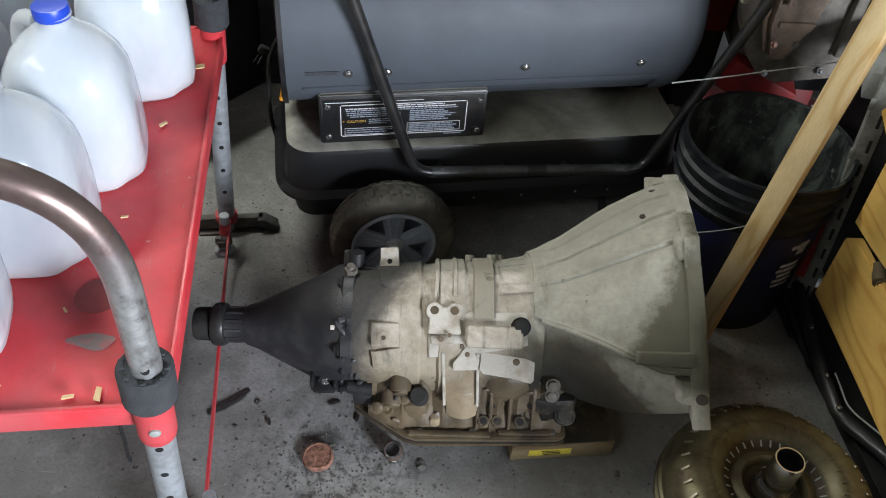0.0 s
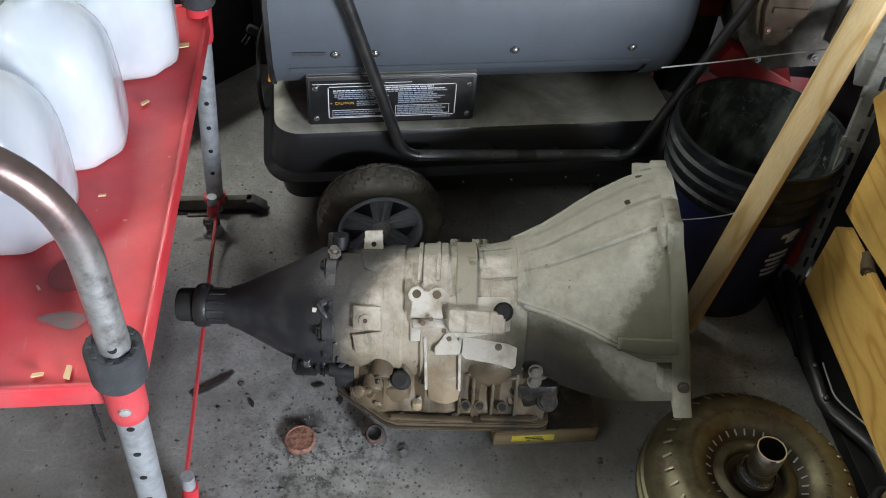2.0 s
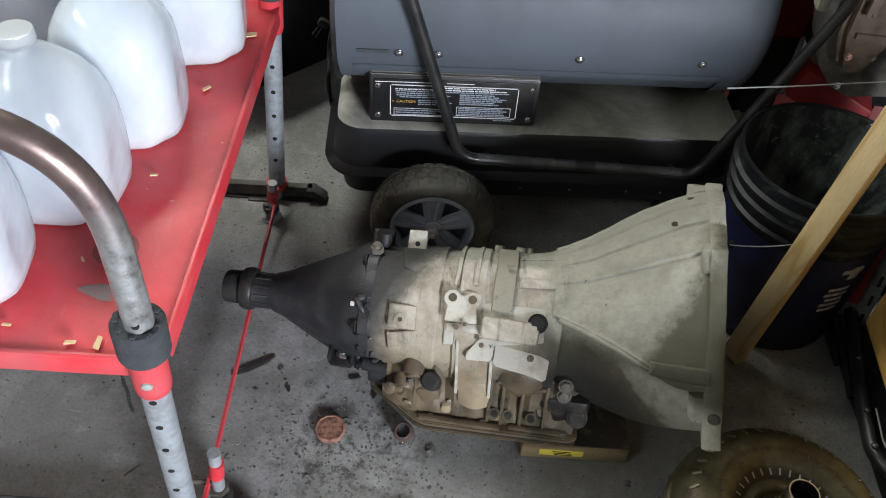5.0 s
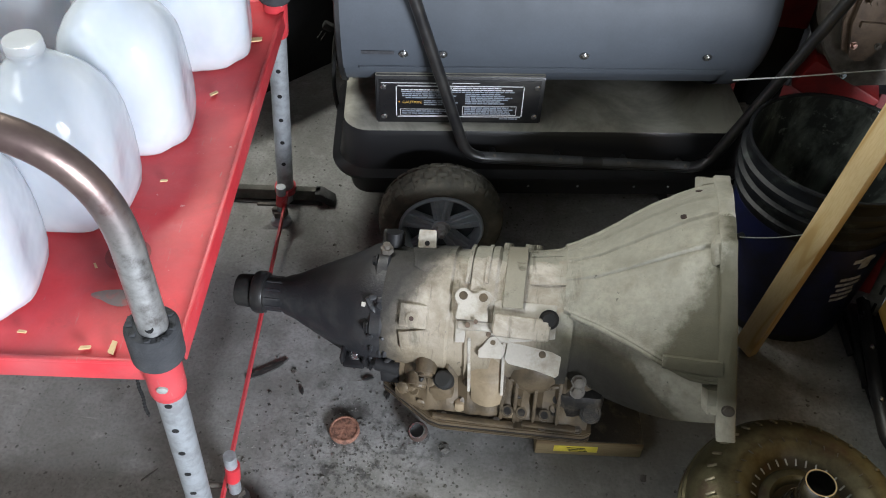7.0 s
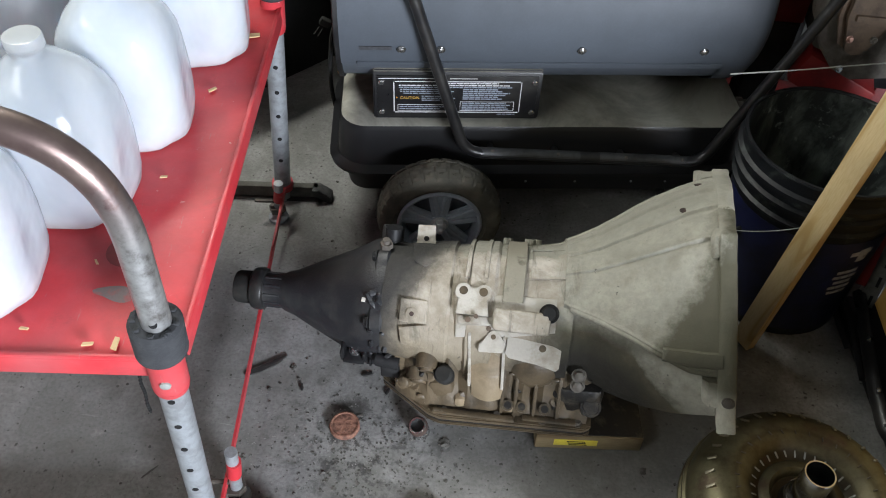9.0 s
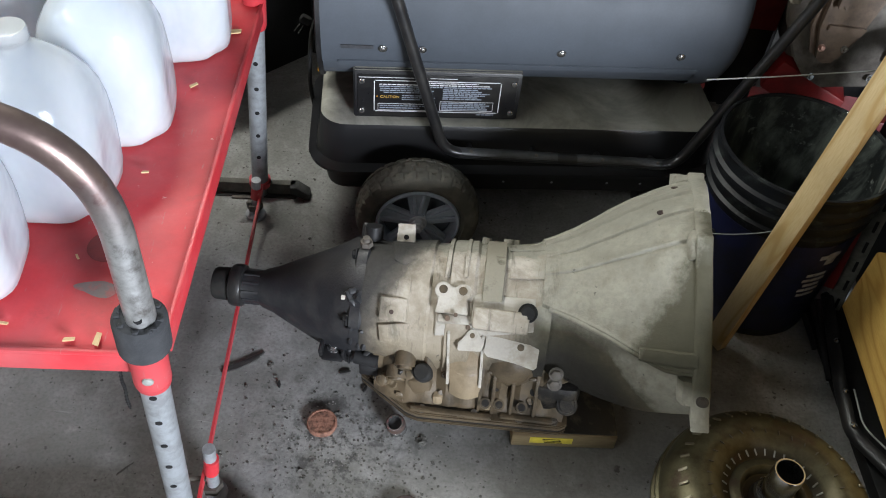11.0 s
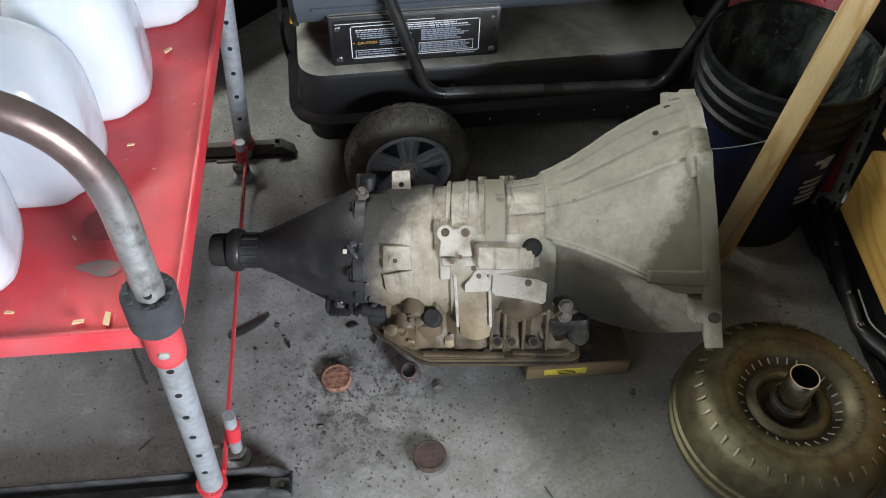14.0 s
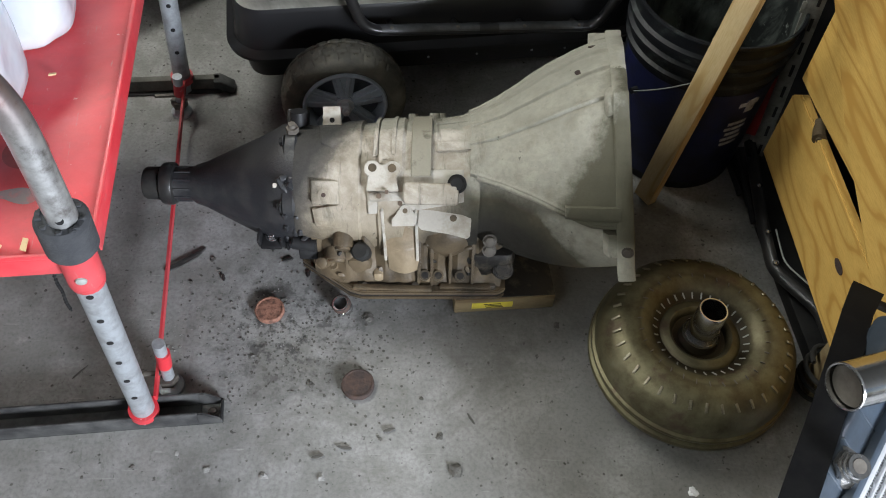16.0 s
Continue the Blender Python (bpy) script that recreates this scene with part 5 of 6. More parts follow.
def hoop(front, rear_shift):
    x0, y0 = front
    pts = [(x0 - 0.003, y0, 0.505), (x0 + 0.002, y0, 0.800), (x0 - 0.50, y0 - 0.045, 0.812), (x0 - 0.565, y0 - 0.048, 0.505)]
    return [CI @ Vector(p) for p in rounded(pts, 0.142, 18)]


for fx, fy in ((-0.1625, 0.489), (-0.2325, 1.249)):
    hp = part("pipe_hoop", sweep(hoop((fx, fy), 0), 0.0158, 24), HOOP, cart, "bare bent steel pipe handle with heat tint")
    h = lathe([(0.0046, 0.0), (0.0046, 0.0006)], 14)
    nr = Vector((0.1, -0.9, 0.35)).normalized()
    h.transform(CI @ Matrix.Translation(Vector((fx, fy, 0.551)) + nr * 0.0156) @ nr.to_track_quat("Z", "Y").to_matrix().to_4x4())
    part("pin_hole", h, BLACK_PAINT, hp)
# foot channels, side bars and levelling pins
for (x, y), tipx in (((-0.2115, 0.520), -0.098), ((-0.279, 1.268), -0.184)):
    f = CI @ Vector((x, y, 0))
    far_foot = y > 1
    right = f.x + (tipx - x)
    if far_foot:
        fb = part("foot_bar", box(0.68, 0.016, 0.028, (right - 0.356, f.y + 0.004, 0.020), 0.002), DUSTY_STEEL, cart, "dusty black steel foot bar")
        part("foot_bar_base", box(0.68, 0.022, 0.004, (right - 0.356, f.y, 0.002), 0.001), CHANNEL, fb)
        tip = prism([(right - 0.028, 0.034), (right - 0.014, 0.034), (right + 0.012, 0.014), (right + 0.012, 0.0), (right + 0.002, 0.0), (right - 0.028, 0.018)], -0.014, 0.014, 0.001)
        tip.transform(Matrix(((1, 0, 0, 0), (0, 0, -1, f.y), (0, 1, 0, 0), (0, 0, 0, 1))))
        part("bent_tip", tip, CHANNEL, fb, "bent black bar end")
        continue
    fb = part("foot_channel", box(0.66, 0.038, 0.003, (right - 0.33 - 0.03, f.y, 0.0015), 0.001), CHANNEL, cart, "black steel foot channel")
    for s in (-1, 1):
        part("channel_side", box(0.66, 0.004, 0.034, (right - 0.33 - 0.03, f.y + s * 0.017, 0.020), 0.001), CHANNEL, fb)
    for s in (-1, 1):
        w = prism([(right - 0.032, 0.001), (right + 0.004, 0.001), (right + 0.004, 0.012), (right - 0.022, 0.034), (right - 0.032, 0.034)], -0.002, 0.002)
        w.transform(Matrix(((1, 0, 0, 0), (0, 0, -1, f.y + s * 0.017), (0, 1, 0, 0), (0, 0, 0, 1))))
        part("channel_cheek", w, CHANNEL, fb)
    part("end_plate", box(0.003, 0.036, 0.014, (right + 0.003, f.y, 0.008), 0.001), BLACK_PAINT, fb)
    ez = bolt(0.006, 0.005)
    ez.transform(pose(right - 0.012, f.y, 0.004))
    part("channel_bolt", ez, IRON, fb)
for pa, pb in (((-0.262, 1.235, 0.052), (-0.190, 0.530, 0.050)), ((-0.742, 1.2, 0.052), (-0.685, 0.49, 0.050))):
    a, b = CI @ Vector(pa), CI @ Vector(pb)
    d = (b - a).normalized()
    s, u = d.cross(Vector((0, 0, 1))).normalized() * 0.0022, Vector((0, 0, 0.0065))
    bar = loft([[p + s + u, p - s + u, p - s - u, p + s - u] for p in (a, a.lerp(b, 0.5), b)])
    part("side_bar", bar, RED, cart, "thin red steel side bar")
for x, y, h in ((-0.174, 0.574, 0.140), (-0.262, 1.202, 0.100)):
    p = CI @ Vector((x, y, 0))
    t = CI @ Vector((x - 0.010, y + 0.002, 0))
    pin = part("levelling_pin", rod(t, p + Vector((0, 0, h)), 0.0095, seg=18), ZINC, cart, "zinc levelling pin")
    part("pin_band", rod(t.lerp(p, 0.5) + Vector((0, 0, h * 0.52)), p + Vector((0, 0, h * 0.80)), 0.0112, seg=18), RED, pin)
    part("pin_nut", rod(t + Vector((0, 0, 0.022)), t + Vector((0, 0, 0.036)), 0.017, seg=6), IRON, pin)
    part("pin_pad", lathe([(0.021, 0), (0.021, 0.006), (0.012, 0.012)], 20), ZINC, pin).matrix_basis = pose(t.x, t.y, 0)
    part("pin_stay", box(0.045, 0.008, 0.006, ((t.x - 0.022), t.y - 0.002, 0.05), 0.002), IRON, pin)
ch0 = CI @ Vector((-0.227, 0.520, 0.452))
chain = part("chain", sweep([ch0 + Vector((-0.0003 * k, 0.0012 * math.sin(k * 0.9), -0.006 * k)) for k in range(24)], 0.0012, 6), BLACK_PAINT, cart, "thin black chain hanging under the deck")
for k in range(23):
    bead = bmesh.new()
    bmesh.ops.create_icosphere(bead, subdivisions=1, radius=0.0027)
    bead.transform(Matrix.Translation(ch0 + Vector((-0.0003 * k, 0.0012 * math.sin(k * 0.9), -0.006 * k))))
    part("chain_link", bead, BLACK_PAINT, chain)


def jug_ring(z, w, k, c=(0, 0), n=48):
    """A squared circle of half width w; k is its exponent."""
    out = []
    for i in range(n):
        a = 2 * math.pi * i / n
        cs, sn = math.cos(a), math.sin(a)
        r = w / (abs(cs) ** k + abs(sn) ** k) ** (1 / k)
        out.append((c[0] + r * cs, c[1] + r * sn, z))
    return out


def make_jug(at, turn, cap, seed):
    jug = thing("water_jug", "translucent white plastic gallon jug full of water" + (" with a blue cap" if cap is BLUE_CAP else ""), "jug", pose(*at, 0, 0, turn), "jugs on the cart")
    rows_j = [(0.0, 0.060, 2.8), (0.004, 0.067, 3.0), (0.012, 0.0735, 3.2), (0.028, 0.0765, 3.4), (0.05, 0.0775, 3.6), (0.075, 0.078, 3.6), (0.100, 0.0775, 3.6), (0.125, 0.0768, 3.3), (0.148, 0.0745, 2.9), (0.168, 0.0690, 2.5), (0.186, 0.0590, 2.3), (0.200, 0.0470, 2.1), (0.211, 0.0350, 2), (0.219, 0.0255, 2), (0.224, 0.0195, 2), (0.232, 0.0190, 2), (0.234, 0.0215, 2), (0.238, 0.0190, 2)]
    rings_j = []
    for z, w, k in rows_j:
        s = max(0.0, (z - 0.13) / 0.1)
        rings_j.append(jug_ring(z, w, k, (0.006 * s, -0.010 * s)))
    body = loft(rings_j)
    for v in body.verts:
        # pinched corners at the foot
        q4 = math.atan2(v.co.y, v.co.x) * 4
        pinch = max(0.0, -math.cos(q4)) ** 3 * math.exp(-(v.co.z / 0.035) ** 2)
        v.co.x, v.co.y = v.co.x * (1 - 0.085 * pinch), v.co.y * (1 - 0.085 * pinch)
        # scooped handle corner and a dimple on each side wall
        d = (Vector((v.co.x, v.co.y, v.co.z)) - Vector((-0.055, 0.055, 0.150))).length
        v.co += Vector((0.35, -0.35, 0)) * 0.05 * math.exp(-(d / 0.035) ** 2)
        if 0.03 < v.co.z < 0.11 and max(abs(v.co.x), abs(v.co.y)) > 0.07:
            q = min(abs(v.co.x), abs(v.co.y)) / 0.045
            v.co -= Vector((v.co.x, v.co.y, 0)).normalized() * 0.004 * max(0, 1 - q) * math.sin((v.co.z - 0.03) / 0.08 * math.pi)
    jitter(body, 0.0022, 11, seed)
    part("jug_body", body, JUG, jug, sharp=60)
    part("jug_handle", sweep(rounded([(-0.018, 0.014, 0.212), (-0.045, 0.045, 0.205), (-0.060, 0.060, 0.165), (-0.060, 0.060, 0.110)], 0.03, 5), 0.011, 12), JUG, jug)
    lid = lathe([(0.0205, 0.0), (0.0215, 0.002), (0.0215, 0.013), (0.0205, 0.0155), (0.018, 0.016)], 32)
    lid.transform(pose(0.006, -0.010, 0.231))
    cp = part("cap", lid, cap, jug, "blue plastic screw cap" if cap is BLUE_CAP else "")
    return jug


for k, (x, y, turn, cap) in enumerate(((-0.318, 1.104, 14, JUG), (-0.342, 0.890, 10, BLUE_CAP), (-0.366, 0.733, 4, JUG), (-0.420, 0.576, 12, JUG), (-0.525, 0.955, 4, JUG), (-0.495, 1.125, 0, BLUE_CAP), (-0.545, 0.775, 9, JUG))):
    make_jug((x, y, TOP + 0.001), turn, cap, k * 3.7)
# splinters on the deck
rnd = random.Random(11)
for x, y, w, a in ((-0.252, 1.140, 0.018, 30), (-0.268, 0.985, 0.008, 60), (-0.232, 0.504, 0.010, 100), (-0.262, 0.500, 0.0065, 20), (-0.273, 0.782, 0.005, 20), (-0.30, 0.62, 0.0045, 130), (-0.34, 0.512, 0.005, 5)):
    c = prism([(-w, -w * 0.28), (w * 0.8, -w * 0.34), (w, w * 0.2), (-w * 0.7, w * 0.36)], 0, 0.0022)
    solo("wood_splinter", c, CHIP_WOOD, "small pale wood splinter lying on the red deck", "splinter", pose(x, y, TOP + 0.0032, 0, 4, a), "splinters on the deck")

# ---- converter, bucket and stick ----
conv = thing("torque_converter", "round bronze-coloured torque converter with stamped vane marks, lying on the floor", "torque converter", pose(0.662, 0.616, 0, 0, 0, 8))
prof = [(0.0, 0.004), (0.105, 0.004), (0.128, 0.010), (0.148, 0.024), (0.160, 0.036), (0.1665, 0.040), (0.1675, 0.046), (0.1665, 0.050), (0.1615, 0.052), (0.1615, 0.060), (0.1650, 0.062), (0.1658, 0.066), (0.1650, 0.069), (0.1605, 0.071), (0.1600, 0.084), (0.154, 0.103), (0.142, 0.119), (0.124, 0.129), (0.104, 0.132), (0.088, 0.127), (0.078, 0.118), (0.070, 0.112),
        (0.064, 0.109), (0.060, 0.1125), (0.050, 0.115), (0.045, 0.111), (0.042, 0.101), (0.032, 0.099), (0.030, 0.106), (0.027, 0.112), (0.0, 0.112)]
part("shell", lathe(prof, 96, False), CONVERTER, conv, "bronze-coloured oily steel shell", sharp=50)
hub = lathe([(0.0265, 0.100), (0.0265, 0.116), (0.0235, 0.119), (0.0225, 0.124), (0.0225, 0.181), (0.0215, 0.183), (0.0195, 0.183), (0.0190, 0.181), (0.0190, 0.12)], 48, False)
hb = part("hub_tube", hub, CHROME, conv, "polished steel hub tube")
part("hub_bore", lathe([(0.0189, 0.120), (0.0189, 0.121)], 32), BLACK_PAINT, hb)
for k in range(2):
    p = lathe([(0.0285, 0.1165), (0.0292, 0.118), (0.0285, 0.1195)], 40, False)
    p.transform(pose(0, 0, -0.004 + 0.005 * k))
    part("hub_ring", p, BRIGHT, hb)
for ring_r, z, n, ln, tilt in ((0.0725, 0.1132, 31, 0.011, -38), (0.100, 0.1318, 31, 0.008, 0), (0.137, 0.1228, 36, 0.015, 38)):
    me = None
    for k in range(n):
        a = 2 * math.pi * k / n + (0.05 if ring_r > 0.1 else 0)
        if me is None:
            d = box(ln, 0.0026 if ring_r < 0.09 else 0.0018 if ring_r < 0.11 else 0.0042, 0.0028 if ring_r > 0.11 else 0.0022, bevel=0.0008)
            # inner and outer marks are paler than the shell, as painted highlights
            me = mesh_of("vane_mark", d, LIGHT_STEEL if ring_r < 0.09 else IRON if ring_r < 0.11 else GLINT_STEEL)
        ob = new("vane_mark", me)
        ob.parent = conv
        ob.matrix_basis = pose(ring_r * math.cos(a), ring_r * math.sin(a), z, 0, 0, 0) @ Matrix.Rotation(a, 4, "Z") @ pose(0, 0, 0.0006 + 0.0005 * math.sin(k * 2.3), 0, tilt, 10 + 8 * math.sin(k * 1.7))

BK = (0.735, 1.148)
bucket = thing("bucket", "black five-gallon plastic bucket with scuffed rim and blue printed side", "bucket", pose(*BK, 0, 0, 0, 0))
wall_p = [(0.0, 0.0), (0.126, 0.0), (0.130, 0.004), (0.1405, 0.270), (0.1465, 0.272), (0.1475, 0.278), (0.1415, 0.282), (0.1425, 0.300), (0.1505, 0.302), (0.1515, 0.310), (0.1445, 0.314), (0.1450, 0.328), (0.1525, 0.330), (0.1535, 0.338), (0.1465, 0.342), (0.1470, 0.362), (0.1500, 0.366), (0.1490, 0.370), (0.1445, 0.370), (0.1430, 0.366)]
part("bucket_shell", lathe(wall_p, 72, False), BUCKET, bucket, "scuffed black plastic shell", sharp=50)


part("bucket_lining", lathe([(0.1428, 0.366), (0.1424, 0.352), (0.1265, 0.006), (0.0, 0.006)], 72, False), RESIDUE, bucket, "inner wall with a dried milky film")


def on_bucket(bm, z, turn, lift=0.0008):
    """Wraps a flat outline (x along the wall, y up it) round the bucket; turn in degrees from the near side."""
    for v in bm.verts:
        zz = z + v.co.y
        r = 0.130 + 0.0105 * zz / 0.27 + lift + v.co.z
        a = radians(-90 + turn) + v.co.x / 0.135
        v.co = Vector((r * math.cos(a), r * math.sin(a), zz))
    return bm


def patch(w, h, n=10):
    bm = bmesh.new()
    bmesh.ops.create_grid(bm, x_segments=n, y_segments=2, size=0.5, matrix=Matrix.Diagonal((w, h, 1, 1)))
    g = bmesh.ops.extrude_face_region(bm, geom=bm.faces[:])
    for v in g["geom"]:
        if isinstance(v, bmesh.types.BMVert):
            v.co.z += 0.0005
    return bm


lab = part("label_print", on_bucket(patch(0.40, 0.235, 24), 0.140, -6), BLUE_LABEL, bucket, "dark blue printed panel")
part("logo_shape", on_bucket(patch(0.020, 0.030), 0.222, 30, 0.0016), BUCKET_INK, lab, "plain white printed shape")
part("logo_shape", on_bucket(patch(0.042, 0.010), 0.228, 28, 0.0016), BUCKET_INK, lab)
for k, w in enumerate((0.036, 0.042, 0.030, 0.040, 0.034)):
    for j in range(3):
        part("text_bar", on_bucket(patch(w / 2.9, 0.0070), 0.182 - 0.0135 * k, 25 + (j - 1) * w / 2.6 / 0.135 * 57, 0.0016), BUCKET_INK, lab)
bail = []
for a in np.linspace(-62, -8, 24):
    t = radians(-90 + a)
    bail.append((0.150 * math.cos(t), 0.150 * math.sin(t), 0.203 + 0.0021 * (a + 62)))
part("bail_wire", sweep(bail, 0.0010, 8), LIGHT_STEEL, bucket, "thin wire bail")
part("bail_ear", rod((0.138 * math.cos(radians(-152)), 0.138 * math.sin(radians(-152)), 0.203), (0.152 * math.cos(radians(-152)), 0.152 * math.sin(radians(-152)), 0.203), 0.006), BUCKET, bucket)

sa, sb = Vector((0.6575, 0.985, 0.012)), Vector((0.768, 0.996, 1.02))
sd = (sb - sa).normalized()
SM = Matrix.Translation(sa) @ sd.to_track_quat("Z", "Y").to_matrix().to_4x4()
st = box(0.040, 0.020, (sb - sa).length, (0, 0, (sb - sa).length / 2), 0.0015)
stick = thing("wood_stick", "long pale pine stick leaning upright beside the bucket", "stick", SM @ pose(0, 0, 0, 0, 0, 28))
part("stick_body", jitter(st, 0.0004, 9), PINE_STICK, stick)
kn = lathe([(0.0055, 0), (0.0055, 0.0006)], 18)
kn.transform(pose(0.012, -0.0101, 0.345, 90, 0, 0) @ Matrix.Diagonal((0.7, 1.2, 1, 1)))
part("knot", kn, DARK_RUST, stick, "dark wood knot")
part("nail", rod((0.019, 0.0, 0.52), (0.026, -0.001, 0.521), 0.0018), BRIGHT, stick)
solo("tie_wire", sweep([(0.523, 1.130, 0.487), (0.646, 1.180, 0.474), (0.85, 1.25, 0.466), (1.10, 1.33, 0.462)], 0.0012, 6), LIGHT_STEEL, "thin taut bare wire", "wire")

# ---- wood, shelf post and metal frame beside the converter ----
X0 = 0.862


def plank(outline, x, thick, label):
    """A board lying in the plane of y and z, its near face at x."""
    b = prism(outline, 0, thick, 0.002)
    b.transform(Matrix(((0, 0, 1, 0), (1, 0, 0, 0), (0, 1, 0, 0), (0, 0, 0, 1))))
    jitter(b, 0.0008, 6)
    return solo("pine_plank", b, PINE, label, "plank", pose(x, 0, 0), "pine planks")


pk = plank([(0.40, 0.117), (1.015, 0.117), (1.012, 0.262), (0.988, 0.284), (0.70, 0.283), (0.40, 0.279)], X0, 0.016, "yellow pine plank on edge with a dark oval knot")
kn = lathe([(0.0105, 0), (0.0105, 0.0008)], 24)
kn.transform(pose(-0.0004, 0.677, 0.215, 0, -90, 0) @ Matrix.Diagonal((0.75, 1.5, 1, 1)))
part("knot", kn, DARK_RUST, pk, "dark brown oval knot")
plank([(1.014, 0.297), (1.020, 0.50), (0.60, 0.50), (0.60, 0.330), (0.76, 0.318), (0.948, 0.300)], X0 + 0.003, 0.038, "yellow pine plank with nail heads, set above another")
plank([(1.06, 0.494), (0.972, 0.452), (0.814, 0.372), (0.648, 0.318), (0.42, 0.236), (0.30, 0.47), (0.90, 0.78)], X0 - 0.018, 0.018, "wide slanting pine board with long grain")
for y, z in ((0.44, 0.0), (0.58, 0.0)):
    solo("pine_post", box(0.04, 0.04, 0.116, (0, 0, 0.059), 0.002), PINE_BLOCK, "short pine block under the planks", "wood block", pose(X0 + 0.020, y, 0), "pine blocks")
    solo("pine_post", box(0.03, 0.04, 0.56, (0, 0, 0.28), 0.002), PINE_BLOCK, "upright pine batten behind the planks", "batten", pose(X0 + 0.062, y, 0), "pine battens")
solo("roller", add(rod((-0.02, 0, 0), (0.02, 0, 0), 0.0115, seg=28), rod((-0.024, 0, 0), (0.024, 0, 0), 0.005)), TAN_CAST, "small tan roller between the planks", "roller", pose(X0 + 0.010, 0.905, 0.280, 0, 0, 70))
post = thing("shelf_post", "pale grey slotted steel shelf upright", "shelf post", pose(0.898, 1.085, 0, 0, -3.6, -24))
pa = box(0.028, 0.003, 1.3, (0.0, 0, 0.65), 0.0008)
add(pa, box(0.003, 0.034, 1.3, (-0.014, 0.016, 0.65), 0.0008))
part("angle", pa, POST_GREY, post, "pale grey painted angle")
for k in range(24):
    part("slot", box(0.0055, 0.0012, 0.026, (0.004, -0.0019, 0.05 + 0.05 * k), 0.0005), BLACK_PAINT, post)
    if k % 2:
        part("notch_tab", box(0.008, 0.004, 0.022, (-0.017, -0.001, 0.03 + 0.05 * k), 0.001), POST_GREY, post)
part("shelf_beam", box(0.03, 0.5, 0.05, (-0.02, 0.27, 0.50), 0.003), LIGHT_STEEL, post)
part("red_brace", box(0.022, 0.006, 0.17, (-0.026, -0.022, 0.185), 0.002), DARK_RED, post, "dark red steel brace")

frame_b = thing("steel_frame", "black steel floor frame with rivets and a bent pale strip", "frame")
ln = rounded([(0.880, 1.10, 0.055), (0.852, 0.88, 0.055), (0.846, 0.785, 0.055), (0.905, 0.700, 0.055), (0.915, 0.50, 0.055)], 0.02, 5)
part("rail", sweep(ln, 0.012, 12, True, 0.5), GLOSS_BLACK, frame_b)
part("pale_strip", sweep([p + Vector((0.016, 0.004, 0.014)) for p in ln[6:]], 0.0017, 8), LIGHT_STEEL, frame_b, "worn pale edge strip")
part("rear_strip", sweep(rounded([(0.895, 0.96, 0.09), (0.902, 0.86, 0.09), (0.895, 0.80, 0.09)], 0.02), 0.0018, 8), LIGHT_STEEL, frame_b)
part("base_plate", box(0.10, 0.5, 0.03, (0.915, 0.86, 0.018), 0.004, (0, 0, 3)), BLACK_PAINT, frame_b)
# black sheets added behind the planks in place of the shade there
part("dark_backing", box(0.006, 0.66, 0.56, (0.955, 0.74, 0.28), 0.002), BLACK_PAINT, frame_b, "added black sheet that makes the dark behind the planks")
part("dark_backing", box(0.006, 0.30, 0.38, (0.985, 1.225, 0.192), 0.002, (0, 0, 4)), BLACK_PAINT, frame_b)
for p in ((0.866, 0.975), (0.853, 0.862), (0.849, 0.792)):
    part("rivet", lathe([(0.006, 0), (0.005, 0.003), (0.0, 0.005)], 12), BRIGHT, frame_b).matrix_basis = pose(*p, 0.064)
for (ax_, ay, bx_, by_) in ((0.865, 1.10, 0.80, 0.86), (0.835, 1.12, 0.79, 0.93)):
    part("link_bar", sweep([(ax_, ay, 0.03), (bx_ + 0.05, by_ + 0.05, 0.03)], 0.006, 8, True, 0.6), BLACK_PAINT, frame_b)

# ---- radiator, pipe and rubber strip ----
rad = thing("radiator", "slanting car radiator with slate-grey plastic tank and aluminium fins", "radiator")
e1 = Vector((0.63, 0.775, 0)).normalized()
e2 = Vector((e1.y, -e1.x, 0)) * math.cos(radians(38)) + Vector((0, 0, -math.sin(radians(38))))
e3 = e1.cross(e2).normalized()
if e3.z < 0:
    e3 = -e3
RM = Matrix((e1, e2, e3)).transposed().to_4x4()
RM.translation = Vector((0.600, 0.195, 0.435)) - 0.006 * e2
rad.matrix_world = RM
part("side_tank", add(box(0.30, 0.042, 0.040, (0.12, -0.029, -0.003), 0.010, seg=4), box(0.30, 0.010, 0.054, (0.12, -0.009, 0), 0.003)), SLATE, rad, "slate-grey plastic tank")
for k in range(7):
    part("tank_rib", box(0.003, 0.036, 0.0415, (-0.005 + 0.042 * k, -0.029, -0.003), 0.0012), SLATE, rad)
part("core_frame", box(0.30, 0.008, 0.046, (0.12, 0.001, 0), 0.002), ALU, rad)
for k in range(48):
    part("core_tube", box(0.30, 0.0035, 0.036, (0.12, 0.010 + 0.0105 * k, 0), 0.0008), ALU, rad)
fins = bmesh.new()
for k in range(86):
    add(fins, box(0.0010, 0.500, 0.030, (-0.028 + 0.0035 * k, 0.256, 0), 0))
tagged(part("core_fin", fins, ALU, rad, "pale folded fins"), kind="stuff")
part("side_tank", box(0.30, 0.05, 0.044, (0.12, 0.535, 0), 0.012), SLATE, rad)
part("stand_bar", box(0.03, 0.16, 0.02, (0.15, 0.62, -0.004), 0.003), BLACK_PAINT, rad)
ftm = add(add(rod((0, 0, 0), (0, 0, 0.016), 0.020, seg=6), rod((0, 0, 0.016), (0, 0, 0.030), 0.0145, seg=24)), add(rod((0, 0, 0.020), (0, 0, 0.023), 0.0165, seg=24), rod((0, 0, -0.006), (0, 0, 0.002), 0.026, seg=28)))
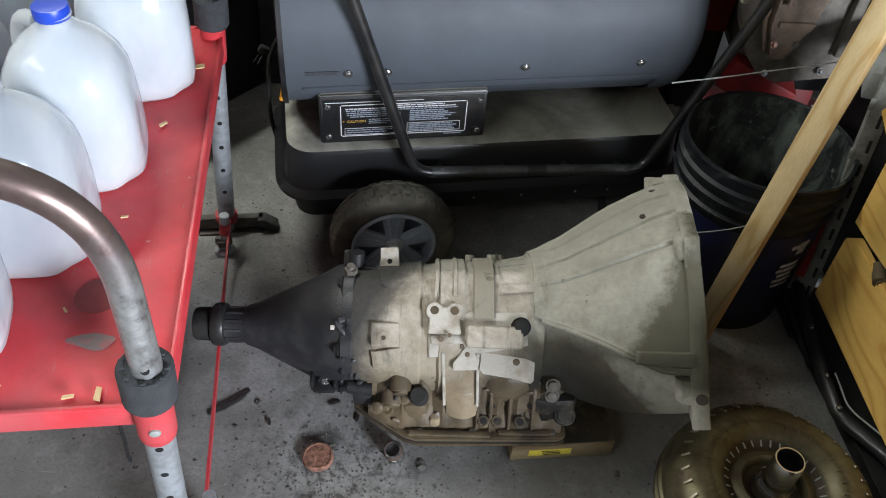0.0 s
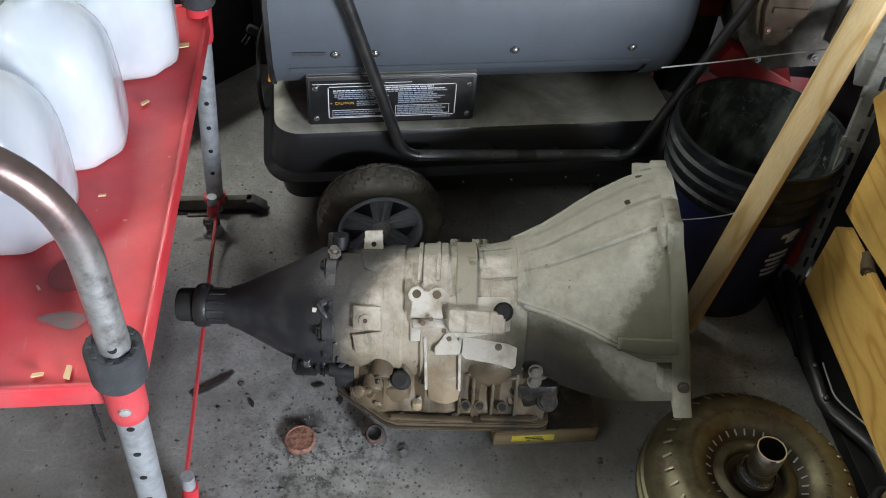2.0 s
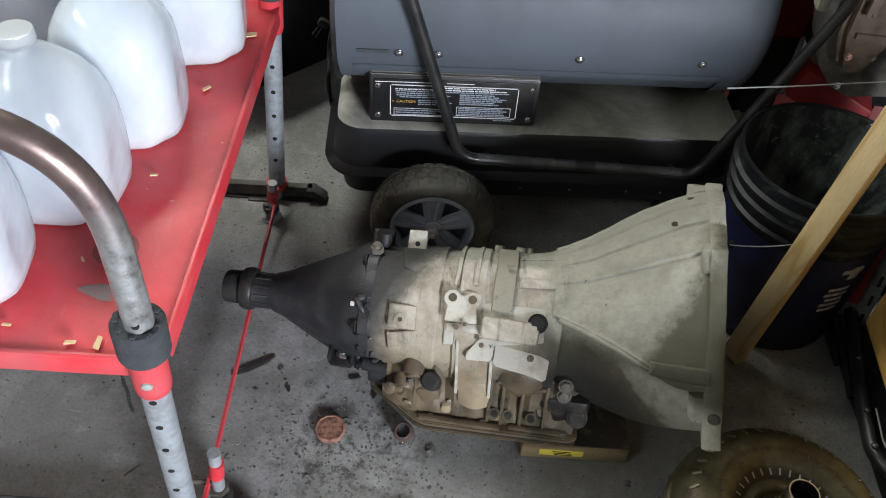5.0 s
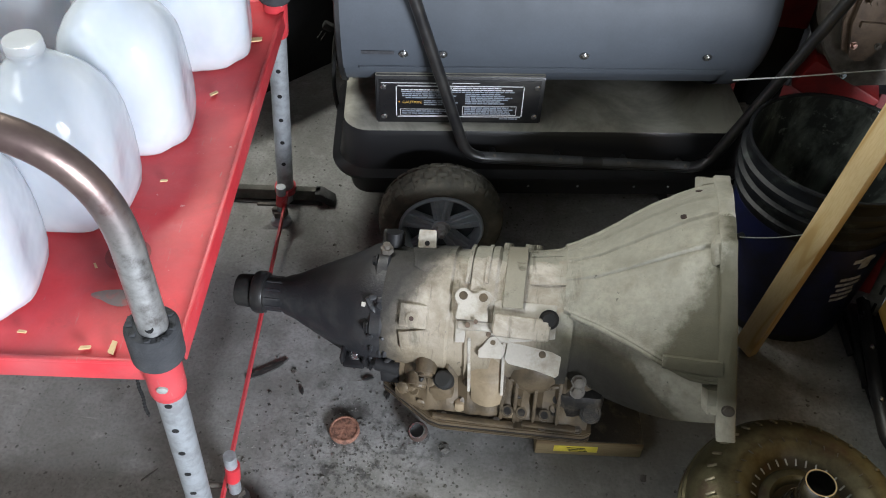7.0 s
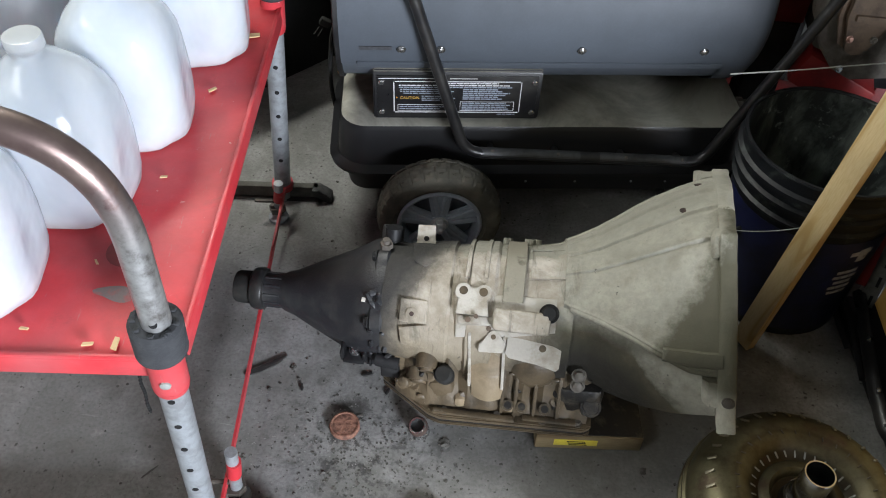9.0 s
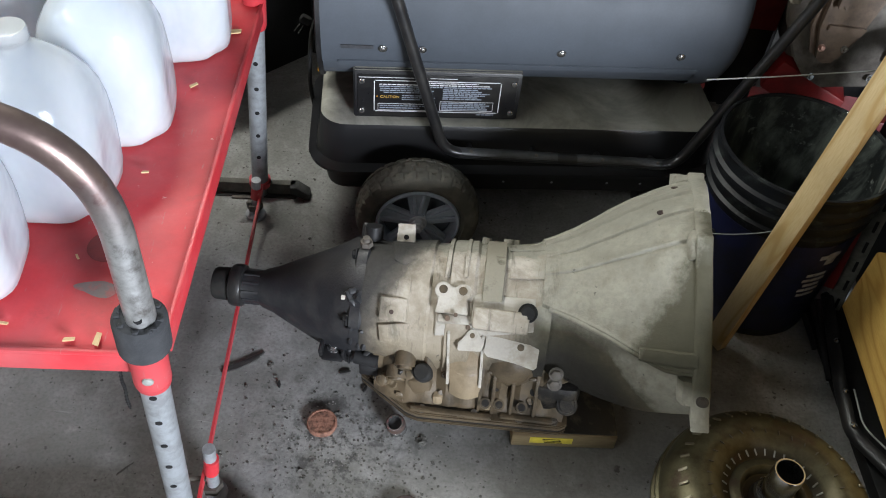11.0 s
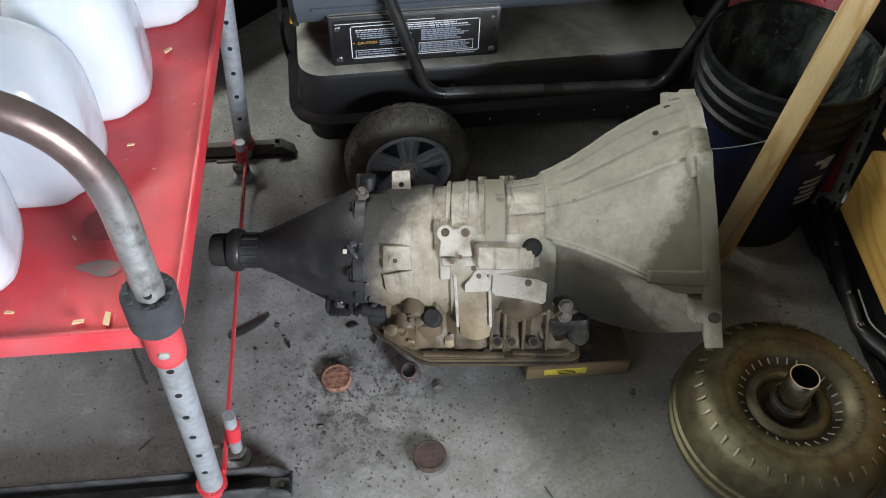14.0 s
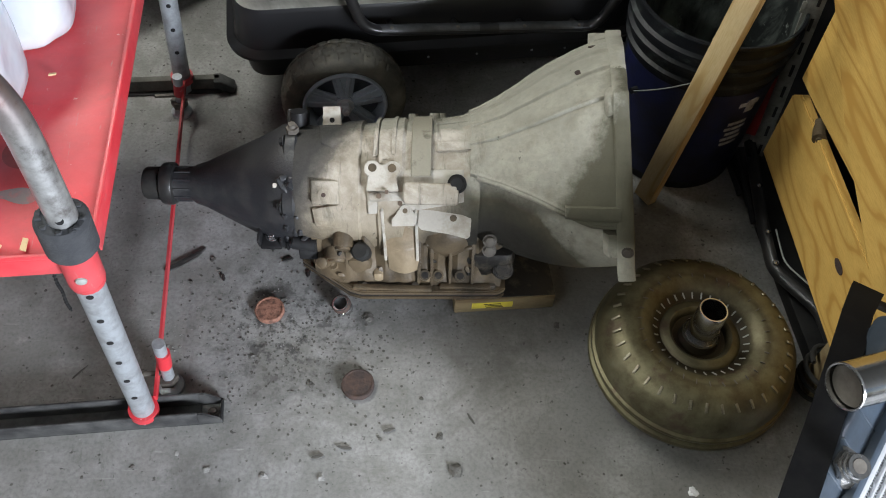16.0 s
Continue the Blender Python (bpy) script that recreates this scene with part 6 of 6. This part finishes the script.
ftm.transform(pose(0.056, -0.030, 0.016, 20, -12, 0) @ Matrix.Diagonal((0.8, 0.8, 0.9, 1)))
fit_ob = part("hex_fitting", ftm, BRIGHT, rad, "bright hexagonal pipe fitting")
bore = rod((0, 0, 0.0302), (0, 0, 0.0306), 0.009, seg=20)
bore.transform(pose(0.056, -0.030, 0.016, 20, -12, 0) @ Matrix.Diagonal((0.8, 0.8, 0.9, 1)))
part("fitting_bore", bore, IRON, fit_ob)
# unseen block added under the radiator to keep daylight off the right floor
shroud = thing("shadow_blocker", "unseen black block added under the radiator to shade the floor", "fan shroud", pose(0.705, 0.155, 0, 0, 0, 51))
part("blocker_body", loft([[(x * k, y * k, z) for x, y in round_rect(0.32, 0.16, 0.03)] for k, z in ((1.0, 0.0), (1.0, 0.225), (0.96, 0.240), (0.90, 0.240), (0.90, 0.02))]), BLACK_PAINT, shroud)
part("blocker_ring", lathe([(0.058, 0.0), (0.064, 0.0), (0.064, 0.05), (0.058, 0.05)], 40, False), BLACK_PAINT, shroud).matrix_basis = pose(0, 0, 0.16)
pipe = thing("chrome_pipe", "short end of bright chrome exhaust pipe with a rusty bore", "pipe")
PIPE = [(0.624, 0.316, 0.512), (0.76, 0.360, 0.492), (1.01, 0.430, 0.462)]
part("pipe_wall", sweep(PIPE, 0.0243, 36, False), CHROME, pipe)
part("pipe_lip", lathe([(0.0243, 0.0), (0.0250, 0.002), (0.0228, 0.002), (0.0224, 0.0)], 36, False), BRIGHT, pipe).matrix_basis = Matrix.Translation(PIPE[0]) @ (Vector(PIPE[1]) - Vector(PIPE[0])).to_track_quat("Z", "Y").to_matrix().to_4x4()
part("pipe_bore", sweep(PIPE, 0.0226, 36, True), IRON, pipe, "rusty brown bore").location = (0.008, 0.0025, -0.0012)
strip = thing("rubber_strip", "flat black rubber strip hanging over the radiator", "rubber strip")
sp = [Vector(p) for p in ((0.772, 0.516, 0.39), (0.718, 0.453, 0.435), (0.674, 0.390, 0.462), (0.623, 0.310, 0.475), (0.569, 0.225, 0.478), (0.517, 0.135, 0.470))]
sect = []
for i, p in enumerate(sp):
    d = (sp[min(i + 1, 5)] - sp[max(i - 1, 0)]).normalized()
    s = d.cross(Vector((-0.35, -0.3, 1)).normalized()).normalized() * (0.0165 if i else 0.019)
    n = s.cross(d).normalized() * 0.003
    sect.append([p + s + n, p - s + n, p - s - n, p + s - n])
part("strip_body", loft(sect), STRIP, strip)
part("strip_hook", sweep(rounded([(0.755, 0.505, 0.392), (0.82, 0.50, 0.36), (0.88, 0.50, 0.36)], 0.02), 0.006, 8), RUBBER, strip)
solo("cable_coil", jitter(sweep([(0.868 + 0.026 * math.cos(t), 0.575 + 0.034 * math.sin(t), 0.006 + 0.004 * t) for t in np.linspace(0, 22, 130)], 0.0042, 8), 0.003, 12), RUBBER, "loose coil of black cable on the floor", "cable")

# ---- old engine on its red stand, behind the bucket ----
eng = thing("engine", "old greasy iron engine with brown exhaust manifold", "engine", pose(0.96, 1.56, 0.30, 0, 0, -6))
part("engine_block", jitter(box(0.46, 0.36, 0.52, (0.02, 0, 0.33), 0.03, seg=3), 0.006, 12), IRON, eng, "greasy grey iron block")
EI = eng.matrix_world.inverted()
plate = prism([(0.665, 0.800), (0.673, 0.588), (0.693, 0.492), (0.727, 0.425), (0.762, 0.380), (0.800, 0.362), (0.900, 0.372), (1.10, 0.42), (1.10, 0.80)], -0.006, 0.010, 0.003)
plate.transform(EI @ Matrix(((1, 0, 0, 0), (0, 0, -1, 1.352), (0, 1, 0, 0), (0, 0, 0, 1))))
part("head_gasket", jitter(plate, 0.004, 34), IRON, eng, "ragged pale gasket edge")
FRONT = Matrix(((1, 0, 0, 0), (0, 0, -1, 1.338), (0, 1, 0, 0), (0, 0, 0, 1)))
cover = prism([(0.735, 0.84), (0.728, 0.60), (0.730, 0.500), (0.745, 0.448), (0.772, 0.430), (0.800, 0.438), (0.818, 0.480), (0.835, 0.560), (0.870, 0.620), (0.880, 0.84)], 0.0, 0.030, 0.011)
cover.transform(EI @ FRONT)
mani = part("manifold", jitter(cover, 0.003, 26), BROWN_IRON, eng, "dark brown oily exhaust manifold", sharp=50)
for outline, d in (([(0.748, 0.84), (0.744, 0.56), (0.758, 0.536), (0.774, 0.560), (0.780, 0.84)], 0.044), ([(0.806, 0.84), (0.800, 0.61), (0.826, 0.600), (0.842, 0.64), (0.846, 0.84)], 0.042), ([(0.742, 0.520), (0.744, 0.490), (0.806, 0.484), (0.818, 0.508), (0.806, 0.520)], 0.036)):
    rib = prism(outline, 0.010, d, 0.010)
    rib.transform(EI @ FRONT)
    part("manifold_rib", jitter(rib, 0.0025, 34), BROWN_IRON, mani, sharp=50)
for x0, z0, z1 in ((0.690, 0.53, 0.80), (0.900, 0.43, 0.80), (0.935, 0.45, 0.80)):
    part("block_rib", jitter(box(0.022, 0.030, z1 - z0, bevel=0.006), 0.002, 40), GRIMY_CAST if x0 < 0.7 else IRON, eng).matrix_basis = EI @ pose(x0, 1.338, (z0 + z1) / 2)
for x, y, z, mt in ((0.757, 1.306, 0.464, COPPER), (0.797, 1.306, 0.466, IRON), (0.828, 1.302, 0.575, COPPER), (0.775, 1.338, 0.385, BRIGHT), (0.690, 1.338, 0.535, BRIGHT), (0.712, 1.338, 0.470, BRIGHT), (0.880, 1.335, 0.395, BRIGHT), (0.90, 1.335, 0.50, IRON)):
    hb2 = bolt(0.0050, 0.006)
    hb2.transform(EI @ pose(x, y, z, 68, 0, 10))
    part("engine_bolt", hb2, mt, eng, "copper-coloured bolt head" if mt is COPPER else "")
for k in range(6):
    part("cooling_rib", jitter(box(0.14, 0.03, 0.016, (0.06, -0.205, 0.13 + 0.055 * k), 0.005), 0.002, 30), IRON, eng)
part("engine_pan", jitter(box(0.36, 0.30, 0.10, (0.02, 0.02, 0.03), 0.02), 0.003, 20), BLACK_PAINT, eng)
stand = thing("engine_stand", "red steel engine stand", "engine stand")
for a, b, w in (((0.690, 1.500, 0.40), (0.690, 1.500, 0.95), 0.08), ((0.735, 1.430, 0.345), (0.868, 1.400, 0.288), 0.07), ((0.66, 1.80, 0.03), (1.30, 1.70, 0.03), 0.06), ((0.98, 1.56, 0.0), (0.98, 1.56, 0.30), 0.05), ((1.15, 1.48, 0.0), (1.15, 1.48, 0.36), 0.05)):
    a, b = Vector(a), Vector(b)
    m = Matrix.Translation(a) @ (b - a).to_track_quat("Z", "Y").to_matrix().to_4x4()
    bb = box(w, w, (b - a).length, (0, 0, (b - a).length / 2), 0.005)
    bb.transform(m)
    # low tubes take the darker red, so their shade is in the colour
    part("stand_tube", bb, DARK_RED if a.z > 0.3 else SHADED_RED, stand)
part("stand_leg", box(0.074, 0.074, 0.40, (0.690, 1.500, 0.200), 0.004), BLACK_PAINT, stand, "black lower leg of the stand")
part("stand_foot", box(0.05, 0.34, 0.05, (0.690, 1.66, 0.027), 0.004), BLACK_PAINT, stand)

# ---- block under the pan ----
wb = thing("wood_block", "short pine offcut with a yellow label under the transmission", "wood block", pose(0.366, 0.728, 0, 0, 0, 4.5))
part("block_body", jitter(box(0.176, 0.20, 0.038, (0, 0.100, 0.019), 0.0025), 0.0006, 20), PINE_BLOCK, wb)
# dark slab: grease on the block plus the pan's shade as colour
part("dark_top", jitter(box(0.174, 0.196, 0.003, (0, 0.101, 0.0385), 0.001), 0.0006, 20), GREASE, wb, "dark upper side, oily and darkened for the shade under the pan")
part("block_label", box(0.072, 0.0012, 0.016, (-0.022, -0.0004, 0.020), 0.0004), YELLOW, wb, "yellow paper label")
for k in range(3):
    part("text_bar", box(0.030, 0.0006, 0.0016, (-0.022 + 0.002 * k, -0.0013, 0.024 - 0.0045 * k), 0), BLACK_PAINT, wb)

# ---- small things on the floor ----
for x, y, r, material, lab in ((-0.041, 0.720, 0.0255, RUST, "round rusty orange iron cap lying on the concrete"), (0.117, 0.578, 0.0270, DARK_RUST, "round dark rusty iron cap lying on the concrete")):
    c = lathe([(r * 0.97, 0), (r, 0.002), (r, 0.008), (r * 0.96, 0.0105), (r * 0.86, 0.0108), (r * 0.82, 0.0098), (r * 0.4, 0.0102), (0.0, 0.0100)], 48, False)
    jitter(c, 0.0005, 90, x)
    solo("iron_cap", c, material, lab, "iron cap", pose(x, y, 0.0005), "iron caps")
nut = thing("tube_nut", "short bright threaded tube fitting standing on the floor", "fitting", pose(0.088, 0.728, 0, 14, -12, 0) @ pose(0, 0, 0.004) @ Matrix.Diagonal((1.15, 1.15, 1.15, 1)))
part("sleeve", add(lathe([(0.0125, 0.0), (0.0125, 0.024), (0.0098, 0.024), (0.0098, 0.004), (0.0, 0.004)], 28, False), rod((0, 0, 0.0), (0, 0, 0.009), 0.0135, seg=28)), BRIGHT, nut)
part("sleeve_bore", lathe([(0.0097, 0.017), (0.0097, 0.0175)], 24), BLACK_PAINT, nut)
part("sleeve_collar", lathe([(0.0125, 0.014), (0.0145, 0.016), (0.0145, 0.022), (0.0125, 0.0235)], 28, False), DARK_RUST, nut)


def crumb(size, seed, flat=0.5):
    bm = bmesh.new()
    bmesh.ops.create_icosphere(bm, subdivisions=1 if size < 0.004 else 3, radius=size)
    for v in bm.verts:
        q = v.co / size
        v.co *= 1 + 0.75 * noise.noise(q * 1.2 + Vector((seed, seed * 2, 0))) + (0.45 * noise.noise(q * 3.1 + Vector((seed, 0, 5))) if size > 0.004 else 0)
        v.co.z *= flat
    return bm


rnd = random.Random(3)
named = ((0.131, 0.709, 0.011, "dry curled leaf scrap on the floor", CRUMB), (0.273, 0.434, 0.014, "flat crumb of broken concrete", CRUMB), (0.068, 0.422, 0.008, "pale crumb of broken concrete", PALE_CRUMB),
         (-0.156, 0.461, 0.006, "small pale chip on the floor", PALE_CRUMB), (-0.107, 0.435, 0.0075, "pale crumb of broken concrete", PALE_CRUMB), (0.221, 0.556, 0.006, "small dark crumb on the floor", CRUMB), (0.457, 0.697, 0.008, "small dark crumb on the floor", CRUMB),
         (0.04, 0.58, 0.008, "small dark crumb on the floor", CRUMB), (-0.02, 0.425, 0.008, "pale crumb of broken concrete", PALE_CRUMB), (-0.28, 0.73, 0.005, "small pale chip on the floor", PALE_CRUMB), (0.25, 0.49, 0.008, "small dark crumb on the floor", CRUMB), (-0.22, 0.44, 0.006, "small dark crumb on the floor", CRUMB),
         (0.64, 0.40, 0.010, "crumpled white paper scrap on the floor", WHITE_INK), (-0.155, 0.83, 0.007, "thin dark wood sliver on the floor", CRUMB))
for k, (x, y, s, lab, material) in enumerate(named):
    s *= 0.66
    solo("floor_crumb", crumb(s, k * 1.7, 0.35), material, lab, "crumb", pose(x, y, s * 0.18, 0, 0, 40 * k), "crumbs on the floor", sharp=20)
slivers = ((-0.205, 0.822, 0.036, 34, 0.006), (-0.188, 0.838, 0.024, 40, 0.004), (-0.02, 0.83, 0.010, 20, 0.003), (0.02, 0.80, 0.008, 70, 0.003), (-0.13, 0.79, 0.008, 100, 0.003), (0.17, 0.50, 0.010, 15, 0.003), (0.10, 0.47, 0.012, 170, 0.003), (-0.335, 0.60, 0.016, 50, 0.0014), (0.30, 0.52, 0.012, 120, 0.002), (0.06, 0.455, 0.010, 10, 0.003))
for k, (x, y, w, a, t) in enumerate(slivers):
    c = jitter(prism([(-w, -t * 0.4), (-w * 0.2, -t), (w * 0.7, -t * 0.5), (w, t * 0.2), (w * 0.1, t), (-w * 0.8, t * 0.6)], 0, min(t, 0.003)), 0.0008, 90, k)
    solo("floor_sliver", c, STAIN if k < 5 else CRUMB, "thin dark sliver lying on the concrete", "sliver", pose(x, y, 0.0012, 0, 0, a), "slivers on the floor")
bm = bmesh.new()
for k in range(1500):
    x, y = rnd.uniform(-0.75, 1.0), rnd.uniform(0.25, 1.55)
    if rnd.random() < 0.45:
        x, y = rnd.gauss(0.02, 0.10), rnd.gauss(0.66, 0.09)
    s = rnd.uniform(0.0008, 0.0026) * (1.5 if rnd.random() < 0.06 else 1)
    add(bm, crumb(s, k * 0.37, 0.5), pose(x, y, s * 0.2, 0, 0, rnd.uniform(0, 360)))
solo("floor_grit", bm, CRUMB, "dark grit scattered over the concrete", "grit", kind="stuff")
bm = bmesh.new()
for k in range(420):
    x, y = rnd.gauss(-0.12, 0.10), rnd.gauss(0.67, 0.07)
    if k % 4 == 0:
        x, y = rnd.uniform(-0.8, 0.9), rnd.uniform(0.25, 1.2)
    s = rnd.uniform(0.0005, 0.0017)
    add(bm, crumb(s, k * 0.61, 0.5), pose(x, y, s * 0.2, 0, 0, rnd.uniform(0, 360)))
solo("floor_flakes", bm, PALE_CRUMB, "pale flakes scattered over the concrete", "flakes", kind="stuff")

# ---- dark things at the back ----
bin_ = thing("storage_bin", "black plastic storage bin standing at the back", "storage bin", pose(-0.50, 1.86, 0, 0, 0, 50))
part("bin_body", loft([[(x * k, y * k, z) for x, y in round_rect(0.62, 0.42, 0.04)] for k, z in ((0.92, 0.0), (1.0, 0.36), (1.05, 0.365), (1.05, 0.38), (0.98, 0.38))]), BLACK_PAINT, bin_)
part("bin_lid", prism(round_rect(0.66, 0.46, 0.04), 0.381, 0.405, 0.004), BLACK_PAINT, bin_)
cab = thing("cabinet", "dark steel cabinet behind the heater", "cabinet", pose(0.30, 2.02, 0))
part("cabinet_body", box(1.15, 0.40, 1.1, (0, 0, 0.55), 0.008), BLACK_PAINT, cab)
part("cabinet_door", box(0.56, 0.018, 1.02, (-0.285, -0.21, 0.55), 0.004), BLACK_PAINT, cab)
part("cabinet_door", box(0.56, 0.018, 1.02, (0.285, -0.21, 0.55), 0.004), BLACK_PAINT, cab)
beam = solo("red_beam", box(1.2, 0.05, 0.07, bevel=0.004), SHADED_RED, "dark red steel beam across the back", "beam", pose(-0.62, 1.66, 0.535, 0, 0, 3))
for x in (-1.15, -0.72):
    solo("beam_post", box(0.05, 0.05, 0.50, (0, 0, 0.25), 0.004), SHADED_RED, "dark red steel post", "post", pose(x, 1.66 + (x + 0.62) * 0.052, 0), "beam posts")
